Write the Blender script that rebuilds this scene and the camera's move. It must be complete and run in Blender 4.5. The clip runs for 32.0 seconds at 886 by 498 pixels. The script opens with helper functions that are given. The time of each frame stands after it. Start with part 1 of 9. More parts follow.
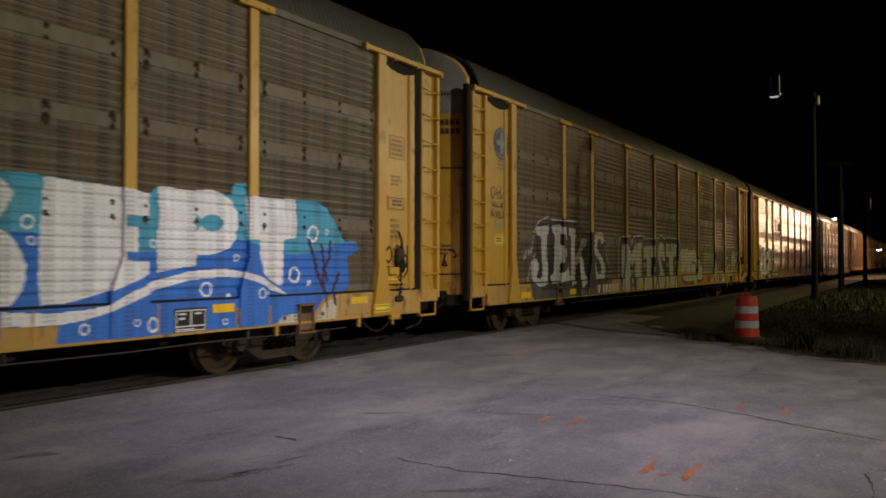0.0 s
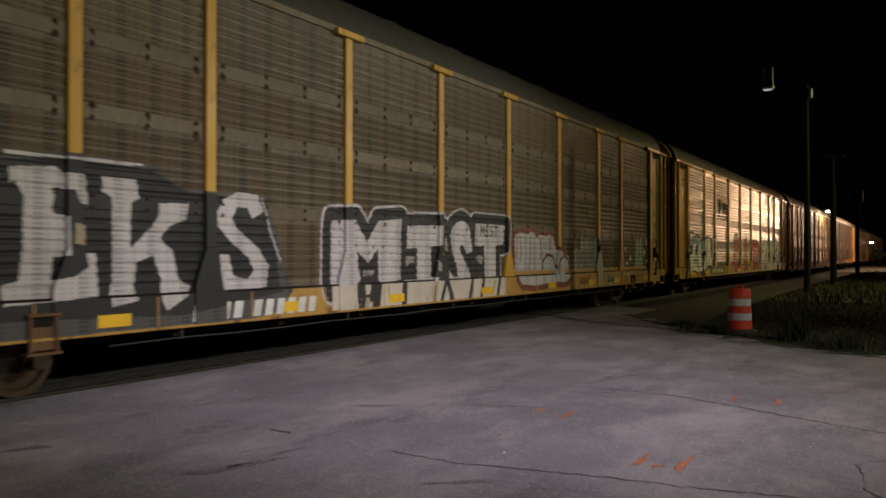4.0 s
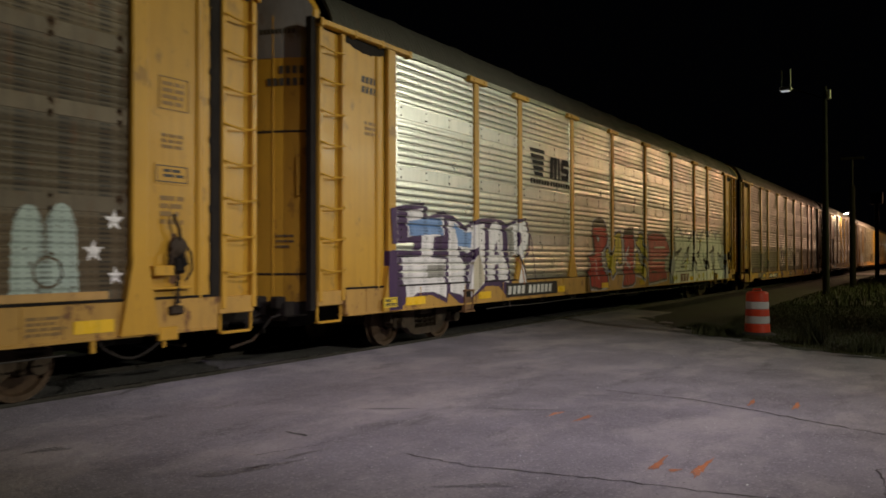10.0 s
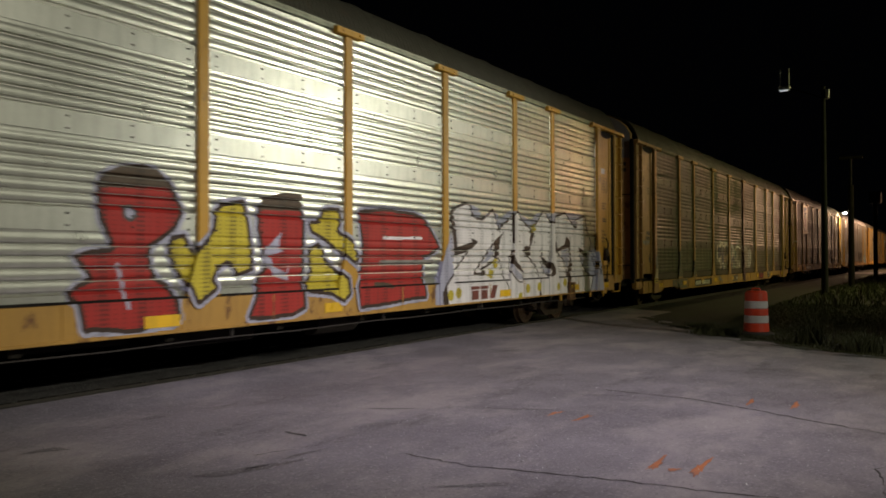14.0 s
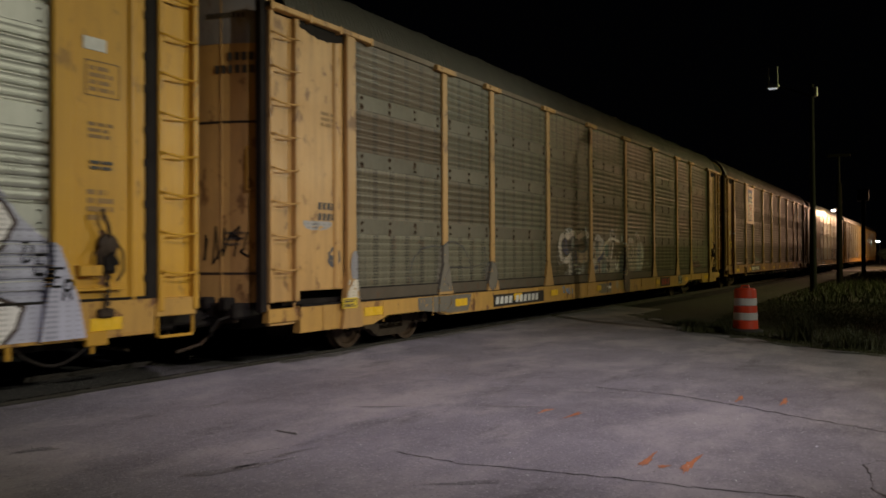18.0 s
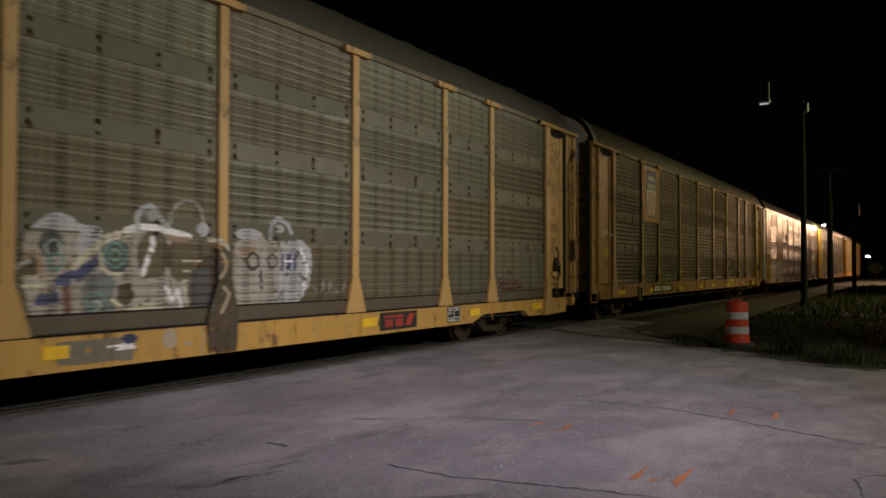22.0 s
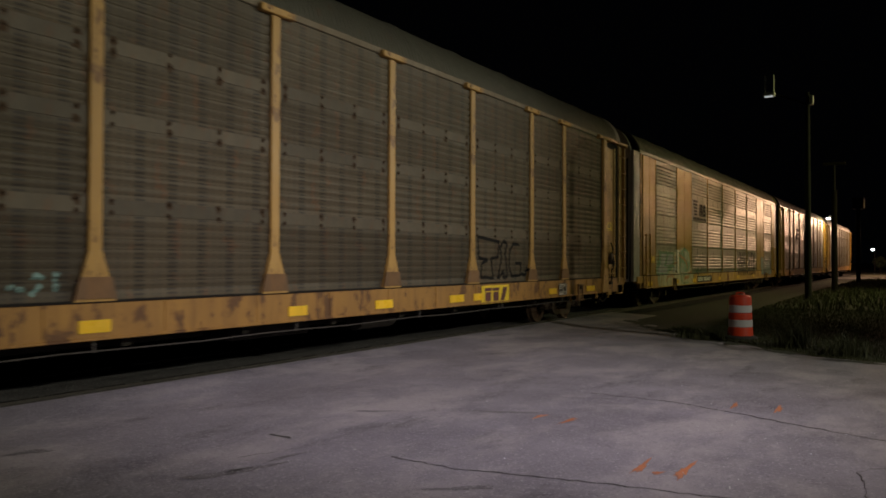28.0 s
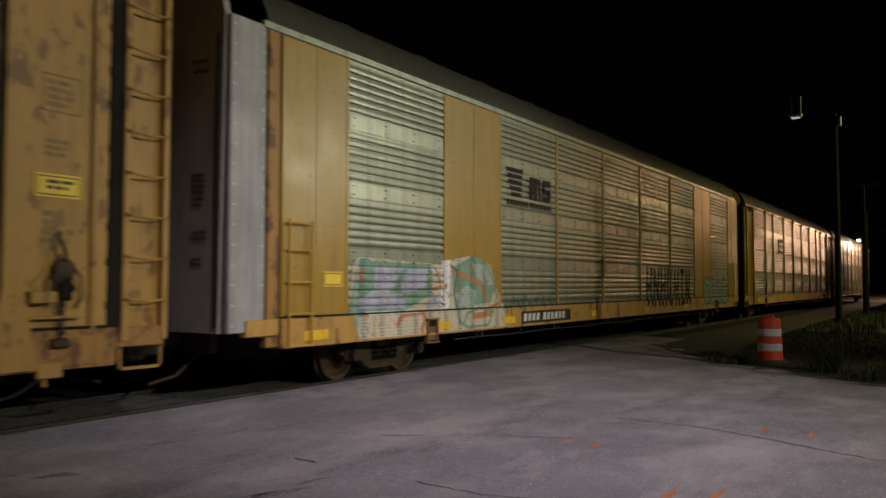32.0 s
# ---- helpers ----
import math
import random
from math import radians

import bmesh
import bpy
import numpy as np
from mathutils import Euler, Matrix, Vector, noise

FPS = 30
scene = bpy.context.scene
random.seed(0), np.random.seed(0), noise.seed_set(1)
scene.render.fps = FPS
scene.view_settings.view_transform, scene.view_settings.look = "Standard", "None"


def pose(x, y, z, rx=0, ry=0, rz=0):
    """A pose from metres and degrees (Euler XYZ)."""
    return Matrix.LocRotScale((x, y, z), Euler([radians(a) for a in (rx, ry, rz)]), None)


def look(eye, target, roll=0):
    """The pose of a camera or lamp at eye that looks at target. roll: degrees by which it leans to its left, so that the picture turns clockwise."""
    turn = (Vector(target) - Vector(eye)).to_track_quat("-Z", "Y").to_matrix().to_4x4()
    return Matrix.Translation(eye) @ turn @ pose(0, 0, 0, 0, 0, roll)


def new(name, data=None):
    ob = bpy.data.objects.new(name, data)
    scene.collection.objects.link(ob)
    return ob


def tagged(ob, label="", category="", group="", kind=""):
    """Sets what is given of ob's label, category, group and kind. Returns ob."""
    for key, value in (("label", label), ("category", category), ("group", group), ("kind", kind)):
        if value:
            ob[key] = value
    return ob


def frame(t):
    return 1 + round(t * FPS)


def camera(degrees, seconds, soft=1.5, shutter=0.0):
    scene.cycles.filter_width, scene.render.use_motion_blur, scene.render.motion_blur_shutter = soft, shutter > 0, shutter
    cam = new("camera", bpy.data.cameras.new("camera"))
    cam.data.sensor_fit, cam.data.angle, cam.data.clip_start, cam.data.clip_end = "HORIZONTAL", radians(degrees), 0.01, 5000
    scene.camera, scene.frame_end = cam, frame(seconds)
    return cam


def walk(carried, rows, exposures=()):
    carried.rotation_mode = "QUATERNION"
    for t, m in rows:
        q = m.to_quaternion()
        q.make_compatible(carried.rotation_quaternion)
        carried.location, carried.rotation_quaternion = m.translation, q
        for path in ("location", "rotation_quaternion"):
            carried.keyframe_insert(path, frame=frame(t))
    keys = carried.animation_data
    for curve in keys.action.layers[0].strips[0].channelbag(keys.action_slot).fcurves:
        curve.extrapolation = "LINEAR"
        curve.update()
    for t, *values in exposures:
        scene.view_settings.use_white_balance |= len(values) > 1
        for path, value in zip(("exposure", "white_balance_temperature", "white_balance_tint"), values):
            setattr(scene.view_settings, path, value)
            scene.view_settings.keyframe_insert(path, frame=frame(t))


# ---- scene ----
FOV = 57.8
cam = camera(FOV, 32.0, soft=1.7, shutter=0.5)
PATH = [
    (0, 0.0, 0.0, 1.655, 90.98, 0.00, 31.37),
    (0.5, 0.0, 0.0, 1.655, 90.98, -0.10, 31.85),
    (1, 0.0, 0.0, 1.655, 90.89, -0.16, 32.16),
    (1.5, 0.0, 0.0, 1.655, 90.80, -0.25, 32.19),
    (2, 0.0, 0.0, 1.655, 90.83, -0.32, 32.09),
    (2.5, 0.0, 0.0, 1.655, 90.81, -0.22, 31.73),
    (3, 0.0, 0.0, 1.655, 90.65, -0.06, 31.43),
    (3.5, 0.0, 0.0, 1.655, 90.55, 0.02, 31.22),
    (5.5, 0.0, 0.0, 1.655, 90.30, 0.11, 30.16),
    (6, 0.0, 0.0, 1.655, 90.54, 0.17, 30.17),
    (6.5, 0.0, 0.0, 1.655, 90.69, 0.17, 30.31),
    (7, 0.0, 0.0, 1.655, 90.67, 0.14, 30.53),
    (7.5, 0.0, 0.0, 1.655, 90.63, 0.06, 30.67),
    (8, 0.0, 0.0, 1.655, 90.66, -0.03, 30.81),
    (8.5, 0.0, 0.0, 1.655, 90.60, -0.10, 31.10),
    (9, 0.0, 0.0, 1.655, 90.54, -0.02, 31.44),
    (9.5, 0.0, 0.0, 1.655, 90.69, 0.01, 31.83),
    (10, 0.0, 0.0, 1.655, 90.68, 0.10, 32.04),
    (10.5, 0.0, 0.0, 1.655, 90.54, 0.06, 32.03),
    (11, 0.0, 0.0, 1.655, 90.46, 0.08, 31.80),
    (11.5, 0.0, 0.0, 1.655, 90.43, 0.06, 31.78),
    (12, 0.0, 0.0, 1.655, 90.51, 0.12, 31.87),
    (12.5, 0.0, 0.0, 1.655, 90.50, 0.10, 31.93),
    (13, 0.0, 0.0, 1.655, 90.56, 0.09, 31.87),
    (13.5, 0.0, 0.0, 1.655, 90.62, 0.17, 31.99),
    (15.5, 0.0, 0.0, 1.655, 90.82, 0.26, 31.74),
    (16, 0.0, 0.0, 1.655, 90.80, 0.24, 31.67),
    (16.5, 0.0, 0.0, 1.655, 90.70, 0.28, 31.52),
    (17, 0.0, 0.0, 1.655, 90.52, 0.27, 31.31),
    (17.5, 0.0, 0.0, 1.655, 90.53, 0.31, 31.18),
    (18, 0.0, 0.0, 1.655, 90.52, 0.28, 31.29),
    (18.5, 0.0, 0.0, 1.655, 90.83, 0.41, 31.32),
    (19, 0.0, 0.0, 1.655, 90.90, 0.46, 31.15),
    (19.5, 0.0, 0.0, 1.655, 90.99, 0.18, 31.23),
    (20, 0.0, 0.0, 1.655, 91.00, 0.00, 31.26),
    (20.5, 0.0, 0.0, 1.655, 90.95, -0.08, 31.17),
    (21, 0.0, 0.0, 1.655, 90.99, -0.13, 31.02),
    (21.5, 0.0, 0.0, 1.655, 91.19, -0.10, 30.75),
    (22, 0.0, 0.0, 1.655, 91.38, -0.07, 30.75),
    (22.5, 0.0, 0.0, 1.655, 91.49, -0.10, 30.91),
    (23, 0.0, 0.0, 1.655, 91.52, -0.15, 31.13),
    (23.5, 0.0, 0.0, 1.655, 91.45, -0.21, 31.11),
    (24, 0.0, 0.0, 1.655, 91.37, -0.23, 31.10),
    (24.5, 0.0, 0.0, 1.655, 91.29, -0.21, 30.96),
    (25, 0.0, 0.0, 1.655, 91.17, -0.22, 30.92),
    (25.5, 0.0, 0.0, 1.655, 91.04, -0.17, 30.85),
    (26, 0.0, 0.0, 1.655, 90.97, -0.14, 30.84),
    (26.5, 0.0, 0.0, 1.655, 90.98, -0.11, 30.86),
    (28.5, 0.0, 0.0, 1.655, 90.83, -0.20, 31.02),
    (29, 0.0, 0.0, 1.655, 91.01, -0.20, 31.00),
    (29.5, 0.0, 0.0, 1.655, 91.48, -0.11, 31.05),
    (30, 0.0, 0.0, 1.655, 91.92, -0.08, 31.45),
    (30.5, 0.0, 0.0, 1.655, 92.57, -0.06, 31.94),
    (31, 0.0, 0.0, 1.655, 92.85, -0.18, 32.22),
    (31.5, 0.0, 0.0, 1.655, 92.78, -0.08, 32.50),
    (32, 0.0, 0.0, 1.655, 92.52, -0.07, 32.75),
]

walk(cam, [(t, pose(*p)) for t, *p in PATH])

# ---- light of the night street ----
world = bpy.data.worlds.new("night")
world.use_nodes = True
world.node_tree.nodes["Background"].inputs[0].default_value = (0.55, 0.6, 0.8, 1)
world.node_tree.nodes["Background"].inputs[1].default_value = 0.0007
scene.world = world


def lamp(name, place, watts, colour, radius=0.25, aim=None, cone=150, blend=0.6):
    kind = "SPOT" if aim else "POINT"
    data = bpy.data.lights.new(name, kind)
    data.energy, data.color, data.shadow_soft_size = watts, colour, radius
    if aim:
        data.spot_size, data.spot_blend = radians(cone), blend
    ob = new(name, data)
    ob.matrix_world = look(place, aim) if aim else Matrix.Translation(place)
    return ob


MAIN = (17.0, 8.0, 10.0)        # white yard floodlight that lights the cars' sides
FLOOD = (15.6, 34.0, 9.0)       # second floodlight, mirrored in the bare metal
YARD = (2.2, 3.5, 9.5)          # white street lamp over the viewer
SODIUM = (12.0, 40.0, 10.0)     # yellow-green yard lamp over the grass
SODIUM_B = (5.0, 70.0, 9.0)     # orange street lamp
SODIUM_C = (8.0, 57.0, 9.0)     # its neighbour along the street
FAR = (-7.25, 78.0, 5.38)       # lamp at the far crossing
CROSS = (-1.2, 112.0, 8.5)      # warm lamp beyond it
lamp("main_light", MAIN, 8600, (1.0, 0.97, 0.76), 0.05, (-8.0, 10.7, 2.9), 58, 0.95)
lamp("flood_light", FLOOD, 7600, (1.0, 1.0, 0.80), 0.35, (-8.0, 7.8, 3.4), 32, 0.9)
lamp("yard_light", YARD, 3000, (0.94, 0.85, 1.0), 0.25, (-4.5, 8.6, 0.7), 55, 1.0)
lamp("sodium_light", SODIUM, 4500, (0.96, 1.0, 0.40), 0.25, (-8.0, 38.0, 2.0), 100, 0.9)
lamp("second_sodium_light", SODIUM_B, 1800, (1.0, 0.52, 0.28), 0.25, (-8.0, 42.0, 3.0), 70, 0.8)
lamp("third_sodium_light", SODIUM_C, 900, (1.0, 0.52, 0.28), 0.25, (-8.0, 32.0, 3.0), 70, 0.8)
lamp("crossing_light", FAR, 500, (1.0, 0.72, 0.38), 0.12)
lamp("far_light", CROSS, 9500, (1.0, 0.58, 0.35), 0.25)

RAIL = 0.10          # rail head above the paving
SIDE = -7.793        # plane of the cars' near side
PITCH = 28.68        # from coupling to coupling
CENTRE = -1.57       # the car's middle, from its near side


def gap_place(t):
    """Where the first coupling stands along the track at t seconds."""
    u = t / 10.0
    return 13.3545 - 33.1228 * u + 1.0732 * u ** 2 - 1.9893 * u ** 3 + 0.5516 * u ** 4 - 0.0561 * u ** 5


# ---- materials ----
def nodes_of(name):
    m = bpy.data.materials.new(name)
    m.use_nodes = True
    nt = m.node_tree
    return m, nt, nt.nodes["Principled BSDF"]


def link(nt, a, b):
    nt.links.new(a, b)


def node(nt, kind, **inputs):
    n = nt.nodes.new(kind)
    for k, v in inputs.items():
        n.inputs[k.replace("_", " ")].default_value = v
    return n


def math_node(nt, op, a, b=None):
    n = nt.nodes.new("ShaderNodeMath")
    n.operation = op
    for i, v in enumerate((a, b)):
        if v is None:
            continue
        if isinstance(v, (int, float)):
            n.inputs[i].default_value = v
        else:
            link(nt, v, n.inputs[i])
    return n.outputs[0]


def mix(nt, fac, a, b, blend="MIX"):
    n = nt.nodes.new("ShaderNodeMix")
    n.data_type, n.blend_type = "RGBA", blend
    for sock, v in ((n.inputs[0], fac), (n.inputs[6], a), (n.inputs[7], b)):
        if isinstance(v, (int, float)):
            sock.default_value = v
        elif isinstance(v, tuple):
            sock.default_value = (*v[:3], 1)
        else:
            link(nt, v, sock)
    return n.outputs[2]


def ramp(nt, fac, lo, hi):
    n = nt.nodes.new("ShaderNodeMapRange")
    link(nt, fac, n.inputs[0])
    n.inputs[1].default_value, n.inputs[2].default_value = lo, hi
    return n.outputs[0]


def coords(nt, scale=(1, 1, 1)):
    tc = nt.nodes.new("ShaderNodeTexCoord")
    mp = nt.nodes.new("ShaderNodeMapping")
    mp.inputs["Scale"].default_value = scale
    link(nt, tc.outputs["Object"], mp.inputs[0])
    return mp.outputs[0]


def noise_tex(nt, scale, stretch=(1, 1, 1), detail=4.0, rough=0.6):
    n = node(nt, "ShaderNodeTexNoise", Scale=scale, Detail=detail, Roughness=rough)
    link(nt, coords(nt, stretch), n.inputs["Vector"])
    return n.outputs["Fac"]


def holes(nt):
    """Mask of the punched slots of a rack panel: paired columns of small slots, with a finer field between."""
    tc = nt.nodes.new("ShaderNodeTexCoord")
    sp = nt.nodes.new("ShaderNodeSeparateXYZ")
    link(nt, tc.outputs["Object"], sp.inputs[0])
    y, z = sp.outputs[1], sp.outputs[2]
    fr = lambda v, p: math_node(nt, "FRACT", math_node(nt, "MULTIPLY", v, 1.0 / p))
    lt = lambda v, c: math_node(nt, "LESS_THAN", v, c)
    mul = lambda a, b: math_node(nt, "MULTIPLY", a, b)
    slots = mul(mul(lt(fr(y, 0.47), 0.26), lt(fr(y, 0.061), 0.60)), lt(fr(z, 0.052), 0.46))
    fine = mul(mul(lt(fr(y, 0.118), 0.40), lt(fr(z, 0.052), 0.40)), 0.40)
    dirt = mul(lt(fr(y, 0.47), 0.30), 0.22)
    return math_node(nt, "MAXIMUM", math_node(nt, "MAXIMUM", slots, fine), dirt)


def mat(name, col, col2, rough=0.6, metal=0.0, scale=2.5, bump=0.15, rust=0.0, rust_col=(0.10, 0.045, 0.02), grime=0.0,
        grime_col=(0.05, 0.042, 0.035), perf=0.0, rnd=0.12, grain=45.0, wave=0.0, spec=0.5, ribs=0.0, rust_lo=0.60, gloss_var=0.22, odd=None):
    m, nt, bs = nodes_of(name)
    big, small = noise_tex(nt, scale), noise_tex(nt, grain)
    f = math_node(nt, "ADD", math_node(nt, "MULTIPLY", ramp(nt, big, 0.32, 0.68), 0.65), math_node(nt, "MULTIPLY", ramp(nt, small, 0.3, 0.7), 0.35))
    c = mix(nt, f, col, col2)
    if grime:
        streak = noise_tex(nt, 2.0, (1.0, 3.0, 0.30), 6.0, 0.7)
        c = mix(nt, math_node(nt, "MULTIPLY", ramp(nt, streak, 0.45, 0.72), grime), c, grime_col)
    if rust:
        spot = noise_tex(nt, 4.2, (1.0, 1.0, 0.55), 6.0, 0.68)
        c = mix(nt, math_node(nt, "MULTIPLY", ramp(nt, spot, rust_lo, rust_lo + 0.06), rust), c, rust_col)
    info = nt.nodes.new("ShaderNodeObjectInfo")
    if odd:
        pick = math_node(nt, "FRACT", math_node(nt, "MULTIPLY", info.outputs["Random"], 7.31))
        c = mix(nt, math_node(nt, "MULTIPLY", ramp(nt, pick, odd[1], 1.0), odd[2]), c, odd[0])
    hs = nt.nodes.new("ShaderNodeHueSaturation")
    v = math_node(nt, "ADD", math_node(nt, "MULTIPLY", info.outputs["Random"], 2 * rnd), 1.0 - rnd)
    link(nt, v, hs.inputs["Value"])
    link(nt, c, hs.inputs["Color"])
    c = hs.outputs[0]
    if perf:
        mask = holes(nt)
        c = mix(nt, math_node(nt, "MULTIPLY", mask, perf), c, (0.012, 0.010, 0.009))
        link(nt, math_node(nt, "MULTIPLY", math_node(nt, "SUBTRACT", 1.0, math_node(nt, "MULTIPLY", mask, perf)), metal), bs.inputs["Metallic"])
    else:
        bs.inputs["Metallic"].default_value = metal
    link(nt, c, bs.inputs["Base Color"])
    link(nt, math_node(nt, "ADD", math_node(nt, "MULTIPLY", f, gloss_var), rough - gloss_var / 2), bs.inputs["Roughness"])
    b = node(nt, "ShaderNodeBump", Strength=bump, Distance=0.01)
    hgt = small
    if wave:
        hgt = math_node(nt, "ADD", math_node(nt, "MULTIPLY", noise_tex(nt, 1.6, (1, 1, 0.7), 1.0), wave), math_node(nt, "MULTIPLY", small, 0.15))
        b.inputs["Strength"].default_value, b.inputs["Distance"].default_value = 1.0, 0.01
    if ribs:
        w = node(nt, "ShaderNodeTexWave", Scale=1.0)
        w.bands_direction = "Y"
        link(nt, coords(nt, (1.0, 2 * math.pi / (20.0 * ribs), 1.0)), w.inputs["Vector"])
        hgt = math_node(nt, "ADD", hgt, math_node(nt, "MULTIPLY", w.outputs["Fac"], 2.0))
        b.inputs["Strength"].default_value = 1.0
    bs.inputs["Specular IOR Level"].default_value = spec
    link(nt, hgt, b.inputs["Height"])
    link(nt, b.outputs[0], bs.inputs["Normal"])
    return m


def glow(name, col, strength):
    m, nt, bs = nodes_of(name)
    bs.inputs["Base Color"].default_value = (0.8, 0.8, 0.8, 1)
    bs.inputs["Emission Color"].default_value = (*col, 1)
    bs.inputs["Emission Strength"].default_value = strength
    return m


YELLOW = mat("yellow_paint", (0.52, 0.285, 0.030), (0.42, 0.222, 0.025), 0.40, 0, 0.8, 0.06, rust=0.5, grime=0.30, grime_col=(0.20, 0.10, 0.02), rnd=0.08, wave=0.3, spec=0.35, rust_lo=0.59)
YELLOW_OLD = mat("worn_yellow_paint", (0.48, 0.28, 0.090), (0.38, 0.22, 0.078), 0.44, 0, 0.9, 0.08, rust=0.8, rust_col=(0.13, 0.06, 0.022), grime=0.35, grime_col=(0.15, 0.075, 0.03), rnd=0.08, wave=0.3, rust_lo=0.57, spec=0.35)
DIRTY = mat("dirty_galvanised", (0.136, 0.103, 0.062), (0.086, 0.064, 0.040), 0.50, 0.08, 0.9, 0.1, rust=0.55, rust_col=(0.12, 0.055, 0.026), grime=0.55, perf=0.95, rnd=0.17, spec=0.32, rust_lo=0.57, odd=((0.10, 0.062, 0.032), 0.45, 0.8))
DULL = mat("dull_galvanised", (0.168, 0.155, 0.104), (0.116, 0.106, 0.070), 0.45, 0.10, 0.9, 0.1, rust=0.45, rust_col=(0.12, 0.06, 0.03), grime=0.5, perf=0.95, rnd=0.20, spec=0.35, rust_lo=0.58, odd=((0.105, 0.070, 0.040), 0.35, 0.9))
PALE_BAND = mat("pale_lap_band", (0.114, 0.102, 0.071), (0.082, 0.074, 0.050), 0.5, 0.15, 1.1, 0.1, rust=0.3, grime=0.35, rnd=0.18, spec=0.3, rust_lo=0.58)
BAND = mat("galvanised_band", (0.162, 0.128, 0.086), (0.112, 0.086, 0.058), 0.6, 0.08, 1.1, 0.1, rust=0.35, grime=0.5, rnd=0.16, spec=0.3, rust_lo=0.57)
BAND_BROWN = mat("browned_band", (0.094, 0.075, 0.051), (0.064, 0.051, 0.034), 0.6, 0.08, 1.1, 0.1, rust=0.45, grime=0.55, rnd=0.2, spec=0.3, rust_lo=0.56)
SILVER = mat("bare_galvanised", (0.76, 0.76, 0.69), (0.68, 0.68, 0.62), 0.29, 0.94, 2.2, 0.002, rust=0.05, grime=0.10, perf=0.14, rnd=0.10, gloss_var=0.05)
SILVER_BAND = mat("bare_lap_band", (0.50, 0.50, 0.46), (0.38, 0.38, 0.35), 0.36, 0.80, 2.2, 0.01, grime=0.3, rnd=0.12, gloss_var=0.08)
SILVER_OLD = mat("weathered_galvanised", (0.30, 0.31, 0.23), (0.22, 0.225, 0.17), 0.37, 0.5, 1.6, 0.008, rust=0.1, grime=0.3, perf=0.45, rnd=0.1, gloss_var=0.08)
GREY_DOOR = mat("grey_door_paint", (0.34, 0.32, 0.31), (0.24, 0.225, 0.22), 0.5, 0, 1.4, 0.06, rust=0.3, grime=0.4, rnd=0.05)
YELLOW_PALE = mat("sun_bleached_yellow_paint", (0.385, 0.22, 0.054), (0.305, 0.17, 0.045), 0.44, 0, 0.9, 0.08, rust=0.8, rust_col=(0.12, 0.055, 0.02), grime=0.4, grime_col=(0.13, 0.065, 0.025), rnd=0.08, wave=0.3, rust_lo=0.54, spec=0.35)
BROWNED = mat("browned_galvanised", (0.088, 0.067, 0.042), (0.056, 0.043, 0.027), 0.58, 0.07, 0.9, 0.1, rust=0.55, rust_col=(0.11, 0.05, 0.024), grime=0.55, perf=0.95, rnd=0.16, spec=0.3, rust_lo=0.57)
YELLOW_DEEP = mat("deep_yellow_paint", (0.36, 0.218, 0.024), (0.28, 0.168, 0.020), 0.36, 0, 0.8, 0.06, rust=0.3, grime=0.25, rnd=0.06, wave=1.0, spec=0.4)
DOOR_WHITE = mat("door_white_paint", (0.36, 0.345, 0.345), (0.24, 0.225, 0.23), 0.5, 0, 1.4, 0.06, rust=0.3, grime=0.4, rnd=0.05)
SILL = mat("rusty_yellow_sill", (0.49, 0.28, 0.062), (0.38, 0.21, 0.05), 0.42, 0, 0.8, 0.08, rust=0.9, rust_col=(0.13, 0.055, 0.025), grime=0.28, grime_col=(0.12, 0.06, 0.03), rnd=0.05, wave=0.2, rust_lo=0.565, spec=0.35)
SILL_RUSTY = mat("rust_brown_sill", (0.34, 0.175, 0.042), (0.25, 0.125, 0.034), 0.5, 0, 1.1, 0.1, rust=0.95, rust_col=(0.10, 0.045, 0.02), grime=0.45, grime_col=(0.10, 0.05, 0.025), rnd=0.05, wave=0.2, rust_lo=0.53, spec=0.3)
GUSSET = mat("rust_brown_gusset", (0.20, 0.105, 0.042), (0.12, 0.062, 0.028), 0.6, 0, 3, 0.15, rust=0.7, grime=0.5, spec=0.25)
ROOF = mat("roof_sheet", (0.062, 0.060, 0.043), (0.038, 0.037, 0.027), 0.55, 0.25, 1.0, 0.15, rust=0.3, grime=0.4, ribs=0.11)
WHITE_END = mat("white_end_paint", (0.23, 0.215, 0.225), (0.165, 0.155, 0.16), 0.5, 0, 1.4, 0.06, rust=0.4, grime=0.4, rnd=0.05)
BLACK_STEEL = mat("black_underframe", (0.022, 0.018, 0.015), (0.012, 0.010, 0.009), 0.85, 0.0, 3, 0.2, spec=0.12)
BROWN_STEEL = mat("brown_bogie_steel", (0.062, 0.042, 0.028), (0.026, 0.018, 0.012), 0.7, 0.1, 6, 0.3, rust=0.7, rust_col=(0.085, 0.04, 0.018), spec=0.2)
WHEEL_STEEL = mat("rusty_wheel_steel", (0.085, 0.052, 0.033), (0.038, 0.023, 0.015), 0.62, 0.2, 7, 0.2, rust=0.5, rust_col=(0.09, 0.042, 0.018), spec=0.2)
RAIL_STEEL = mat("rail_head_steel", (0.16, 0.15, 0.14), (0.10, 0.095, 0.09), 0.25, 0.9, 4, 0.05)
RAIL_RUST = mat("rusty_rail_web", (0.040, 0.033, 0.029), (0.024, 0.020, 0.017), 0.8, 0.1, 6, 0.3)
REFLECT = mat("yellow_reflective_strip", (0.85, 0.52, 0.03), (0.75, 0.44, 0.02), 0.3, 0, 4, 0.03, grime=0.25, rnd=0.08)
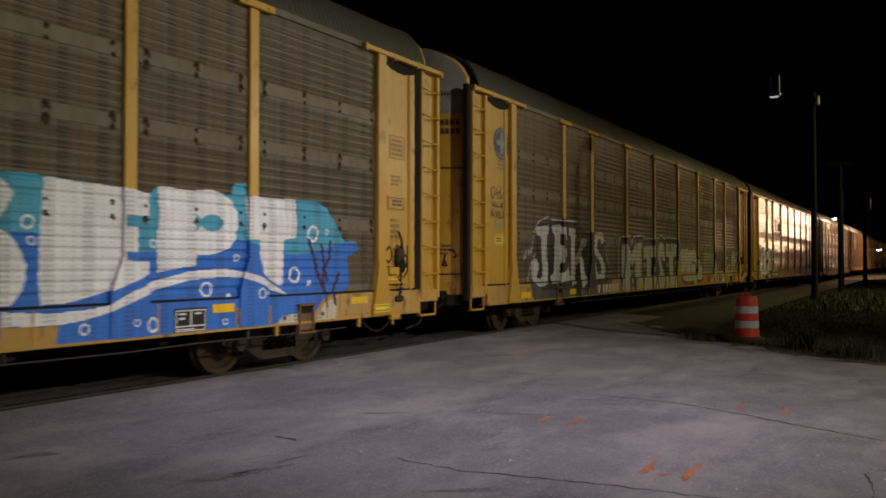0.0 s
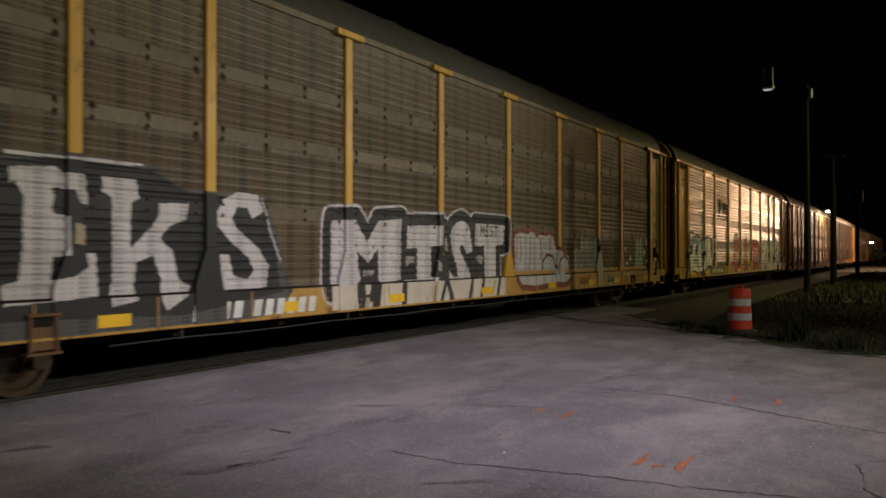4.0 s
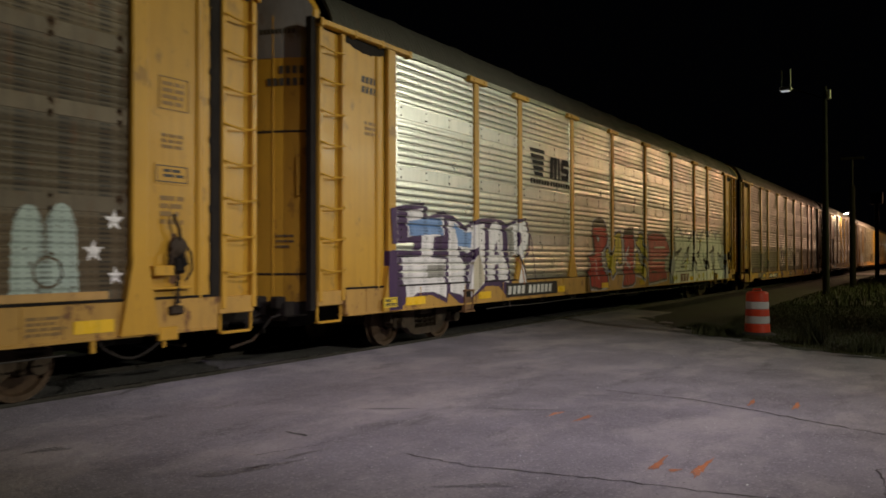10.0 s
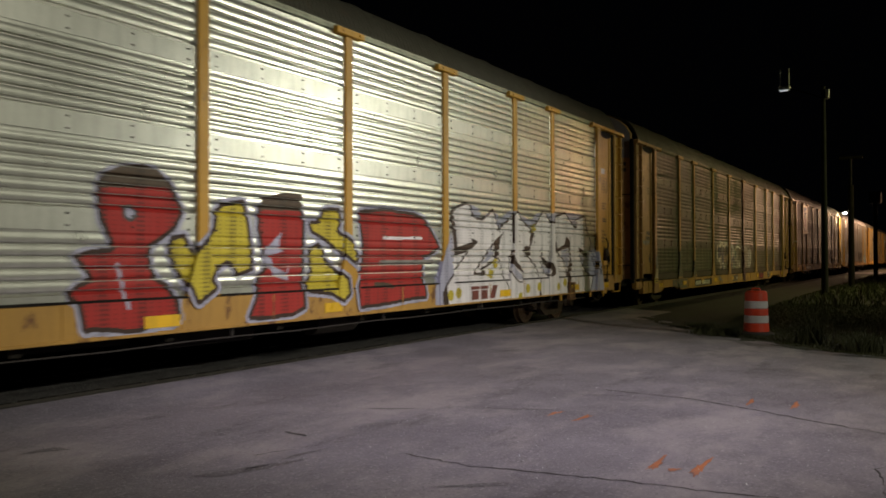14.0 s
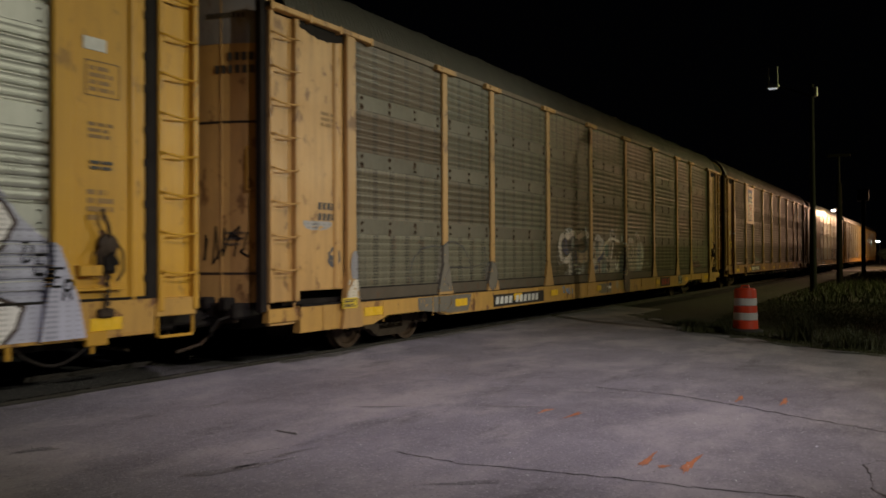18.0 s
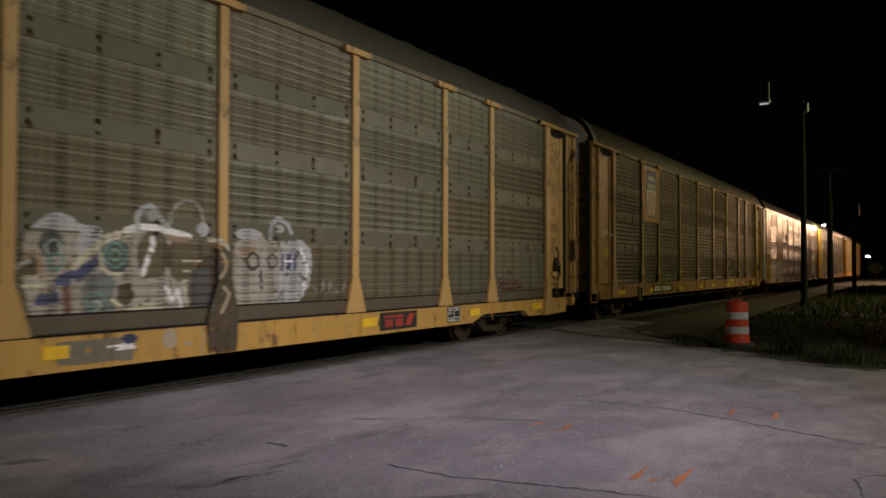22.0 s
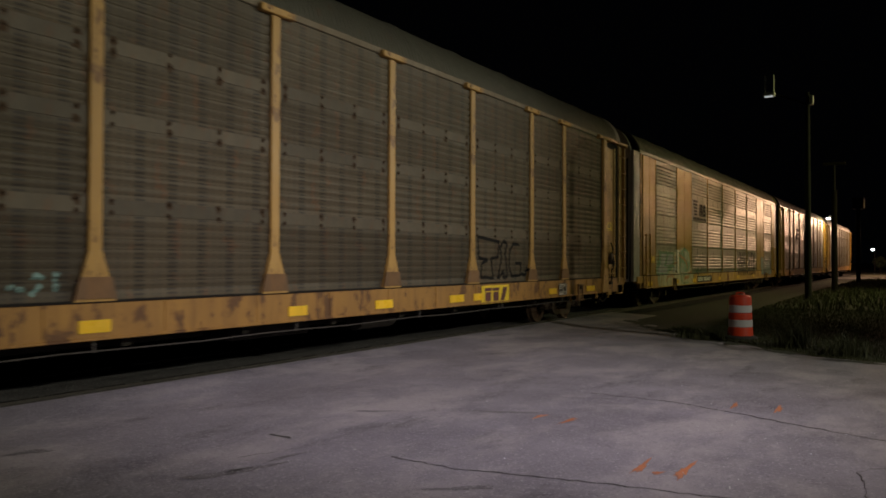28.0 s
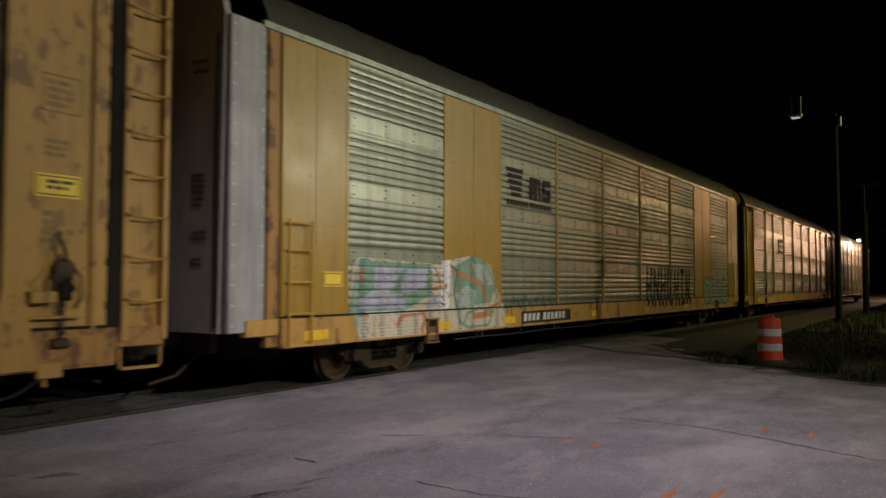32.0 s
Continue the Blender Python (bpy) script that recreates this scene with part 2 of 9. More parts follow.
SIGN_YELLOW = mat("caution_yellow", (0.78, 0.55, 0.02), (0.7, 0.48, 0.02), 0.4, 0, 3, 0.03, grime=0.3)
PLATE_BLACK = mat("black_plate_paint", (0.014, 0.013, 0.012), (0.024, 0.021, 0.019), 0.6, 0, 4, 0.05, grime=0.1, spec=0.2)
BOLT_RUST = mat("rusted_bolt", (0.050, 0.030, 0.018), (0.032, 0.020, 0.013), 0.8, 0.0, 9, 0.2, spec=0.1)
HALO = mat("bled_rust", (0.066, 0.042, 0.025), (0.046, 0.029, 0.018), 0.8, 0.0, 7, 0.1, spec=0.1)
INK = mat("black_stencil", (0.03, 0.026, 0.022), (0.06, 0.05, 0.04), 0.6, 0, 8, 0.03)
EMBLEM = mat("black_emblem_paint", (0.010, 0.010, 0.010), (0.016, 0.015, 0.014), 0.7, 0, 8, 0.03, spec=0.15)
RUST = mat("rust_stain", (0.10, 0.048, 0.022), (0.19, 0.095, 0.034), 0.8, 0, 9, 0.2, rust=0.8, rust_col=(0.07, 0.03, 0.016))
FADED = mat("faded_stencil", (0.17, 0.095, 0.03), (0.26, 0.145, 0.035), 0.6, 0, 8, 0.03)
CHALK = mat("white_stencil", (0.68, 0.67, 0.64), (0.5, 0.49, 0.46), 0.6, 0, 8, 0.03)


def spray(name, col, perf=0.75):
    """Spray paint over punched sheet."""
    dark = tuple(c * 0.72 for c in col)
    return mat("spray_" + name, col, dark, 0.55, 0.0, 1.6, 0.05, grime=0.18, perf=perf, rnd=0.04, spec=0.35)


PAINT = {
    "chalky": spray("chalky_white", (0.60, 0.56, 0.56), 0.55),
    "white": spray("white", (0.90, 0.86, 0.87), 0.42), "black": spray("black", (0.022, 0.022, 0.024)), "blue": spray("blue", (0.035, 0.17, 0.62), 0.45),
    "teal": spray("teal", (0.07, 0.36, 0.54), 0.5), "purple": spray("purple", (0.055, 0.02, 0.085)), "lilac": spray("lilac", (0.46, 0.46, 0.58), 0.5),
    "sky": spray("sky_blue", (0.20, 0.34, 0.62)), "red": spray("red", (0.42, 0.025, 0.02)), "lemon": spray("lemon", (0.62, 0.50, 0.04)),
    "brown": spray("dark_brown", (0.045, 0.022, 0.014)), "rose": spray("dull_red", (0.24, 0.06, 0.045)), "grey": spray("grey", (0.26, 0.25, 0.25)),
    "mint": spray("mint", (0.20, 0.36, 0.26)), "pale": spray("pale_green", (0.42, 0.50, 0.46)), "orange": spray("orange", (0.55, 0.22, 0.09)),
    "cream": spray("cream", (0.62, 0.55, 0.42)), "ghost": spray("faded_white", (0.34, 0.32, 0.29)), "navy": spray("navy", (0.03, 0.045, 0.12)),
    "moss": spray("moss", (0.07, 0.14, 0.09)), "shade": spray("grey_shadow", (0.085, 0.08, 0.078)), "aqua": spray("faded_aqua", (0.18, 0.30, 0.28)),
    "slate": spray("flat_slate", (0.165, 0.145, 0.112), 0.0), "umber": spray("flat_umber", (0.07, 0.045, 0.028), 0.0), "bone": spray("flat_bone", (0.40, 0.33, 0.22), 0.0),
    "wine": spray("wine", (0.13, 0.035, 0.04)), "dusk": spray("dusk_blue", (0.075, 0.085, 0.17)), "smoke": spray("smoke_grey", (0.20, 0.21, 0.20)),
    "lime_wash": spray("lime_wash", (0.62, 0.54, 0.46), 0.0), "cloud": spray("cloud_white", (0.44, 0.44, 0.46)), "milk": spray("milky_beige", (0.66, 0.58, 0.52), 0.8),
    "haze": spray("hazy_beige", (0.40, 0.345, 0.30)), "tan": spray("tan", (0.36, 0.25, 0.16)), "umberp": spray("worn_umber", (0.10, 0.07, 0.045)), "rosep": spray("brick_red", (0.20, 0.09, 0.06)),
}


PAINT["jet"] = mat("spray_jet", (0.008, 0.008, 0.009), (0.013, 0.012, 0.012), 0.8, 0.0, 1.6, 0.05, rnd=0.04, spec=0.08)
PAINT["denim"] = spray("denim_blue", (0.045, 0.10, 0.28), 0.0)
PAINT["magenta"] = spray("magenta", (0.11, 0.014, 0.032), 0.6)


# ---- mesh making ----
class Geo:
    """Vertices and faces of one mesh."""

    def __init__(self):
        self.v, self.f = [], []

    def add(self, verts, faces):
        n = len(self.v)
        self.v += [tuple(p) for p in verts]
        self.f += [tuple(i + n for i in f) for f in faces]
        return self

    def box(self, x0, x1, y0, y1, z0, z1, b=0.0):
        c, h = ((x0 + x1) / 2, (y0 + y1) / 2, (z0 + z1) / 2), (abs(x1 - x0) / 2, abs(y1 - y0) / 2, abs(z1 - z0) / 2)
        b = min(b, 0.45 * min(h))
        if b <= 0:
            vs = [(c[0] + sx * h[0], c[1] + sy * h[1], c[2] + sz * h[2]) for sx in (-1, 1) for sy in (-1, 1) for sz in (-1, 1)]
            return self.add(vs, [(0, 1, 3, 2), (4, 6, 7, 5), (0, 4, 5, 1), (2, 3, 7, 6), (0, 2, 6, 4), (1, 5, 7, 3)])
        vs, ix = [], {}
        sg = [(sx, sy, sz) for sx in (-1, 1) for sy in (-1, 1) for sz in (-1, 1)]
        for s in sg:
            for a in range(3):
                ix[s, a] = len(vs)
                vs.append([c[k] + s[k] * (h[k] - (0 if k == a else b)) for k in range(3)])
        fs = [tuple(ix[s, a] for a in range(3)) for s in sg]
        for a in range(3):
            o = [k for k in range(3) if k != a]
            for s in (-1, 1):
                ring = []
                for p, q in ((-1, -1), (1, -1), (1, 1), (-1, 1)):
                    t = [0, 0, 0]
                    t[a], t[o[0]], t[o[1]] = s, p, q
                    ring.append(ix[tuple(t), a])
                fs.append(tuple(ring))
            for p in (-1, 1):
                for q in (-1, 1):
                    t, u = [0, 0, 0], [0, 0, 0]
                    t[a], u[a] = -1, 1
                    t[o[0]] = u[o[0]] = p
                    t[o[1]] = u[o[1]] = q
                    t, u = tuple(t), tuple(u)
                    fs.append((ix[t, o[0]], ix[t, o[1]], ix[u, o[1]], ix[u, o[0]]))
        return self.add(vs, fs)

    def rod(self, p, q, r, n=8, r2=None):
        p, q = Vector(p), Vector(q)
        d = (q - p).normalized()
        a = d.orthogonal().normalized()
        b = d.cross(a)
        r2 = r if r2 is None else r2
        vs = [p + (a * math.cos(2 * math.pi * i / n) + b * math.sin(2 * math.pi * i / n)) * r for i in range(n)]
        vs += [q + (a * math.cos(2 * math.pi * i / n) + b * math.sin(2 * math.pi * i / n)) * r2 for i in range(n)]
        fs = [(i, (i + 1) % n, n + (i + 1) % n, n + i) for i in range(n)] + [tuple(range(n))[::-1], tuple(range(n, 2 * n))]
        return self.add(vs, fs)

    def pipe(self, pts, r, n=6):
        """One bent tube through the points."""
        pts = [Vector(p) for p in pts]
        side = (pts[1] - pts[0]).orthogonal().normalized()
        vs = []
        for i, p in enumerate(pts):
            d = (pts[min(i + 1, len(pts) - 1)] - pts[max(i - 1, 0)]).normalized()
            side = (side - d * side.dot(d)).normalized()
            b = d.cross(side)
            vs += [p + (side * math.cos(2 * math.pi * k / n) + b * math.sin(2 * math.pi * k / n)) * r for k in range(n)]
        m = len(pts)
        fs = [(i * n + k, i * n + (k + 1) % n, (i + 1) * n + (k + 1) % n, (i + 1) * n + k) for i in range(m - 1) for k in range(n)]
        return self.add(vs, fs + [tuple(range(n))[::-1], tuple(range((m - 1) * n, m * n))])

    def lathe(self, profile, centre, axis, n=24):
        """profile: (radius, along) pairs, turned round the axis 'x' or 'z' through centre."""
        vs = []
        for r, s in profile:
            for i in range(n):
                c, d = r * math.cos(2 * math.pi * i / n), r * math.sin(2 * math.pi * i / n)
                vs.append((centre[0] + s, centre[1] + c, centre[2] + d) if axis == "x" else (centre[0] + c, centre[1] + d, centre[2] + s))
        k = len(profile)
        fs = [(j * n + i, j * n + (i + 1) % n, (j + 1) * n + (i + 1) % n, (j + 1) * n + i) for j in range(k - 1) for i in range(n)]
        fs += [tuple(range(n))[::-1], tuple(range((k - 1) * n, k * n))]
        return self.add(vs, fs)

    def sweep(self, outline, axis, a, b):
        """A closed outline of (u, v) pushed along an axis from a to b: 'x' takes (y, z), 'y' takes (x, z), 'z' takes (x, y)."""
        put = {"x": lambda u, v, s: (s, u, v), "y": lambda u, v, s: (u, s, v), "z": lambda u, v, s: (u, v, s)}[axis]
        n = len(outline)
        vs = [put(u, v, a) for u, v in outline] + [put(u, v, b) for u, v in outline]
        fs = [(i, (i + 1) % n, n + (i + 1) % n, n + i) for i in range(n)] + [tuple(range(n))[::-1], tuple(range(n, 2 * n))]
        return self.add(vs, fs)

    def mesh(self, name, material, smooth=None, fix=True):
        me = bpy.data.meshes.new(name)
        me.from_pydata(self.v, [], self.f)
        if fix:
            bm = bmesh.new()
            bm.from_mesh(me)
            bmesh.ops.recalc_face_normals(bm, faces=bm.faces)
            if smooth is not None:
                for f in bm.faces:
                    f.smooth = True
                for e in bm.edges:
                    if len(e.link_faces) == 2 and e.calc_face_angle(0) > radians(smooth):
                        e.smooth = False
            bm.to_mesh(me)
            bm.free()
        me.materials.append(material)
        return me


MESHES = {}


def shared(key, name, make, material, smooth=None):
    """The mesh of that key, made once."""
    if key not in MESHES:
        g = Geo()
        make(g)
        MESHES[key] = g.mesh(name, material, smooth)
    return MESHES[key]


def part(name, me, parent, label="", at=None, kind=""):
    ob = new(name, me)
    ob.parent = parent
    if at is not None:
        ob.location = at
    if label or kind:
        tagged(ob, label, kind=kind)
    return ob


def thing(name, at, label, category, group="", kind=""):
    ob = new(name)
    ob.location = at
    ob.empty_display_size = 0.2
    return tagged(ob, label, category, group, kind)


def solo(name, geo, material, label="", category="", group="", kind="", at=(0, 0, 0), smooth=None):
    ob = new(name, geo.mesh(name, material, smooth))
    ob.location = at
    return tagged(ob, label, category, group, kind)

# ---- paint on the cars' sides: a canvas of colours, laid over ribs, posts and sill ----
POSTS = (5.15, 7.05, 9.90, 12.72, 15.58, 18.42, 21.24, 23.18)
PANEL_A, PANEL_B = 2.45, 26.00
BANDS = {(1.20, False): (2.25, 3.24, 4.05), (0.95, False): (2.14, 3.21, 4.14), (1.20, True): (2.08, 3.10, 4.15)}   # lapped bands, by panel foot and depth of rib
BAND_HALF = {(1.20, False): 0.085, (0.95, False): 0.125, (1.20, True): 0.12}
SILL_FOOT = {1.20: 0.80, 0.95: 0.56}
TOP = 5.10


def rib_profile(bottom, deep):
    """(z, x) down the punched sheets: flat lapped bands, trapezoid ribs between."""
    pts, edges, e = [], [bottom, *BANDS[bottom, deep], TOP - 0.02], BAND_HALF[bottom, deep] + 0.01
    for k, (a, b) in enumerate(zip(edges, edges[1:])):
        lo = a + (e + 0.02 if k else 0.10)
        hi = b - (e + 0.02 if k < 3 else 0.06)
        if k:
            pts += [(a - e, 0.003), (a, 0.003), (a + e, 0.003)]
        else:
            pts += [(a, 0.0), (a + 0.08, 0.0)]
        n = max(3, round((hi - lo) / 0.118))
        s = (hi - lo) / n
        for i in range(n):
            z = lo + i * s
            pts += ([(z + 0.02 * s, -0.040), (z + 0.17 * s, -0.040), (z + 0.22 * s, 0.001), (z + 0.40 * s, 0.005), (z + 0.62 * s, 0.006), (z + 0.84 * s, 0.003), (z + 0.97 * s, -0.002)] if deep else
                    [(z + 0.08 * s, -0.013), (z + 0.26 * s, -0.013), (z + 0.46 * s, 0.004), (z + 0.92 * s, 0.003)])
    pts += [(TOP - 0.05, 0.0), (TOP, 0.0)]
    return pts


PROFILES = {(b, d): rib_profile(b, d) for b, d in BANDS}


def post_half(z, low):
    """Half the width of a side post: straight above, flared to its foot."""
    if z > low + 0.55:
        return 0.085
    return 0.085 + 0.17 * min(1.0, (low + 0.55 - z) / 0.45)


def end_half(z, low):
    """Half width of an end post, flared towards its foot."""
    return max(0.11, 0.26 - 0.189 * (z - low + 0.4))


PATCH = 3


class Canvas:
    def __init__(self, car, y0, y1, z0, z1, shift=0.0, dy=0.008, dz=0.0135):
        """A field from y0 to y1 and z0 to z1 of the car's side; shift moves all of it along the car."""
        self.shift = shift
        self.car, self.y0, self.z0, self.dy, self.dz = car, y0, z0, dy, dz
        self.nz, self.ny = int((z1 - z0) / dz), int((y1 - y0) / dy)
        self.Y, self.Z = np.meshgrid(y0 + (np.arange(self.ny) + 0.5) * dy, z0 + (np.arange(self.nz) + 0.5) * dz)
        self.ink = np.full(self.Y.shape, -1, dtype=int)
        self.names = list(PAINT)

    def fill(self, mask, colour):
        self.ink[mask] = -1 if colour is None else self.names.index(colour)

    def stroke(self, pts, width, colour, cap=True):
        m = np.zeros(self.Y.shape, bool)
        for (ya, za), (yb, zb) in zip(pts, pts[1:]):
            d2 = (yb - ya) ** 2 + (zb - za) ** 2 + 1e-9
            t = ((self.Y - ya) * (yb - ya) + (self.Z - za) * (zb - za)) / d2
            if not cap:
                inside = (t >= 0) & (t <= 1)
            t = np.clip(t, 0, 1)
            near = (self.Y - ya - t * (yb - ya)) ** 2 + (self.Z - za - t * (zb - za)) ** 2 < (width / 2) ** 2
            m |= near if cap else near & inside
        self.fill(m, colour)

    def poly(self, pts, colour):
        m = np.zeros(self.Y.shape, bool)
        for (ya, za), (yb, zb) in zip(pts, pts[1:] + pts[:1]):
            if abs(zb - za) < 1e-9:
                continue
            hit = ((za > self.Z) != (zb > self.Z)) & (self.Y < (yb - ya) * (self.Z - za) / (zb - za) + ya)
            m ^= hit
        self.fill(m, colour)

    def disc(self, y, z, r, colour, ring=0.0):
        d = (self.Y - y) ** 2 + (self.Z - z) ** 2
        self.fill((d < r * r) & (d > (r - ring) ** 2 if ring else d >= 0), colour)

    def oval(self, y, z, a, b, colour):
        self.fill(((self.Y - y) / a) ** 2 + ((self.Z - z) / b) ** 2 < 1, colour)

    def fade(self, amount, seed, size=0.05):
        """Worn paint: specks missing."""
        rng = np.random.default_rng(seed)
        a, b = int(self.nz * self.dz / size) + 3, int(self.ny * self.dy / size) + 3
        g = rng.random((a, b))
        u, v = (self.Z - self.z0) / size, (self.Y - self.y0) / size
        i, j = u.astype(int), v.astype(int)
        p, q = u - i, v - j
        h = g[i, j] * (1 - p) * (1 - q) + g[i + 1, j] * p * (1 - q) + g[i, j + 1] * (1 - p) * q + g[i + 1, j + 1] * p * q
        self.ink[h < amount] = -1

    def drape(self, y, z):
        c = self.car
        low = c["low"]
        for p in c["posts"]:
            if abs(y - p) <= post_half(z, low) and c["post_proud"]:
                return c["post_proud"] + 0.016 * (1.0 if z < low + 0.56 else 0.4)
        for p in c["ends"]:
            if abs(y - p) <= end_half(z, low):
                return 0.108
        if z < low:
            return 0.040 + 0.005
        if y < c["a"] or y > c["b"]:
            return 0.012
        for s, e in c["plain"]:
            if s <= y <= e:
                return 0.028
        if c["bands"] and min(abs(z - q) for q in c["bands"]) < c["band_half"] + 0.007:
            return 0.0145
        prof = c["profile"]
        return float(np.interp(z, prof[0], prof[1])) + 0.004

    def emit(self, parent, label="spray-painted graffiti"):
        c = self.car
        group, y0 = self.patches(), self.y0 + self.shift
        made = {}
        for r in range(self.nz):
            za, zb = self.z0 + r * self.dz, self.z0 + (r + 1) * self.dz
            row = self.ink[r]
            if zb < SILL_FOOT[c["low"]] + 0.01 or not (row >= 0).any():
                continue
            zm = (za + zb) / 2
            cuts = set()
            for p in c["posts"]:
                w = post_half(zm, c["low"])
                cuts |= {math.floor((p - w - y0) / self.dy), round((p - y0) / self.dy), math.ceil((p + w - y0) / self.dy)}
            for p in c["ends"]:
                w = end_half(zm, c["low"])
                cuts |= {math.floor((p - w - y0) / self.dy), round((p - y0) / self.dy), math.ceil((p + w - y0) / self.dy)}
            for s, e in c["plain"]:
                cuts |= {round((s - y0) / self.dy), round((e - y0) / self.dy)}
            cuts |= {round((c["a"] - y0) / self.dy), round((c["b"] - y0) / self.dy)}
            starts = np.flatnonzero(np.diff(row)) + 1
            marks = sorted({0, self.ny, *starts.tolist(), *[k for k in cuts if 0 < k < self.ny]})
            for a, b in zip(marks, marks[1:]):
                k = int(row[a])
                if k < 0:
                    continue
                ya, yb = y0 + a * self.dy, y0 + b * self.dy
                ym = (ya + yb) / 2
                xa, xb = self.drape(ym, za), self.drape(ym, zb)
                if abs(xa - xb) > 0.05:
                    xa = xb = max(xa, xb)
                g, inks = made.setdefault(int(group[r // PATCH, a // PATCH]), (Geo(), []))
                g.add([(xa, ya, za), (xa, yb, za), (xb, yb, zb), (xb, ya, zb)], [(0, 1, 2, 3)])
                inks.append(k)
                if a in cuts and a > 0 and row[a - 1] >= 0:
                    # the paint runs over the flank of a post as well
                    ua, ub = self.drape(ya - 0.003, za), self.drape(ya - 0.003, zb)
                    if abs(ua - xa) > 0.008:
                        g.add([(ua, ya, za), (xa, ya, za), (xb, ya, zb), (ub, ya, zb)], [(0, 1, 2, 3)])
                        inks.append(k)
        for piece, (g, inks) in made.items():
            used = sorted(set(inks))
            me = g.mesh("graffiti", PAINT[self.names[used[0]]], fix=False)
            for k in used[1:]:
                me.materials.append(PAINT[self.names[k]])
            me.polygons.foreach_set("material_index", [used.index(k) for k in inks])
            part("graffiti" if piece != self.specks else "paint_specks", me, parent, label if piece != self.specks else "worn specks of spray paint", kind="stuff" if piece == self.specks else "")

    def patches(self):
        """Which separate piece of painting each block of the canvas belongs to."""
        h, w = self.nz // PATCH + 1, self.ny // PATCH + 1
        full = np.zeros((h * PATCH, w * PATCH), bool)
        full[:self.nz, :self.ny] = self.ink >= 0
        on = full.reshape(h, PATCH, w, PATCH).any(axis=(1, 3))
        group, count = np.zeros((h, w), int), 0
        for i, j in zip(*np.nonzero(on)):
            if group[i, j]:
                continue
            count += 1
            todo = [(i, j)]
            group[i, j] = count
            while todo:
                a, b = todo.pop()
                for u in range(max(0, a - 1), min(h, a + 2)):
                    for v in range(max(0, b - 1), min(w, b + 2)):
                        if on[u, v] and not group[u, v]:
                            group[u, v] = count
                            todo.append((u, v))
        # specks worn off the edges go together
        size = np.bincount(group.ravel(), minlength=count + 1)
        group[(size < 30)[group] & (group > 0)] = count + 1
        self.specks = count + 1
        return group


# letters as strokes in a unit box
ARC = lambda cy, cz, ry, rz, a, b, n=10: [(cy + ry * math.cos(radians(a + (b - a) * i / n)), cz + rz * math.sin(radians(a + (b - a) * i / n))) for i in range(n + 1)]
LETTERS = {
    "S": [ARC(0.5, 0.74, 0.42, 0.26, 20, 270) + ARC(0.5, 0.26, 0.42, 0.24, 90, -160)],
    "L": [[(0.15, 1), (0.15, 0), (0.95, 0)]],
    "E": [[(0.95, 1), (0.12, 1), (0.12, 0), (0.95, 0)], [(0.12, 0.52), (0.8, 0.52)]],
    "P": [[(0.15, 0), (0.15, 1), (0.55, 1)] + ARC(0.55, 0.72, 0.38, 0.28, 90, -90) + [(0.15, 0.44)]],
    "T": [[(0, 1), (1, 1)], [(0.5, 1), (0.5, 0)]],
    "J": [[(0.25, 1), (1, 1)], [(0.68, 1), (0.68, 0.3)] + ARC(0.36, 0.26, 0.32, 0.26, 0, -190)],
    "K": [[(0.15, 0), (0.15, 1)], [(0.9, 1), (0.2, 0.45)], [(0.4, 0.55), (0.95, 0)]],
    "M": [[(0, 0), (0.05, 1), (0.5, 0.35), (0.95, 1), (1, 0)]],
    "I": [[(0.5, 1), (0.5, 0)], [(0.15, 1), (0.85, 1)], [(0.15, 0), (0.85, 0)]],
    "A": [[(0, 0), (0.42, 1), (0.58, 1), (1, 0)], [(0.2, 0.35), (0.8, 0.35)]],
    "R": [[(0.1, 0), (0.1, 1), (0.55, 1)] + ARC(0.55, 0.74, 0.36, 0.26, 90, -90) + [(0.1, 0.48)], [(0.45, 0.48), (0.95, 0)]],
    "N": [[(0.05, 0), (0.05, 1), (0.95, 0), (0.95, 1)]],
    "U": [[(0.08, 1), (0.08, 0.3)] + ARC(0.5, 0.28, 0.42, 0.28, 180, 360) + [(0.92, 1)]],
    "Z": [[(0.05, 1), (0.95, 1), (0.08, 0), (1, 0)]],
    "O": [ARC(0.5, 0.5, 0.42, 0.5, 0, 360, 16)],
    "G": [ARC(0.5, 0.5, 0.42, 0.5, 50, 330, 14) + [(0.92, 0.45), (0.6, 0.45)]],
    "5": [[(0.9, 1), (0.15, 1), (0.12, 0.6), (0.85, 0.58), (0.8, 0), (0.1, 0.02)]],
    "C": [ARC(0.5, 0.5, 0.45, 0.5, 45, 315, 14)],
    "H": [[(0.1, 0), (0.1, 1)], [(0.9, 0), (0.9, 1)], [(0.1, 0.5), (0.9, 0.5)]],
    "D": [[(0.1, 0), (0.1, 1), (0.4, 1)] + ARC(0.4, 0.5, 0.5, 0.5, 90, -90) + [(0.1, 0)]],
}


def letter(cv, ch, y, z, w, h, thick, colour, lean=0.0, cap=True):
    for line in LETTERS[ch]:
        cv.stroke([(y + u * w + lean * v * h, z + v * h) for u, v in line], thick, colour, cap)


def word(cv, text, y, z, w, h, gap, thick, colour, edge=None, edge_w=0.0, lean=0.0, sizes=None):
    places = []
    for i, ch in enumerate(text):
        k = sizes[i] if sizes else 1.0
        places.append((ch, y, w * k))
        y += w * k + gap
    for ch, yy, ww in places:
        if edge:
            letter(cv, ch, yy, z, ww, h, thick + edge_w, edge, lean)
    for ch, yy, ww in places:
        letter(cv, ch, yy, z, ww, h, thick, colour, lean)


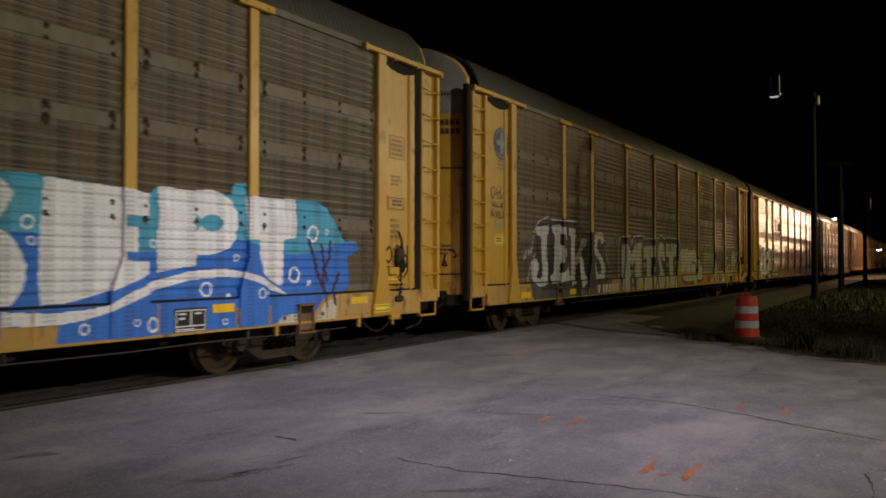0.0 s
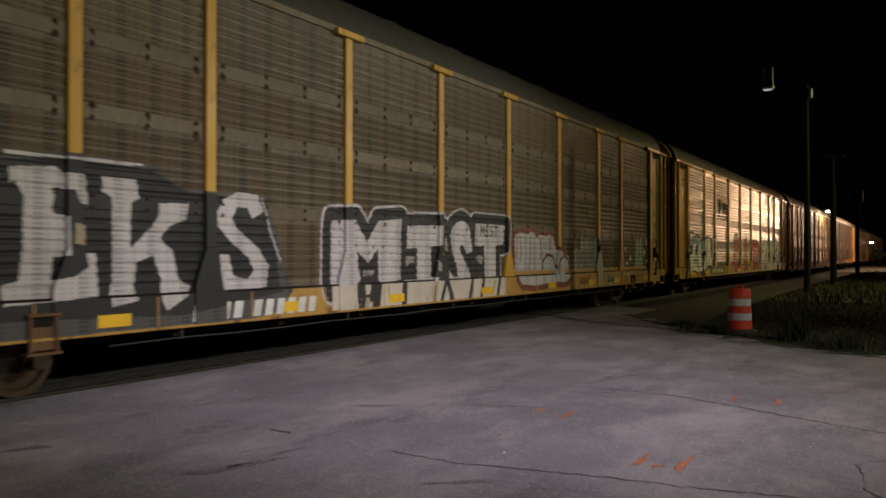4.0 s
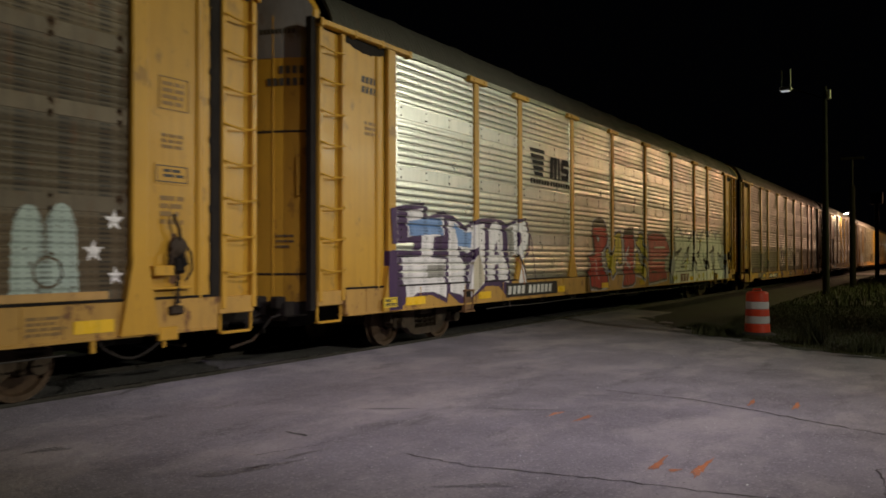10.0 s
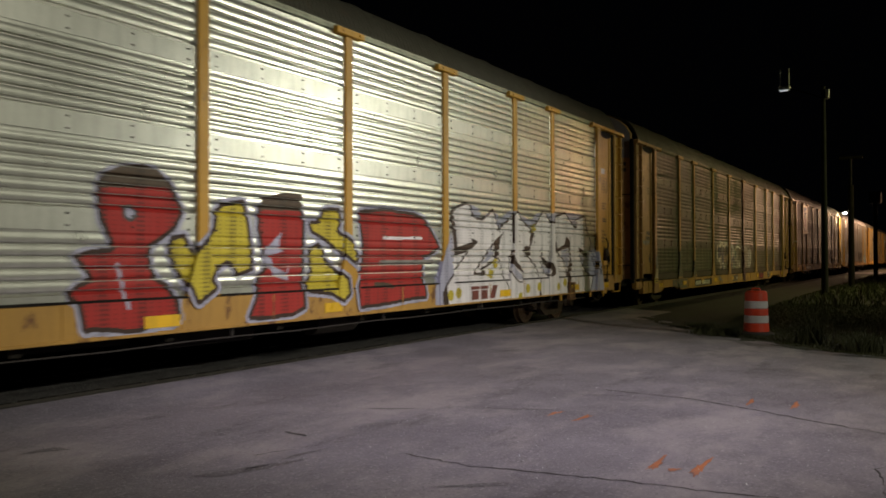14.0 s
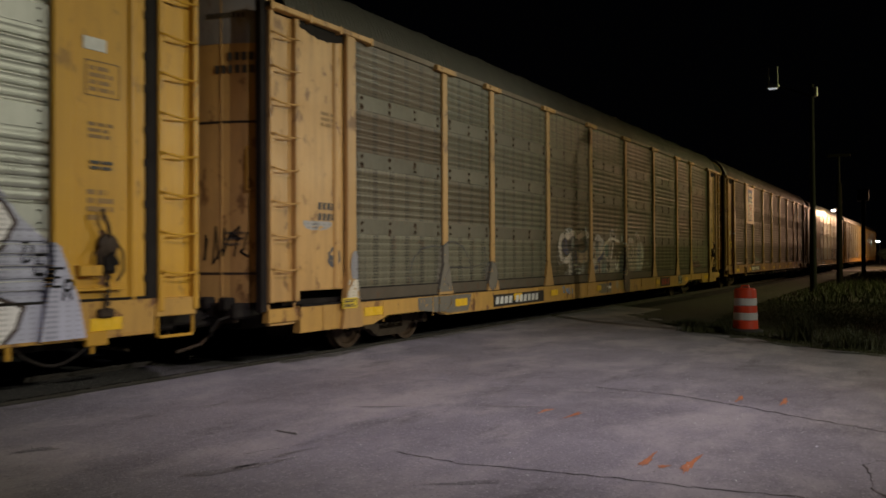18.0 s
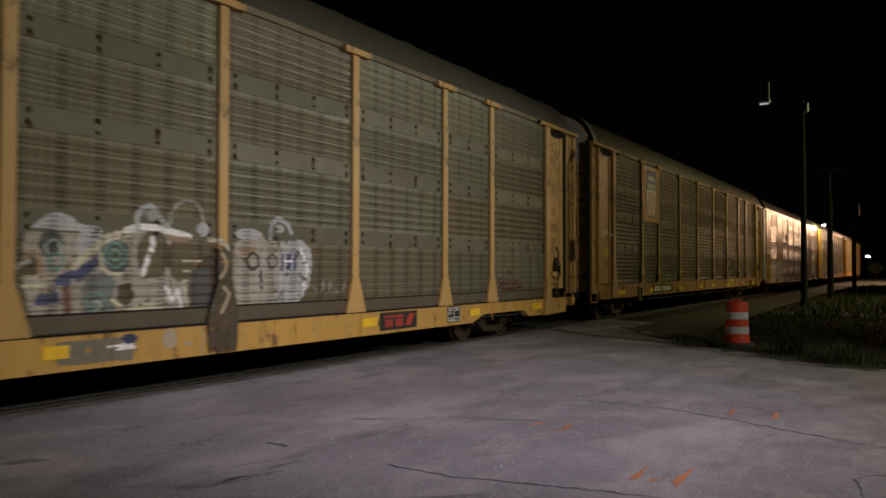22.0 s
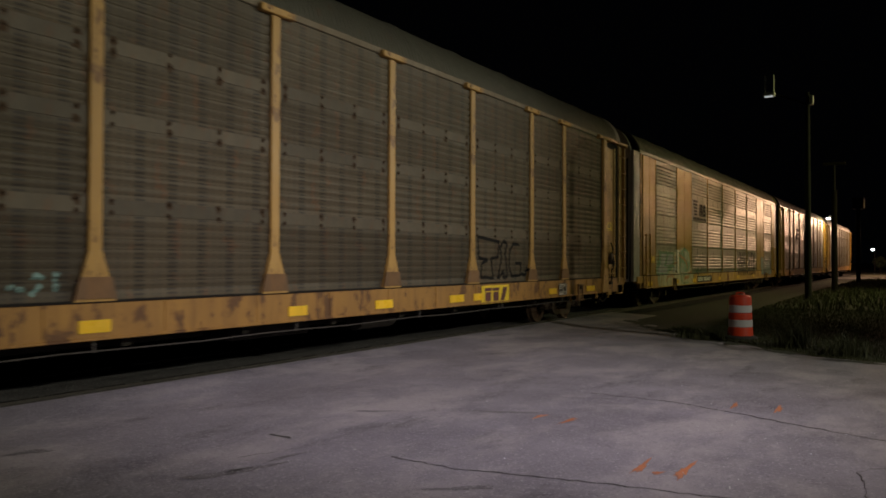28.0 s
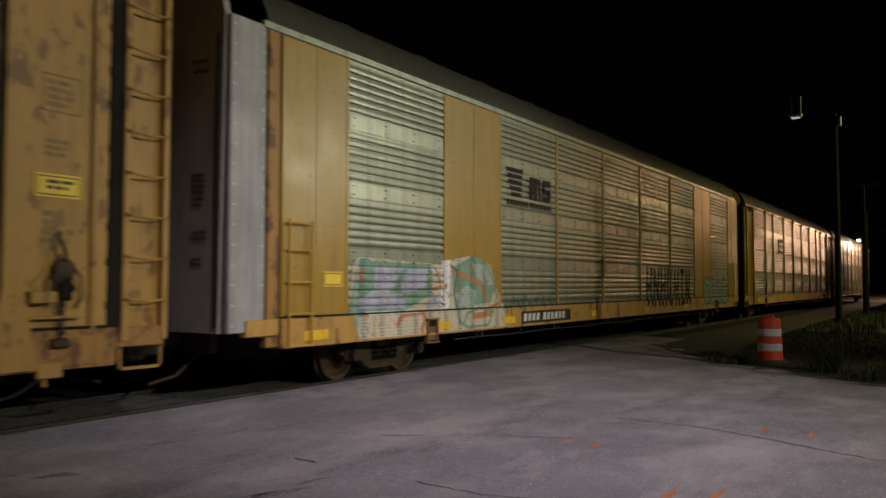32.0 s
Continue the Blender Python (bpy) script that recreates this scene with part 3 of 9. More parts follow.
def star(cv, y, z, r, colour):
    cv.poly([(y + (r if i % 2 == 0 else r * 0.42) * math.sin(math.pi * i / 5), z + (r if i % 2 == 0 else r * 0.42) * math.cos(math.pi * i / 5)) for i in range(10)], colour)


# ---- the auto rack cars ----
ROOF_LINE = [(0.00, 5.20), (-0.06, 5.42), (-0.20, 5.66), (-0.42, 5.86), (-0.75, 6.00), (-1.15, 6.07), (-1.57, 6.10)]
ROOF_LINE = [(float(np.interp(s, range(7), [p[0] for p in ROOF_LINE])), float(np.interp(s, range(7), [p[1] for p in ROOF_LINE]))) for s in np.linspace(0, 6, 13)]
for _ in range(2):
    ROOF_LINE = ROOF_LINE[:1] + [((p[0] + 2 * q[0] + r[0]) / 4, (p[1] + 2 * q[1] + r[1]) / 4) for p, q, r in zip(ROOF_LINE, ROOF_LINE[1:], ROOF_LINE[2:])] + ROOF_LINE[-1:]
ROOF_LINE = ROOF_LINE + [(2 * CENTRE - x, z) for x, z in ROOF_LINE[-2::-1]]


def make_roof(g, rise):
    n = 180
    ya, yb = 0.85, 27.48
    rows = []
    for i in range(n + 1):
        y = ya + (yb - ya) * i / n
        lift = 0.022 if i % 15 == 0 else 0.0
        rows.append([(x, y, 5.2 + (z - 5.2) * rise + lift) for x, z in ROOF_LINE])
    m = len(ROOF_LINE)
    vs = [p for r in rows for p in r]
    g.add(vs, [(i * m + j, i * m + j + 1, (i + 1) * m + j + 1, (i + 1) * m + j) for i in range(n) for j in range(m - 1)])
    inner = [(x * 0.985 - 0.02, 5.2 + (z - 5.2) * rise - 0.05) for x, z in ROOF_LINE]
    for y in (ya, yb):
        g.add([(x, y, 5.2 + (z - 5.2) * rise) for x, z in ROOF_LINE] + [(x, y, z) for x, z in inner], [(j, j + 1, m + j + 1, m + j) for j in range(m - 1)])


def make_panel(g, width, bottom):
    """The flat back of a bay, behind its punched sheets."""
    g.box(-0.07, -0.06, 0.0, width, bottom, TOP)


def make_sheet(g, width, bottom, deep, row):
    """One ribbed sheet of a bay, from lap to lap."""
    edges = [bottom, *BANDS[bottom, deep], TOP]
    prof = [(z, x) for z, x in PROFILES[bottom, deep] if edges[row] - 1e-6 <= z <= edges[row + 1] + 1e-6]
    vs = [(x, y, z) for z, x in prof for y in (0.0, width)]
    g.add(vs, [(2 * i, 2 * i + 1, 2 * i + 3, 2 * i + 2) for i in range(len(prof) - 1)])


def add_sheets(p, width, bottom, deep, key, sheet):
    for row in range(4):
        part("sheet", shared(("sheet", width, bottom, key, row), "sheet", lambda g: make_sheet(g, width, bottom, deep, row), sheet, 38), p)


def make_band(g, width, half=0.12):
    g.box(-0.002, 0.011, 0.06, width - 0.06, -half, half, 0.004)


def make_bolts(g, width, bottom, deep, r=0.021):
    for z in BANDS[bottom, deep]:
        n = 4 if width > 2.2 else 3
        for i in range(n):
            y = 0.16 + (width - 0.32) * i / (n - 1)
            for dz in (-0.065, 0.065):
                g.rod((0.012, y, z + dz), (0.032, y, z + dz), r, 6)


def make_halos(g, width, bottom, seed):
    """Rust bled round the bolts, with short runs below them."""
    r = random.Random(seed)
    for z in BANDS[bottom, False]:
        n = 4 if width > 2.2 else 3
        for i in range(n):
            y = 0.16 + (width - 0.32) * i / (n - 1)
            for dz in (-0.065, 0.065):
                k = r.uniform(0.7, 1.35)
                ring = []
                for j in range(12):
                    a = 2 * math.pi * j / 12
                    q = 0.036 * k * r.uniform(0.8, 1.2) * (1.0 + (0.9 * max(0.0, -math.sin(a)) if r.random() < 0.5 else 0.0))
                    ring.append((0.0135, y + q * math.cos(a), z + dz + q * math.sin(a)))
                g.add(ring, [tuple(range(12))])


def make_post(g, low, proud):
    w = 0.085
    g.box(0.0, proud, -w, w, low + 0.5, TOP - 0.02, 0.012)
    a, b = w, w + 0.17
    g.add([(0.0, -b, low), (0.0, b, low), (0.0, a, low + 0.55), (0.0, -a, low + 0.55),
           (proud + 0.01, -b, low), (proud + 0.01, b, low), (proud, a, low + 0.55), (proud, -a, low + 0.55)],
          [(0, 1, 2, 3), (4, 7, 6, 5), (0, 3, 7, 4), (1, 5, 6, 2), (0, 4, 5, 1), (3, 2, 6, 7)])


def make_post_cap(g, proud):
    g.box(-0.01, proud + 0.05, -0.34, 0.34, TOP - 0.03, TOP + 0.075, 0.012)
    for y in (-0.2, 0.2):
        g.rod((proud + 0.05, y, TOP + 0.02), (proud + 0.065, y, TOP + 0.02), 0.02, 6)


def make_sill(g, low, kind):
    bot = SILL_FOOT[low]
    if kind == "drop":
        # deep between the bogies and at the ends, notched over the bogies
        side = [(1.10, low - 0.012), (1.10, bot), (2.85, bot), (3.30, bot + 0.12), (4.75, bot + 0.12), (5.20, bot), (22.30, bot), (22.80, bot + 0.15), (24.75, bot + 0.15), (25.00, bot), (27.25, bot), (27.25, low - 0.012)]
        g.sweep(side, "x", -0.10, 0.040)
    else:
        g.box(-0.10, 0.040, 1.10, 27.25, bot, low - 0.012, 0.01)
        g.box(-0.16, 0.060, 1.13, 27.22, bot - 0.025, bot + 0.010, 0.006)
    for y in (0.47, 27.27):
        g.box(-0.10, 0.034, y, y + 0.60, 0.96 if kind != "drop" else 0.74, low - 0.02, 0.01)
    for i in range(17):
        y = 1.6 + i * 1.54
        g.box(0.038, 0.050, y, y + 0.02, bot + 0.02, low - 0.03)


def make_end_sheet(g, width):
    g.box(-0.08, 0.008, 0, width, 1.16, TOP - 0.05, 0.01)


def make_ridge(g):
    g.rod((0.0, 0.0, 1.18), (0.0, 0.0, TOP - 0.18), 0.052, 12)


def make_ladder_strip(g):
    g.box(-0.10, -0.03, 0.08, 0.53, 1.02, 5.08, 0.01)


def make_stile(g):
    g.box(-0.10, 0.055, 0.0, 0.085, 1.02, 5.08, 0.012)


def make_rung(g):
    g.pipe([(0.05, 0.02, 0), (0.095, 0.06, -0.012), (0.10, 0.16, -0.030), (0.10, 0.30, -0.042), (0.10, 0.44, -0.030), (0.095, 0.545, -0.012), (0.05, 0.585, 0)], 0.014, 6)


def make_step(g):
    """A stirrup step: one bent bar with a flat tread."""
    g.pipe([(0.03, 0.03, 1.0), (0.03, 0.03, 0.74), (0.03, 0.06, 0.715), (0.03, 0.53, 0.715), (0.03, 0.56, 0.74), (0.03, 0.56, 1.0)], 0.02, 7)
    g.box(-0.05, 0.06, 0.05, 0.54, 0.70, 0.722, 0.005)


def bow(x):
    """How far the end doors swell outwards at x."""
    return -0.42 * max(0.0, 1.0 - abs((x - CENTRE) / 1.42) ** 2.4)


def arch_top(x, scale=0.94):
    pts = sorted((u * scale - 0.09, z - 0.03) for u, z in ROOF_LINE)
    return float(np.interp(x, [p[0] for p in pts], [p[1] for p in pts]))


END_X = [-0.16 + (2 * CENTRE + 0.32) * i / 20 for i in range(21)]


def make_end_skin(g, z0, proud, levels, inset=0.0):
    """Bowed skin of the end doors from z0 up to the roof arch."""
    xs = [CENTRE + (x - CENTRE) * (1.0 - inset) for x in END_X]
    n = len(xs)
    vs = [(x, bow(x) - proud, z0 + (max(z0 + 0.05, arch_top(x) - inset) - z0) * k / levels) for k in range(levels + 1) for x in xs]
    g.add(vs, [(k * n + i, k * n + i + 1, (k + 1) * n + i + 1, (k + 1) * n + i) for k in range(levels) for i in range(n - 1)])
    return xs


def make_end_wall(g):
    """Closed end doors under the roof arch, bowed outwards, with a flat back."""
    xs = make_end_skin(g, 1.02, 0.0, 8)
    n = len(xs)
    top = [(x, arch_top(x)) for x in xs]
    g.add([(x, bow(x), z) for x, z in top] + [(x, 0.10, z) for x, z in top], [(i, i + 1, n + i + 1, n + i) for i in range(n - 1)])
    g.add([(x, bow(x), 1.02) for x in xs] + [(x, 0.10, 1.02) for x in xs], [(i, n + i, n + i + 1, i + 1) for i in range(n - 1)])
    for x in (xs[0], xs[-1]):
        g.add([(x, bow(x), 1.02), (x, 0.10, 1.02), (x, 0.10, arch_top(x)), (x, bow(x), arch_top(x))], [(0, 1, 2, 3)])


def make_flat_end(g):
    arch = [(x * 0.94 - 0.09, z - 0.03) for x, z in ROOF_LINE]
    g.sweep([(-0.16, 1.02)] + arch + [(2 * CENTRE + 0.16, 1.02)], "y", 0.0, 0.10)


def make_cross_seam(g):
    n = len(END_X)
    for dz, p in ((0.0, 0.004), (0.016, 0.010)):
        g.add([(x, bow(x) - p, -0.012 + dz) for x in END_X] + [(x, bow(x) - p, 0.008 + dz) for x in END_X], [(i, i + 1, n + i + 1, n + i) for i in range(n - 1)])


def make_upright_seam(g):
    g.box(-0.012, 0.012, -0.012, 0.01, 1.1, 5.3, 0.004)


def make_end_top(g):
    make_end_skin(g, 4.66, 0.008, 3, 0.015)


def make_handle(g):
    y = bow(-0.34)
    g.pipe([(-0.34, y, 2.6), (-0.34, y - 0.07, 2.6), (-0.34, y - 0.07, 3.2), (-0.34, y, 3.2)], 0.014, 6)


def make_hinge(g):
    g.box(-0.02, 0.026, -0.028, 0.03, -0.045, 0.045, 0.008)


def make_header(g):
    g.box(-0.02, 0.11, 0.0, 2.35, TOP - 0.01, TOP + 0.075, 0.012)
    for y in (0.0, 0.80, 1.50, 2.29):
        g.box(-0.02, 0.12, y, y + 0.06, TOP - 0.04, TOP + 0.085, 0.01)


def make_header_shade(g, w):
    """Black strip for the header's shade on the sheet, its lower edge bent and uneven."""
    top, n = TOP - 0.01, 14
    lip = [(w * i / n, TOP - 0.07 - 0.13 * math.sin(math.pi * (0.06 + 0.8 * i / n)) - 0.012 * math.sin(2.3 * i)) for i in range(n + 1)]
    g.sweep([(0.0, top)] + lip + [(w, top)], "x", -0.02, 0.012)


def make_underframe(g):
    g.box(CENTRE - 0.35, CENTRE + 0.35, 1.2, 27.1, 0.55, 1.0, 0.02)
    g.box(2 * CENTRE + 0.1, -0.12, 0.9, 27.4, 0.96, 1.03)
    for i in range(9):
        y = 6.6 + i * 1.9
        g.box(2 * CENTRE + 0.15, -0.15, y, y + 0.12, 0.66, 0.98)
    g.box(CENTRE - 0.5, CENTRE + 0.9, 12.6, 14.3, 0.50, 0.80, 0.03)
    g.rod((CENTRE + 0.95, 15.4, 0.66), (CENTRE + 0.95, 16.4, 0.66), 0.20, 14)


def make_rod(g):
    pts = [(0.0, 5.6 + 0.98 * i, 0.648 + 0.010 * math.sin(1.9 * i)) for i in range(21)]
    g.pipe(pts, 0.010, 6)
    for y in (6.6, 9.9, 13.2, 16.5, 19.8, 23.1):
        g.box(-0.02, 0.012, y, y + 0.03, 0.64, 0.80)


def make_end_gear(g):
    """Draft gear housing and hoses under the end doors."""
    g.box(-2.8, -0.34, 0.30, 0.80, 0.80, 1.02, 0.03)
    g.box(-2.2, -0.9, 0.05, 0.55, 0.68, 0.92, 0.04)
    for i in range(5):
        x = -0.45 - 0.38 * i
        g.pipe([(x, 0.40, 0.86), (x - 0.05, 0.16, 0.80), (x - 0.12, 0.08, 0.66 - 0.03 * (i % 2)), (x - 0.22, 0.18, 0.58)], 0.019, 7)
        g.box(x - 0.16, x + 0.02, 0.22, 0.42, 0.92, 1.10, 0.03)


def make_pad(g):
    """Open jacking pocket: two cheeks, a top lip and a foot plate."""
    for y in (0.0, 0.29):
        g.box(0.0, 0.085, y, y + 0.035, -0.02, 0.36, 0.008)
    g.box(0.0, 0.10, -0.02, 0.345, 0.35, 0.385, 0.008)
    g.box(-0.04, 0.10, -0.03, 0.355, -0.045, -0.015, 0.008)
    g.box(0.0, 0.055, 0.03, 0.30, 0.0, 0.25, 0.01)


def make_pocket(g):
    g.box(0.03, 0.052, 0.03, 0.30, 0.24, 0.36)


def make_far_wall(g):
    g.box(2 * CENTRE, 2 * CENTRE + 0.06, 0.75, 27.6, 0.72, 5.22)


def make_bogie(g):
    """Cast side frames with spring nests, bolster and bearing boxes; the middle of the bogie is y = 0."""
    r = 0.42 + RAIL
    for x in (CENTRE + 1.02, CENTRE - 1.02):
        w = 0.07
        out = [(-1.12, r + 0.16), (-0.72, r + 0.17), (-0.42, r + 0.34), (0.42, r + 0.34), (0.72, r + 0.17), (1.12, r + 0.16), (1.12, r + 0.02), (0.98, r - 0.06),
               (0.74, r - 0.02), (0.50, r - 0.20), (0.36, r - 0.26), (-0.36, r - 0.26), (-0.50, r - 0.20), (-0.74, r - 0.02), (-0.98, r - 0.06), (-1.12, r + 0.02)]
        inn = [(-0.36, r + 0.22), (-0.36, r - 0.14), (0.36, r - 0.14), (0.36, r + 0.22)]
        vs, n = [], len(out)
        for s in (-w, w):
            vs += [(x + s, y, z) for y, z in out]
        fs = [(i, (i + 1) % n, n + (i + 1) % n, n + i) for i in range(n)]
        g.add(vs, fs)
        for s in (-w, w):
            q = [(x + s, y, z) for y, z in out + inn]
            a, b, c, d = n, n + 1, n + 2, n + 3
            g.add(q, [(0, 1, 14, 15), (1, 2, a, 13), (13, a, b, 12), (12, b, 11), (2, 3, d, a), (3, 4, 8, d), (d, 8, 9, c), (c, 9, 10), (b, c, 10, 11), (4, 5, 6, 7), (4, 7, 8), (1, 13, 14)])
        vs = [(x + s, y, z) for s in (-w, w) for y, z in inn]
        g.add(vs, [(i, (i + 1) % 4, 4 + (i + 1) % 4, 4 + i) for i in range(4)])
        for y in (-0.9, 0.9):
            g.box(x - 0.10, x + 0.12, y - 0.15, y + 0.15, r - 0.10, r + 0.13, 0.03)
            g.rod((x + (0.06 if x > CENTRE else -0.06), y, r), (x + (0.22 if x > CENTRE else -0.22), y, r), 0.105, 12, 0.09)
    g.box(CENTRE - 1.12, CENTRE + 1.12, -0.2, 0.2, r + 0.10, r + 0.32, 0.03)


def make_spring(g):
    pts = [(0.058 * math.cos(a * 0.9), 0.058 * math.sin(a * 0.9), 0.012 * a) for a in range(21)]
    g.pipe(pts, 0.013, 5)


def make_wheelset(g):
    g.rod((-1.0, 0, 0), (1.0, 0, 0), 0.085, 10)
    for s in (-1, 1):
        x = s * 0.755
        prof = [(0.12, -0.09), (0.14, 0.09), (0.16, 0.04), (0.33, 0.015), (0.355, 0.06), (0.42, 0.062), (0.425, -0.03), (0.45, -0.045), (0.45, -0.07), (0.35, -0.07), (0.33, -0.03), (0.16, -0.05)]
        g.lathe([(r, a * s) for r, a in prof] + [(0.12, -0.09 * s)], (x, 0, 0), "x", 28)


def make_coupler(g):
    g.box(CENTRE - 0.12, CENTRE + 0.12, 0.35, 1.3, 0.78, 1.0, 0.03)
    g.box(CENTRE - 0.20, CENTRE + 0.20, -0.10, 0.40, 0.74, 1.04, 0.06)
    g.box(CENTRE - 0.75, CENTRE + 0.75, 0.72, 0.86, 0.70, 1.02, 0.02)
    g.pipe([(CENTRE + 0.45, 0.8, 0.72), (CENTRE + 0.45, 0.4, 0.42), (CENTRE + 0.40, 0.0, 0.34)], 0.025, 6)


def make_hand_brake(g):
    """Brake gear box with a ratchet wheel, lever, chain and guide plates."""
    g.lathe([(0.02, 0.02), (0.10, 0.02), (0.12, 0.05), (0.12, 0.09), (0.07, 0.11), (0.02, 0.12)], (0.0, 0.40, 1.80), "x", 12)
    g.box(0.01, 0.09, 0.30, 0.50, 1.48, 1.74, 0.03)
    g.pipe([(0.09, 0.42, 1.86), (0.13, 0.36, 2.02), (0.12, 0.31, 2.12), (0.08, 0.33, 2.18)], 0.022, 6)
    g.pipe([(0.10, 0.33, 1.80), (0.12, 0.24, 1.70), (0.11, 0.26, 1.60)], 0.018, 6)
    g.pipe([(0.06, 0.50, 1.85), (0.09, 0.58, 1.72), (0.08, 0.60, 1.52), (0.05, 0.54, 1.40)], 0.014, 6)
    g.pipe([(0.08, 0.40, 1.48), (0.09, 0.38, 1.25), (0.08, 0.35, 1.02)], 0.016, 6)
    for i in range(6):
        g.box(0.07, 0.11, 0.355 + 0.012 * (i % 2), 0.40 + 0.012 * (i % 2), 1.06 + 0.07 * i, 1.11 + 0.07 * i, 0.01)
    g.box(0.01, 0.10, 0.28, 0.48, 1.0, 1.10, 0.02)


def make_brake_shelf(g):
    g.box(0.0, 0.13, 0.02, 0.30, 1.46, 1.58, 0.01)
    g.box(0.0, 0.10, 0.02, 0.60, 1.30, 1.33, 0.006)


def make_stain(g, seed, w, h):
    """Ragged run of rust down the paint."""
    r = random.Random(seed)
    n = 26
    left = [(-w * (0.25 + 0.35 * math.sin(math.pi * (i / n) ** 0.7)) * r.uniform(0.55, 1.15), h * i / n) for i in range(n + 1)]
    right = [(w * (0.2 + 0.4 * math.sin(math.pi * (i / n) ** 0.8)) * r.uniform(0.5, 1.15), h * i / n) for i in range(n + 1)]
    g.add([(0.0, a, z) for a, z in left] + [(0.0, a, z) for a, z in right], [(i, i + 1, n + 2 + i, n + 1 + i) for i in range(n)])


def make_hose(g):
    g.pipe([(0.03, 0.0, 0.76)] + [(0.03, 0.05 + 0.12 * i, 0.68 - 0.14 * math.sin(math.pi * i / 6)) for i in range(7)] + [(0.03, 0.84, 0.72)], 0.017, 6)


BARE = ("silver", "aged")
STYLES = {
    "dirty": dict(low=1.20, sheet=DIRTY, frame=YELLOW, sill="deep"),
    "dull": dict(low=0.95, sheet=DULL, frame=YELLOW_OLD, sill="drop"),
    "browned": dict(low=1.20, sheet=BROWNED, frame=YELLOW_PALE, sill="deep"),
    "aged": dict(low=1.20, sheet=SILVER_OLD, frame=YELLOW_DEEP, sill="deep"),
    "silver": dict(low=1.20, sheet=SILVER, frame=YELLOW, sill="deep"),
}
CARS = []


def glyph_bars(key, n, w, h, gap, lean=0.18, breaks=()):
    """Plain slanted bars in place of characters."""
    def make(g):
        y = 0.0
        for i in range(n):
            if i in breaks:
                y += w * 0.9
            g.add([(0, y, 0), (0, y + w, 0), (0, y + w + lean * h, h), (0, y + lean * h, h)], [(0, 1, 2, 3)])
            y += w + gap
    return make


def characters(parent, n, w, h, gap, breaks, at, ink=None):
    """A row of plain slanted bars, one part each."""
    y = at[1]
    ink = ink or CHALK
    me = shared(("char", round(w, 3), round(h, 3), ink.name), "character", glyph_bars(0, 1, w, h, gap), ink)
    for i in range(n):
        y += w * 0.9 if i in breaks else 0.0
        part("character", me, parent, at=(at[0], y, at[2]))
        y += w + gap


def plate(parent, name, mat_, y0, y1, z0, z1, x, label, edge=None):
    g = Geo().box(x - 0.004, x + 0.004, y0, y1, z0, z1, 0.001)
    p = part(name, g.mesh(name, mat_), parent, label)
    if edge:
        e = Geo()
        t = 0.014
        for a, b, c, d in ((y0 + 0.02, y1 - 0.02, z0 + 0.02, z0 + 0.02 + t), (y0 + 0.02, y1 - 0.02, z1 - 0.02 - t, z1 - 0.02), (y0 + 0.02, y0 + 0.02 + t, z0 + 0.02, z1 - 0.02), (y1 - 0.02 - t, y1 - 0.02, z0 + 0.02, z1 - 0.02)):
            e.box(x + 0.004, x + 0.006, a, b, c, d)
        part("border", e.mesh("border", edge), p)
    return p


def lines(parent, mat_, y0, y1, z0, z1, n, x, seed):
    """Lines of stencil too small to read, as bars."""
    rng = random.Random(seed)
    g = Geo()
    s = (z1 - z0) / n
    for i in range(n):
        y, z = y0, z1 - (i + 1) * s
        end = y1 - rng.random() * 0.3 * (y1 - y0)
        while y < end:
            w = min(end, y + s * rng.uniform(0.8, 3.0))
            g.add([(x, y, z + 0.2 * s), (x, w, z + 0.2 * s), (x, w, z + 0.8 * s), (x, y, z + 0.8 * s)], [(0, 1, 2, 3)])
            y = w + 0.35 * s
    part("stencil", g.mesh("stencil", mat_, fix=False), parent, "illegible stencilled lines", kind="stuff")


def bogies(car):
    out = []
    for yc in (4.10, 24.23):
        b = part("bogie", shared("bogie", "bogie", make_bogie, BROWN_STEEL, 35), car, "brown cast-steel bogie", (0, yc, 0))
        for x in (CENTRE + 1.02,):
            for i in range(4):
                part("spring", shared("spring", "spring", make_spring, BROWN_STEEL, 60), b, at=(x + 0.0, -0.27 + 0.18 * i, 0.28 + RAIL))
        for dy in (-0.9, 0.9):
            out.append((part("wheelset", shared("wheelset", "wheelset", make_wheelset, WHEEL_STEEL, 30), b, "rust-brown wheelset"), (CENTRE, dy, 0.42 + RAIL)))
    return out


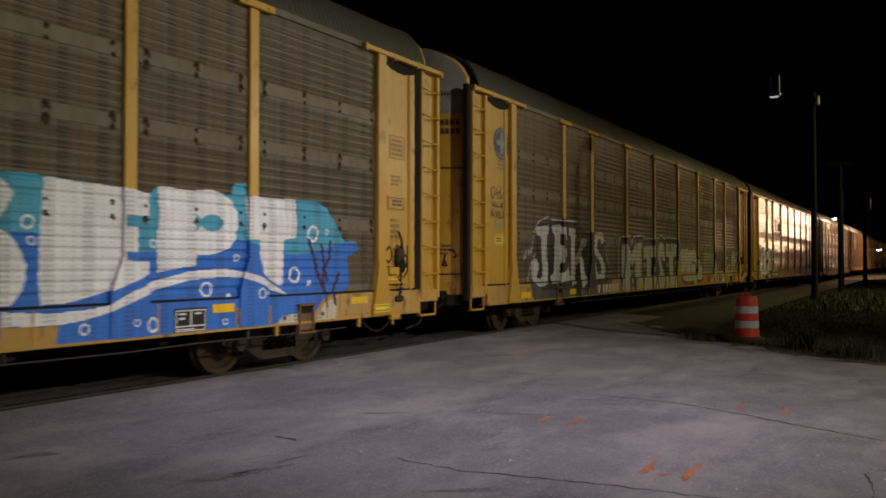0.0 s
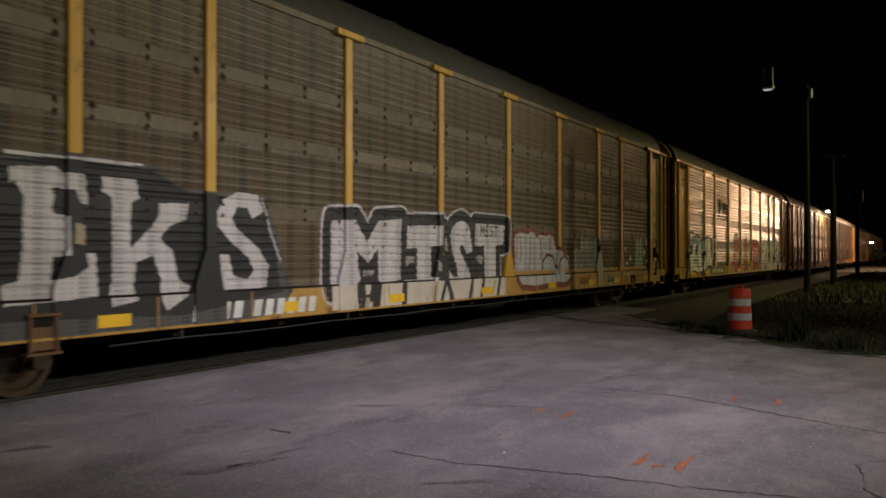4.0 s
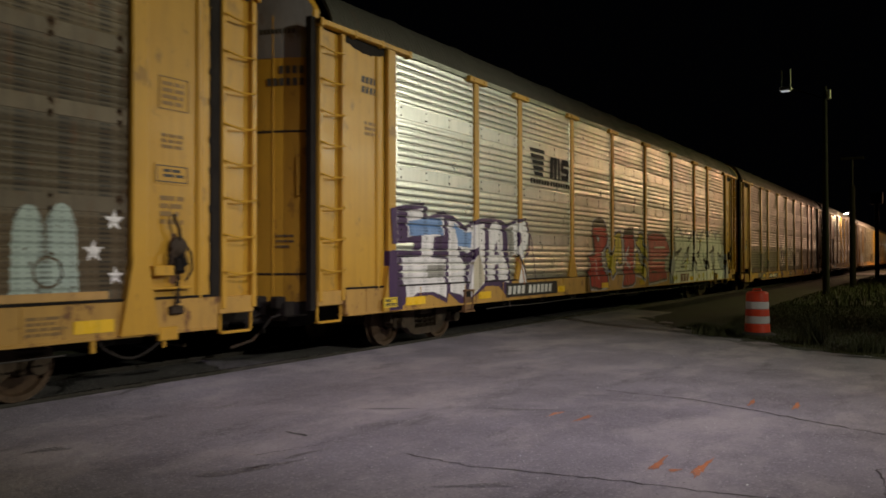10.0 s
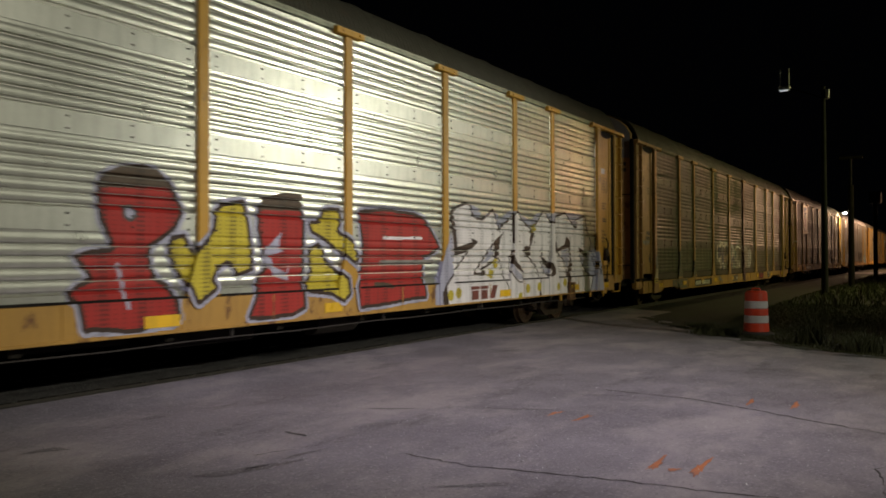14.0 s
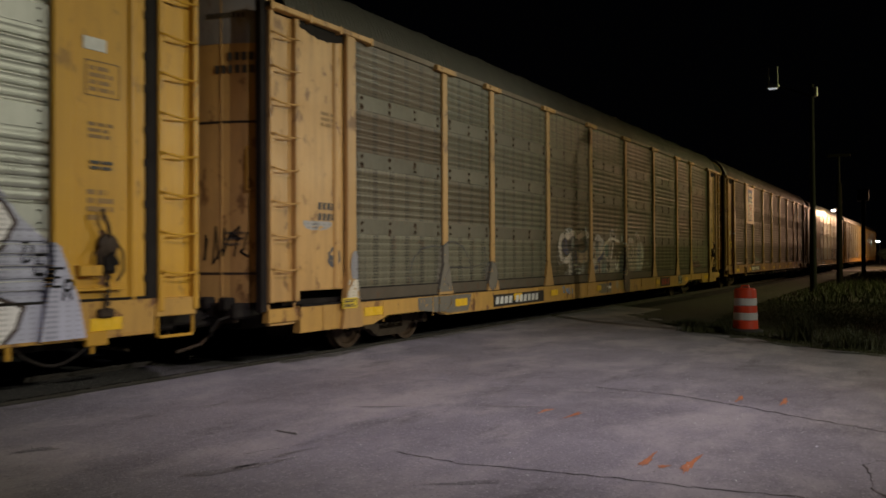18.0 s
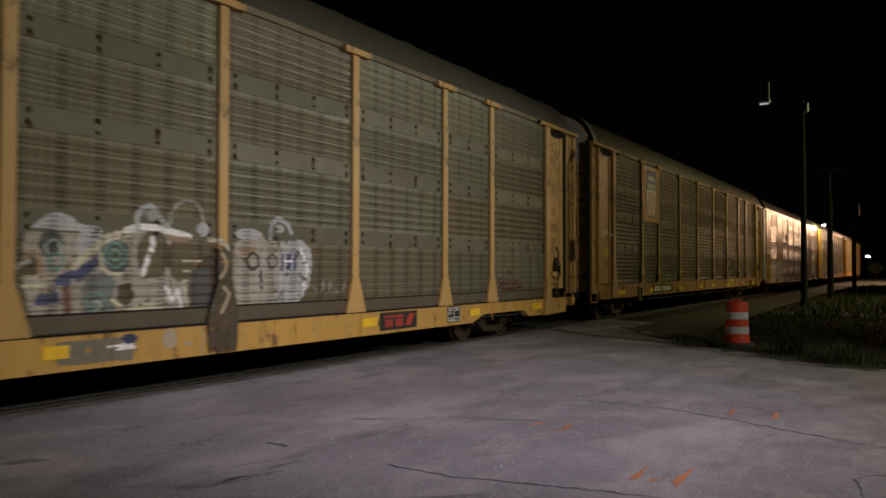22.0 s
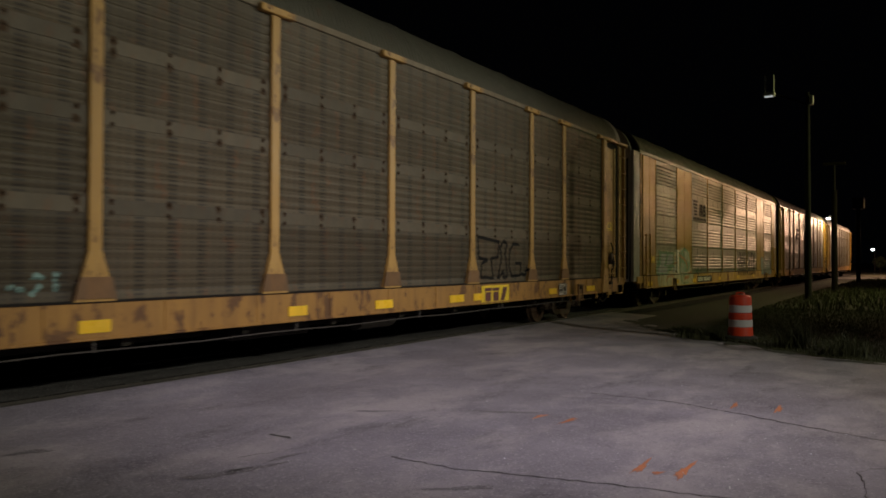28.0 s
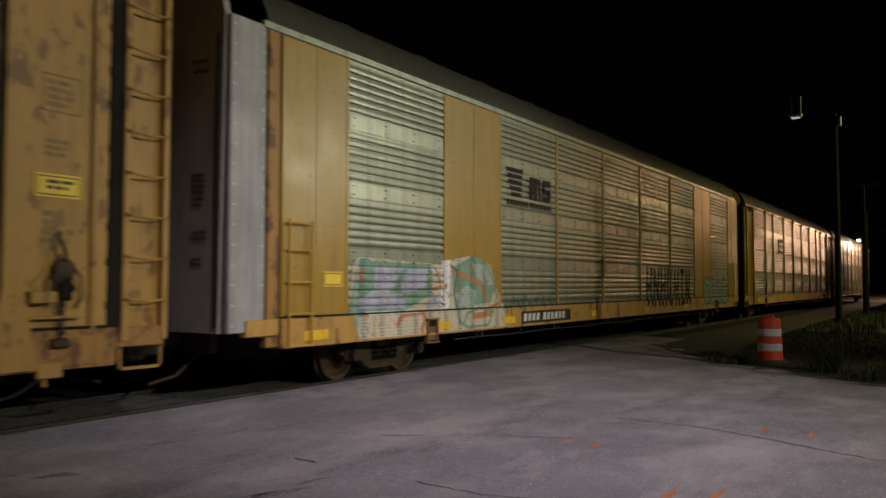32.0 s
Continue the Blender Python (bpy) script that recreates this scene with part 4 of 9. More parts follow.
def base_car(k, style, label, layout=None):
    st = STYLES[style]
    low, sheet, frame_m = st["low"], st["sheet"], st["frame"]
    car = thing("autorack_car", (SIDE, gap_place(0.0) + (k - 1) * PITCH, 0.0), label, "railcar", "coupled train of auto rack cars")
    info = dict(low=low, posts=POSTS, ends=() if layout else (2.26, 26.06), plain=[], a=PANEL_A, b=PANEL_B, post_proud=0.05, profile=None, bands=BANDS[low, style in BARE], band_half=BAND_HALF[low, style in BARE])
    prof = PROFILES[low, style in BARE]
    info["profile"] = ([z for z, _ in prof], [x for _, x in prof])
    part("roof", shared(("roof", style), "roof", lambda g: make_roof(g, 0.96 if style in BARE else 1.07 if style == "browned" else 1.03), ROOF, 35), car, "dark curved corrugated roof")
    part("sill", shared(("sill", style), "sill", lambda g: make_sill(g, low, st["sill"]), SILL_RUSTY if style == "browned" else SILL), car, "yellow side sill")
    part("panel_joint", shared(("joint", low), "panel_joint", lambda g: g.box(0.02, 0.047, 1.12, 27.2, low - 0.016, low + 0.014), BLACK_STEEL), car, "black joint under the panels")
    for y in () if st["sill"] == "drop" else (4.62, 24.05):
        pad = part("jacking_pad", shared(("pad", low), "jacking_pad", make_pad, GUSSET), car, "rust-brown jacking pocket over the bogie", (0, y, low - 0.52))
        part("pocket", shared("pocket", "pocket", make_pocket, BLACK_STEEL), pad)
    part("top_rail", shared(("rail", style), "top_rail", lambda g: g.box(-0.08, 0.02, 0.75, 27.6, TOP + 0.01, TOP + 0.12, 0.012), BAND if style not in BARE else SILVER_OLD), car)
    part("far_wall", shared("far", "far_wall", make_far_wall, DIRTY), car)
    part("underframe", shared("under", "underframe", make_underframe, BLACK_STEEL), car, "black underframe")
    part("brake_rod", shared("brod", "brake_rod", make_rod, RAIL_RUST), car)
    if layout:
        layout(car, info)
    else:
        edges = [PANEL_A, *POSTS, PANEL_B]
        for a, b in zip(edges, edges[1:]):
            lo, w = a + (0.0 if a == PANEL_A else 0.06), 0
            w = round(b - (0.0 if b == PANEL_B else 0.06) - lo, 2)
            p = part("side_panel", shared(("panel", w, low), "side_panel", lambda g: make_panel(g, w, low), BLACK_STEEL), car, "bay of punched ribbed sheets", (0, lo, 0))
            add_sheets(p, w, low, style in BARE, style, sheet)
            for z in info["bands"]:
                part("lap_band", shared(("band", w, style), "lap_band", lambda g: make_band(g, w, info["band_half"]), BAND_BROWN if style == "browned" else PALE_BAND if style == "dull" else BAND if style not in BARE else SILVER_BAND if style == "silver" else SILVER_OLD), p, at=(0, 0, z))
            if style in BARE:
                for y in (0.035, w - 0.035):
                    part("flange", shared(("flange", style), "flange", lambda g: [g.box(-0.005, 0.016, -0.03, 0.03, low + 0.03 + 0.118 * i, low + 0.10 + 0.118 * i, 0.006) for i in range(32)], sheet), p, "crimped sheet edge", (0, y, 0), "stuff")
            part("bolts", shared(("bolts", w, style), "bolts", lambda g: make_bolts(g, w, low, style in BARE, 0.018 if style not in BARE else 0.012), BOLT_RUST if style not in BARE else INK), p, "small panel bolts", kind="stuff")
            if style not in BARE:
                part("rust_halo", shared(("halo", w, style, k), "rust_halo", lambda g: make_halos(g, w, low, k), HALO), p, "rust bled round the bolts", kind="stuff")
        for y in POSTS:
            p = part("post", shared(("post", style), "post", lambda g: make_post(g, low, 0.05), frame_m), car, at=(0, y, 0))
            if style == "browned":
                part("gusset", shared("gusset", "gusset", lambda g: g.add([(0.064 + s, yy, zz) for s in (-0.01, 0.008) for yy, zz in ((-post_half(low + 0.03, low) - 0.008, low + 0.03), (post_half(low + 0.03, low) + 0.008, low + 0.03), (post_half(low + 0.27, low) + 0.008, low + 0.27), (-post_half(low + 0.27, low) - 0.008, low + 0.27))], [(0, 3, 2, 1), (4, 5, 6, 7), (0, 1, 5, 4), (1, 2, 6, 5), (2, 3, 7, 6), (3, 0, 4, 7)]), GUSSET), p, "rust-brown post foot")
            part("post_cap", shared(("cap", style), "post_cap", lambda g: make_post_cap(g, 0.05), frame_m), p)
    for y, flip in ((2.26, 0), (26.06, 1)):
        part("end_post", shared(("epost", style), "end_post", lambda g: (g.box(0, 0.09, -0.11, 0.11, low - (0.4 if low > 1 else 0.39), TOP, 0.014), g.add([(0.0, -0.26, low - 0.4), (0.0, 0.26, low - 0.4), (0.0, 0.09, low + 0.5), (0.0, -0.09, low + 0.5), (0.10, -0.26, low - 0.4), (0.10, 0.26, low - 0.4), (0.10, 0.09, low + 0.5), (0.10, -0.09, low + 0.5)], [(0, 1, 2, 3), (4, 7, 6, 5), (0, 3, 7, 4), (1, 5, 6, 2), (0, 4, 5, 1), (3, 2, 6, 7)])), frame_m), car, at=(0, y, 0)) if not layout else None
    return car, info, st


def end_fittings(car, st, k, white=True):
    frame_m = st["frame"]
    style = "f" + frame_m.name
    sheet_f = part("end_sheet", shared(("es", 1.04, style), "end_sheet", lambda g: make_end_sheet(g, 1.04), frame_m), car, "smooth yellow end sheet", (0, 1.10, 0))
    sheet_r = part("end_sheet", shared(("es", 0.98, style), "end_sheet", lambda g: make_end_sheet(g, 0.98), frame_m), car, "smooth yellow end sheet", (0, 26.16, 0))
    for s, w in ((sheet_f, 0.90), (sheet_r, 0.86)):
        part("ridge", shared(("ridge", style), "ridge", make_ridge, frame_m, 40), s, at=(0, w - 0.06, 0))
    for y in (0.48, 27.30):
        ld = part("ladder", shared(("ladder", style), "ladder", make_ladder_strip, frame_m), car, "yellow corner ladder", (0, y, 0))
        for dy in (0.0, 0.52):
            part("stile", shared(("stile", style), "stile", make_stile, frame_m), ld, at=(0, dy, 0))
        for i in range(8):
            part("rung", shared(("rung", style), "rung", make_rung, BROWN_STEEL if i % 3 else frame_m), ld, at=(0, 0, 1.50 + 0.468 * i))
        part("step", shared(("step", style), "step", make_step, frame_m), car, "stirrup step below the sill", (-0.05, y, 0))
    for y in (0.45, 25.57):
        part("header", shared(("header", style), "header", make_header, frame_m), car, at=(0, y, 0))
    part("corner_seal", shared("seal", "corner_seal", lambda g: g.box(-0.06, 0.02, 0.0, 0.145, 1.05, TOP - 0.03, 0), BLACK_STEEL), car, "black rubber seal", (0, 27.15, 0))
    part("corner_seal", shared("seal2", "corner_seal", lambda g: g.box(-0.11, -0.01, 0, 0.11, 0.90, TOP + 0.1, 0), BLACK_STEEL), car, "black rubber seal", (0, 0.365, 0))
    for i in range(9):
        part("hinge", shared("hinge", "hinge", make_hinge, BLACK_STEEL), car, at=(0, 27.145, 1.42 + 0.43 * i + 0.05 * (i % 2)))
    part("shade_strip", shared("header_shade", "shade_strip", lambda g: make_header_shade(g, 0.98), BLACK_STEEL), car, "black strip standing in for the header's shade", (0, 26.17, 0))
    part("shade_strip", shared("header_shade2", "shade_strip", lambda g: make_header_shade(g, 1.04), BLACK_STEEL), car, "black strip standing in for the header's shade", (0, 1.10, 0))
    for y, turn in ((0.62, 0.0), (27.73, math.pi)):
        w = part("end_door", shared(("end", style), "end_door", make_end_wall, frame_m, 30), car, "closed yellow end doors", (0, y, 0))
        for z in (3.55, 1.42):
            part("seam", shared("xseam", "seam", make_cross_seam, BROWN_STEEL), w, "dark cross seam", (0, 0, z))
        for x in (-0.72, -1.57, -2.42):
            part("seam", shared(("useam", style), "seam", make_upright_seam, frame_m), w, at=(x, bow(x), 0))
        if turn:
            w.rotation_euler = (0, 0, turn)
            w.location = (2 * CENTRE, y, 0)
        elif white:
            part("upper_end", shared("endtop", "upper_end", make_end_top, WHITE_END, 30), w, "faded white upper end")
        part("door_handle", shared("dh", "door_handle", make_handle, frame_m), w)
        if not turn:
            s = Geo()
            for z, n, h, m0 in ((5.02, 9, 0.075, -0.92), (4.42, 4, 0.115, -0.62), (4.24, 6, 0.115, -0.80), (1.98, 9, 0.035, -0.66), (1.90, 9, 0.035, -0.66), (1.82, 7, 0.035, -0.66)):
                for i in range(n):
                    x = m0 + i * h * 0.8
                    xb, ya = x + h * 0.55, -0.016
                    s.add([(x, bow(x) + ya, z), (xb, bow(xb) + ya, z), (xb, bow(xb) + ya, z + h), (x, bow(x) + ya, z + h)], [(0, 1, 2, 3)])
            part("stencil", s.mesh("stencil", INK, fix=False), w, "black stencilled marks", kind="stuff")
    for y, turn in ((-0.10, 0), (28.43, 1)):
        e = part("end_gear", shared("endgear", "end_gear", make_end_gear, BLACK_STEEL), car, "black draft gear and hoses", (0, y, 0))
        if turn:
            e.rotation_euler, e.location = (0, 0, math.pi), (2 * CENTRE, y, 0)
        c = part("coupler", shared("coupler", "coupler", make_coupler, BROWN_STEEL), car, "rusty knuckle coupler", (0, y, 0))
        if turn:
            c.rotation_euler, c.location = (0, 0, math.pi), (2 * CENTRE, y, 0)
    part("hand_brake", shared(("hb", style), "hand_brake", make_hand_brake, BROWN_STEEL), car, "rusty hand brake gear", (0, 26.2, 0))
    part("brake_valve", shared("bvalve", "brake_valve", lambda g: (g.box(0.02, 0.13, 0.33, 0.47, 1.50, 1.68, 0.02), g.rod((0.10, 0.40, 1.70), (0.10, 0.47, 1.58), 0.05, 8)), BLACK_STEEL), car, "black brake valve", (0, 26.2, 0))
    part("brake_shelf", shared(("bshelf", style), "brake_shelf", make_brake_shelf, frame_m), car, at=(0, 26.2, 0))
    part("rust_stain", shared(("rstain", k), "rust_stain", lambda g: make_stain(g, k, 0.17, 0.6), RUST), car, "brown rust stain", (0.0125, 26.58, 1.36))
    part("brake_hose", shared("hose", "brake_hose", make_hose, BLACK_STEEL), car, "black sagging brake hose", (0, 25.58, 0))
    part("lug", shared(("lug", style), "lug", lambda g: (g.box(0.0, 0.07, 0.0, 0.27, 0.70, 0.86, 0.012), g.rod((0.03, 0.09, 0.70), (0.03, 0.09, 0.62), 0.022, 8)), frame_m), car, "small yellow lug under the sill", (0, 26.34, 0))
    part("peg", shared(("peg", style), "peg", lambda g: g.box(0.0, 0.05, 0.0, 0.06, 0.64, 0.80, 0.008), frame_m), car, at=(0, 25.47, 0))
    if st["sill"] != "drop":
        part("peg", shared(("peg", style), "peg", None, frame_m), car, at=(0, 23.60, 0))
    # small marks on the smooth end sheets
    if k in (1, 4):
        plate(car, "caution_label", SIGN_YELLOW, 1.42, 1.90, 2.02, 2.26, 0.016, "yellow caution label", INK)
        lines(car, INK, 1.52, 1.80, 2.08, 2.20, 2, 0.024, k)
    elif k in (2, 3):
        plate(car, "notice_label", SIGN_YELLOW, 1.98, 2.36, 0.86, 1.02, 0.108, "small yellow notice", INK)
        lines(car, INK, 2.04, 2.30, 0.89, 0.99, 2, 0.116, k)
        z = 4.28 if k == 2 else 2.20
        for row, n in ((0.16, 4), (0.0, 4)):
            characters(car, n, 0.075, 0.11, 0.03, (), (0.012, 1.52, z + row), INK)
    if k == 2:
        plate(car, "notice_label", CHALK, 26.34, 26.62, 3.92, 4.06, 0.016, "small white notice")
    else:
        plate(car, "caution_label", SIGN_YELLOW if k == 4 else frame_m, 26.30, 26.80, 2.54, 2.78, 0.016, "caution label with a black border", INK)
    lines(car, INK, 26.42, 26.74, 2.61, 2.73, 2, 0.024, k + 9)
    lines(car, FADED, 26.38, 26.75, 2.05, 2.42, 4, 0.014, k + 20)
    lines(car, FADED, 26.4, 26.72, 2.95, 3.15, 3, 0.014, k + 30)
    lines(car, FADED, 1.6, 2.0, 3.6, 3.85, 3, 0.014, k + 40)
    g = Geo()
    for a, b, c, d in ((26.36, 26.80, 3.42, 3.435), (26.36, 26.80, 3.80, 3.815), (26.36, 26.375, 3.42, 3.81), (26.785, 26.80, 3.42, 3.81)):
        g.box(0.010, 0.014, a, b, c, d)
    part("stencil_frame", g.mesh("stencil_frame", FADED), car)
    lines(car, FADED, 26.41, 26.76, 3.46, 3.77, 4, 0.014, k + 50)


def strips(car, low, places, x=0.046):
    for y, w in places:
        plate(car, "reflective_strip", REFLECT, y, y + w, low - 0.34, low - 0.20, x + 0.002, "yellow reflective strip")


def number_board(car, y, z, w, h, n, breaks, seed):
    p = plate(car, "number_board", PLATE_BLACK, y, y + w, z, z + h, 0.047, "black board with white characters")
    ch = (w - 0.2) / (n + 0.9 * len(breaks) + 0.5)
    characters(p, n, ch * 0.68, h * 0.6, ch * 0.32, breaks, (0.053, y + 0.08, z + 0.2 * h))


def data_board(car, y, z):
    p = plate(car, "data_board", PLATE_BLACK, y, y + 0.50, z, z + 0.30, 0.047, "black maintenance data board", CHALK)
    g = Geo()
    for a, b, c, d in ((0.24, 0.26, 0.09, 0.28), (0.03, 0.47, 0.075, 0.09), (0.07, 0.17, 0.22, 0.245), (0.07, 0.15, 0.165, 0.19), (0.31, 0.41, 0.22, 0.245), (0.05, 0.3, 0.04, 0.055)):
        g.box(0.051, 0.054, y + a, y + b, z + c, z + d)
    part("print", g.mesh("print", CHALK), p)


def logo_circle(car):
    """Round badge on a smooth end sheet: grey rim, blue cross."""
    g = Geo().rod((0.010, 1.78, 4.18), (0.018, 1.78, 4.18), 0.34, 28)
    b = part("badge", g.mesh("badge", PAINT["shade"]), car, "round grey badge with a blue cross")
    g = Geo().rod((0.018, 1.78, 4.18), (0.021, 1.78, 4.18), 0.25, 28)
    part("badge_disc", g.mesh("badge_disc", PAINT["navy"]), b)
    g = Geo().box(0.021, 0.024, 1.72, 1.84, 3.95, 4.41).box(0.021, 0.0235, 1.55, 2.01, 4.13, 4.24)
    part("badge_cross", g.mesh("badge_cross", PAINT["grey"]), b)
    ring = Geo()
    for i in range(20):
        a = 2 * math.pi * i / 20
        y, z = 1.78 + 0.295 * math.cos(a), 4.18 + 0.295 * math.sin(a)
        ring.rod((0.0185, y, z), (0.0205, y, z), 0.026, 6)
    part("badge_ring", ring.mesh("badge_ring", PAINT["grey"]), b, "pale marks round the rim", kind="stuff")


def logo_stripes(car, y, z, s, x):
    """Black railway emblem: stepped stripes, a slanted mark and two blocks, with a bar for the name below."""
    g = Geo()
    for i in range(5):
        a, b = 0.055 * i * s, (0.74 - 0.02 * i) * s
        zz = z + (0.52 - 0.125 * i) * s
        g.add([(x, y + a, zz), (x, y + b, zz), (x, y + b - 0.06 * s, zz + 0.085 * s), (x, y + a - 0.06 * s, zz + 0.085 * s)], [(0, 1, 2, 3)])
    for a, b in ((0.98, 1.44), (1.20, 1.62)):
        g.add([(x, y + a * s, z + 0.02), (x, y + (a + 0.17) * s, z + 0.02), (x, y + (b - 0.24) * s, z + 0.50 * s), (x, y + (b - 0.42) * s, z + 0.50 * s)], [(0, 1, 2, 3)])
    g.add([(x, y + 1.44 * s, z + 0.02), (x, y + 1.56 * s, z + 0.02), (x, y + 1.52 * s, z + 0.50 * s), (x, y + 1.40 * s, z + 0.50 * s)], [(0, 1, 2, 3)])
    for a, b, c, d in ((1.66, 2.06, 0.36, 0.50), (1.62, 2.04, 0.19, 0.31), (1.62, 2.02, 0.02, 0.14), (1.64, 1.76, 0.25, 0.42), (1.92, 2.04, 0.08, 0.25)):
        g.add([(x, y + a * s, z + c * s), (x, y + b * s, z + c * s), (x, y + (b - 0.03) * s, z + d * s), (x, y + (a - 0.03) * s, z + d * s)], [(0, 1, 2, 3)])
    for i in range(15):
        a = (0.0 + 0.138 * i + (0.06 if i > 6 else 0)) * s
        g.add([(x, y + a, z - 0.16 * s), (x, y + a + 0.10 * s, z - 0.16 * s), (x, y + a + 0.10 * s, z - 0.05 * s), (x, y + a, z - 0.05 * s)], [(0, 1, 2, 3)])
    part("emblem", g.mesh("emblem", EMBLEM, fix=False), car, "black striped railway emblem")


def logo_shield(car):
    """Shield on a yellow plate: blue head with white bars, red and white stripes below."""
    p = part("shield_plate", Geo().box(0.03, 0.06, 5.24, 6.96, 3.20, 5.06, 0.01).mesh("shield_plate", YELLOW_PALE), car, "yellow plate with a railway shield")
    half = lambda v: 0.52 * (1.0 - max(0.0, (0.42 - v)) ** 1.8 * 1.75) * (1.0 - 0.06 * math.sin(math.pi * min(1, max(0, (v - 0.55) / 0.4))))
    cy, z0, hgt = 6.08, 3.40, 1.48
    n = 22
    rows = [(i / n, half(i / n)) for i in range(n + 1)]

    def slab(grow, x, v0, v1, material, name):
        vs, fs = [], []
        sel = [(v, w) for v, w in rows if v0 <= v <= v1]
        for v, w in sel:
            z = z0 + v * hgt + (grow if v == sel[-1][0] else -grow if v == sel[0][0] else 0)
            vs += [(x, cy - w - grow, z), (x, cy + w + grow, z)]
        fs = [(2 * i, 2 * i + 1, 2 * i + 3, 2 * i + 2) for i in range(len(sel) - 1)]
        part(name, Geo().add(vs, fs).mesh(name, material, fix=False), p)
    slab(0.045, 0.063, 0, 1, PAINT["navy"], "shield_rim")
    slab(0.0, 0.066, 0, 1, CHALK, "shield_field")
    slab(0.0, 0.069, 0.55, 1, PAINT["denim"], "shield_head")
    g = Geo()
    for i in range(5):
        y = cy - 0.40 + i * 0.18
        bot = next(v for v, w in rows if w > abs(y + 0.045 - cy) + 0.05)
        g.add([(0.069, y, z0 + bot * hgt), (0.069, y + 0.085, z0 + bot * hgt), (0.069, y + 0.085, z0 + 0.545 * hgt), (0.069, y, z0 + 0.545 * hgt)], [(0, 1, 2, 3)])
    part("shield_stripes", g.mesh("shield_stripes", PAINT["red"], fix=False), p)
    g = Geo()
    for z, n, w, a in ((4.58, 5, 0.12, -0.38), (4.32, 7, 0.095, -0.40)):
        for i in range(n):
            y = cy + a + i * (w + 0.035)
            g.add([(0.072, y, z), (0.072, y + w, z), (0.072, y + w, z + 0.16), (0.072, y, z + 0.16)], [(0, 1, 2, 3)])
    part("shield_bars", g.mesh("shield_bars", CHALK, fix=False), p, "two rows of small white bars", kind="stuff")


def mark_shapes(car, y, z, w, h, colour, board=None):
    """Three plain letter-like shapes of the leasing mark."""
    if board:
        p = plate(car, "mark_board", board, y - 0.12, y + w + 0.12, z - 0.05, z + h + 0.05, 0.047, "board with an owner's mark")
    else:
        p = car
    g = Geo()
    t = h * 0.24
    x = 0.054
    for a, b in ((0.0, 0.31), (0.35, 0.66)):
        g.add([(x, y + a * w, z + h - t), (x, y + b * w, z + h - t), (x, y + b * w, z + h), (x, y + a * w, z + h)], [(0, 1, 2, 3)])
        g.add([(x, y + (a + 0.03) * w, z), (x, y + (b - 0.03) * w, z), (x, y + (b - 0.03) * w, z + h - t - 0.02), (x, y + (a + 0.03) * w, z + h - t - 0.02)], [(0, 1, 2, 3)])
    a = y + w * 0.70
    g.add([(x, a, z), (x, a + w * 0.20, z), (x, a + w * 0.34, z + h), (x, a + w * 0.14, z + h)], [(0, 1, 2, 3)])
    part("owner_mark", g.mesh("owner_mark", PAINT[colour], fix=False), p, "plain owner's mark")


def bubbles(cv, spots, colour="white"):
    for y, z, r in spots:
        cv.disc(y, z, r, colour, 0.32 * r if r > 0.04 else 0)


def scribble(cv, seed, y, z, w, h, n, thick, colour):
    """Hand-scrawled tag too loose to read."""
    rng = random.Random(seed)
    for i in range(n):
        a = y + w * i / n
        s = w / n
        pts = [(a + s * rng.uniform(0.0, 0.25), z + h * rng.uniform(0.0, 0.4))]
        for j in range(5):
            pts.append((a + s * rng.uniform(0.0, 0.95), z + h * rng.uniform(0.0, 1.0)))
        fine = []
        for p, q, r in zip(pts, pts[1:], pts[2:]):
            for t in (0, 0.25, 0.5, 0.75):
                fine.append(tuple((1 - t) ** 2 * (p[k] + q[k]) / 2 + 2 * t * (1 - t) * q[k] + t * t * (q[k] + r[k]) / 2 for k in (0, 1)))
        cv.stroke(fine, thick, colour)


def throw_up(cv, seed, y, z, w, h, n, fill, edge, line=0.06, glow_c=None, inner=None):
    """Bubble letters: rounded blocks with notches and an outline."""
    rng = random.Random(seed)
    blobs = []
    for i in range(n):
        a = y + w * i / n
        s = w / n
        lean = rng.uniform(-0.08, 0.08)
        top, bot = z + h * rng.uniform(0.86, 1.0), z + h * rng.uniform(0.0, 0.1)
        blobs.append([(a + 0.12 * s, bot), (a + 0.0 * s, z + 0.45 * h), (a + 0.1 * s + lean, top - 0.1 * h), (a + 0.35 * s + lean, top), (a + 0.75 * s + lean, top - 0.04 * h), (a + 1.02 * s + lean, z + 0.72 * h),
                      (a + 0.92 * s, z + 0.45 * h), (a + 1.04 * s, z + 0.2 * h), (a + 0.85 * s, bot + 0.02 * h)])
    if glow_c:
        for b in blobs:
            cv.stroke(b + b[:1], line * 4.2, glow_c)
    for b in blobs:
        cv.stroke(b + b[:1], line * 2.0, edge)
        cv.poly(b, fill)
    for i, b in enumerate(blobs):
        a = y + w * i / n
        s = w / n
        cv.stroke([(a + 0.45 * s, z + 0.28 * h), (a + 0.5 * s, z + 0.5 * h), (a + 0.62 * s, z + 0.55 * h)], line, edge)
        cv.stroke([(a + 0.4 * s, z + 0.74 * h), (a + 0.66 * s, z + 0.72 * h)], line, edge)
        if inner:
            cv.oval(a + 0.3 * s, z + 0.3 * h, 0.10 * s, 0.12 * h, inner)
            cv.oval(a + 0.7 * s, z + 0.82 * h, 0.12 * s, 0.06 * h, inner)


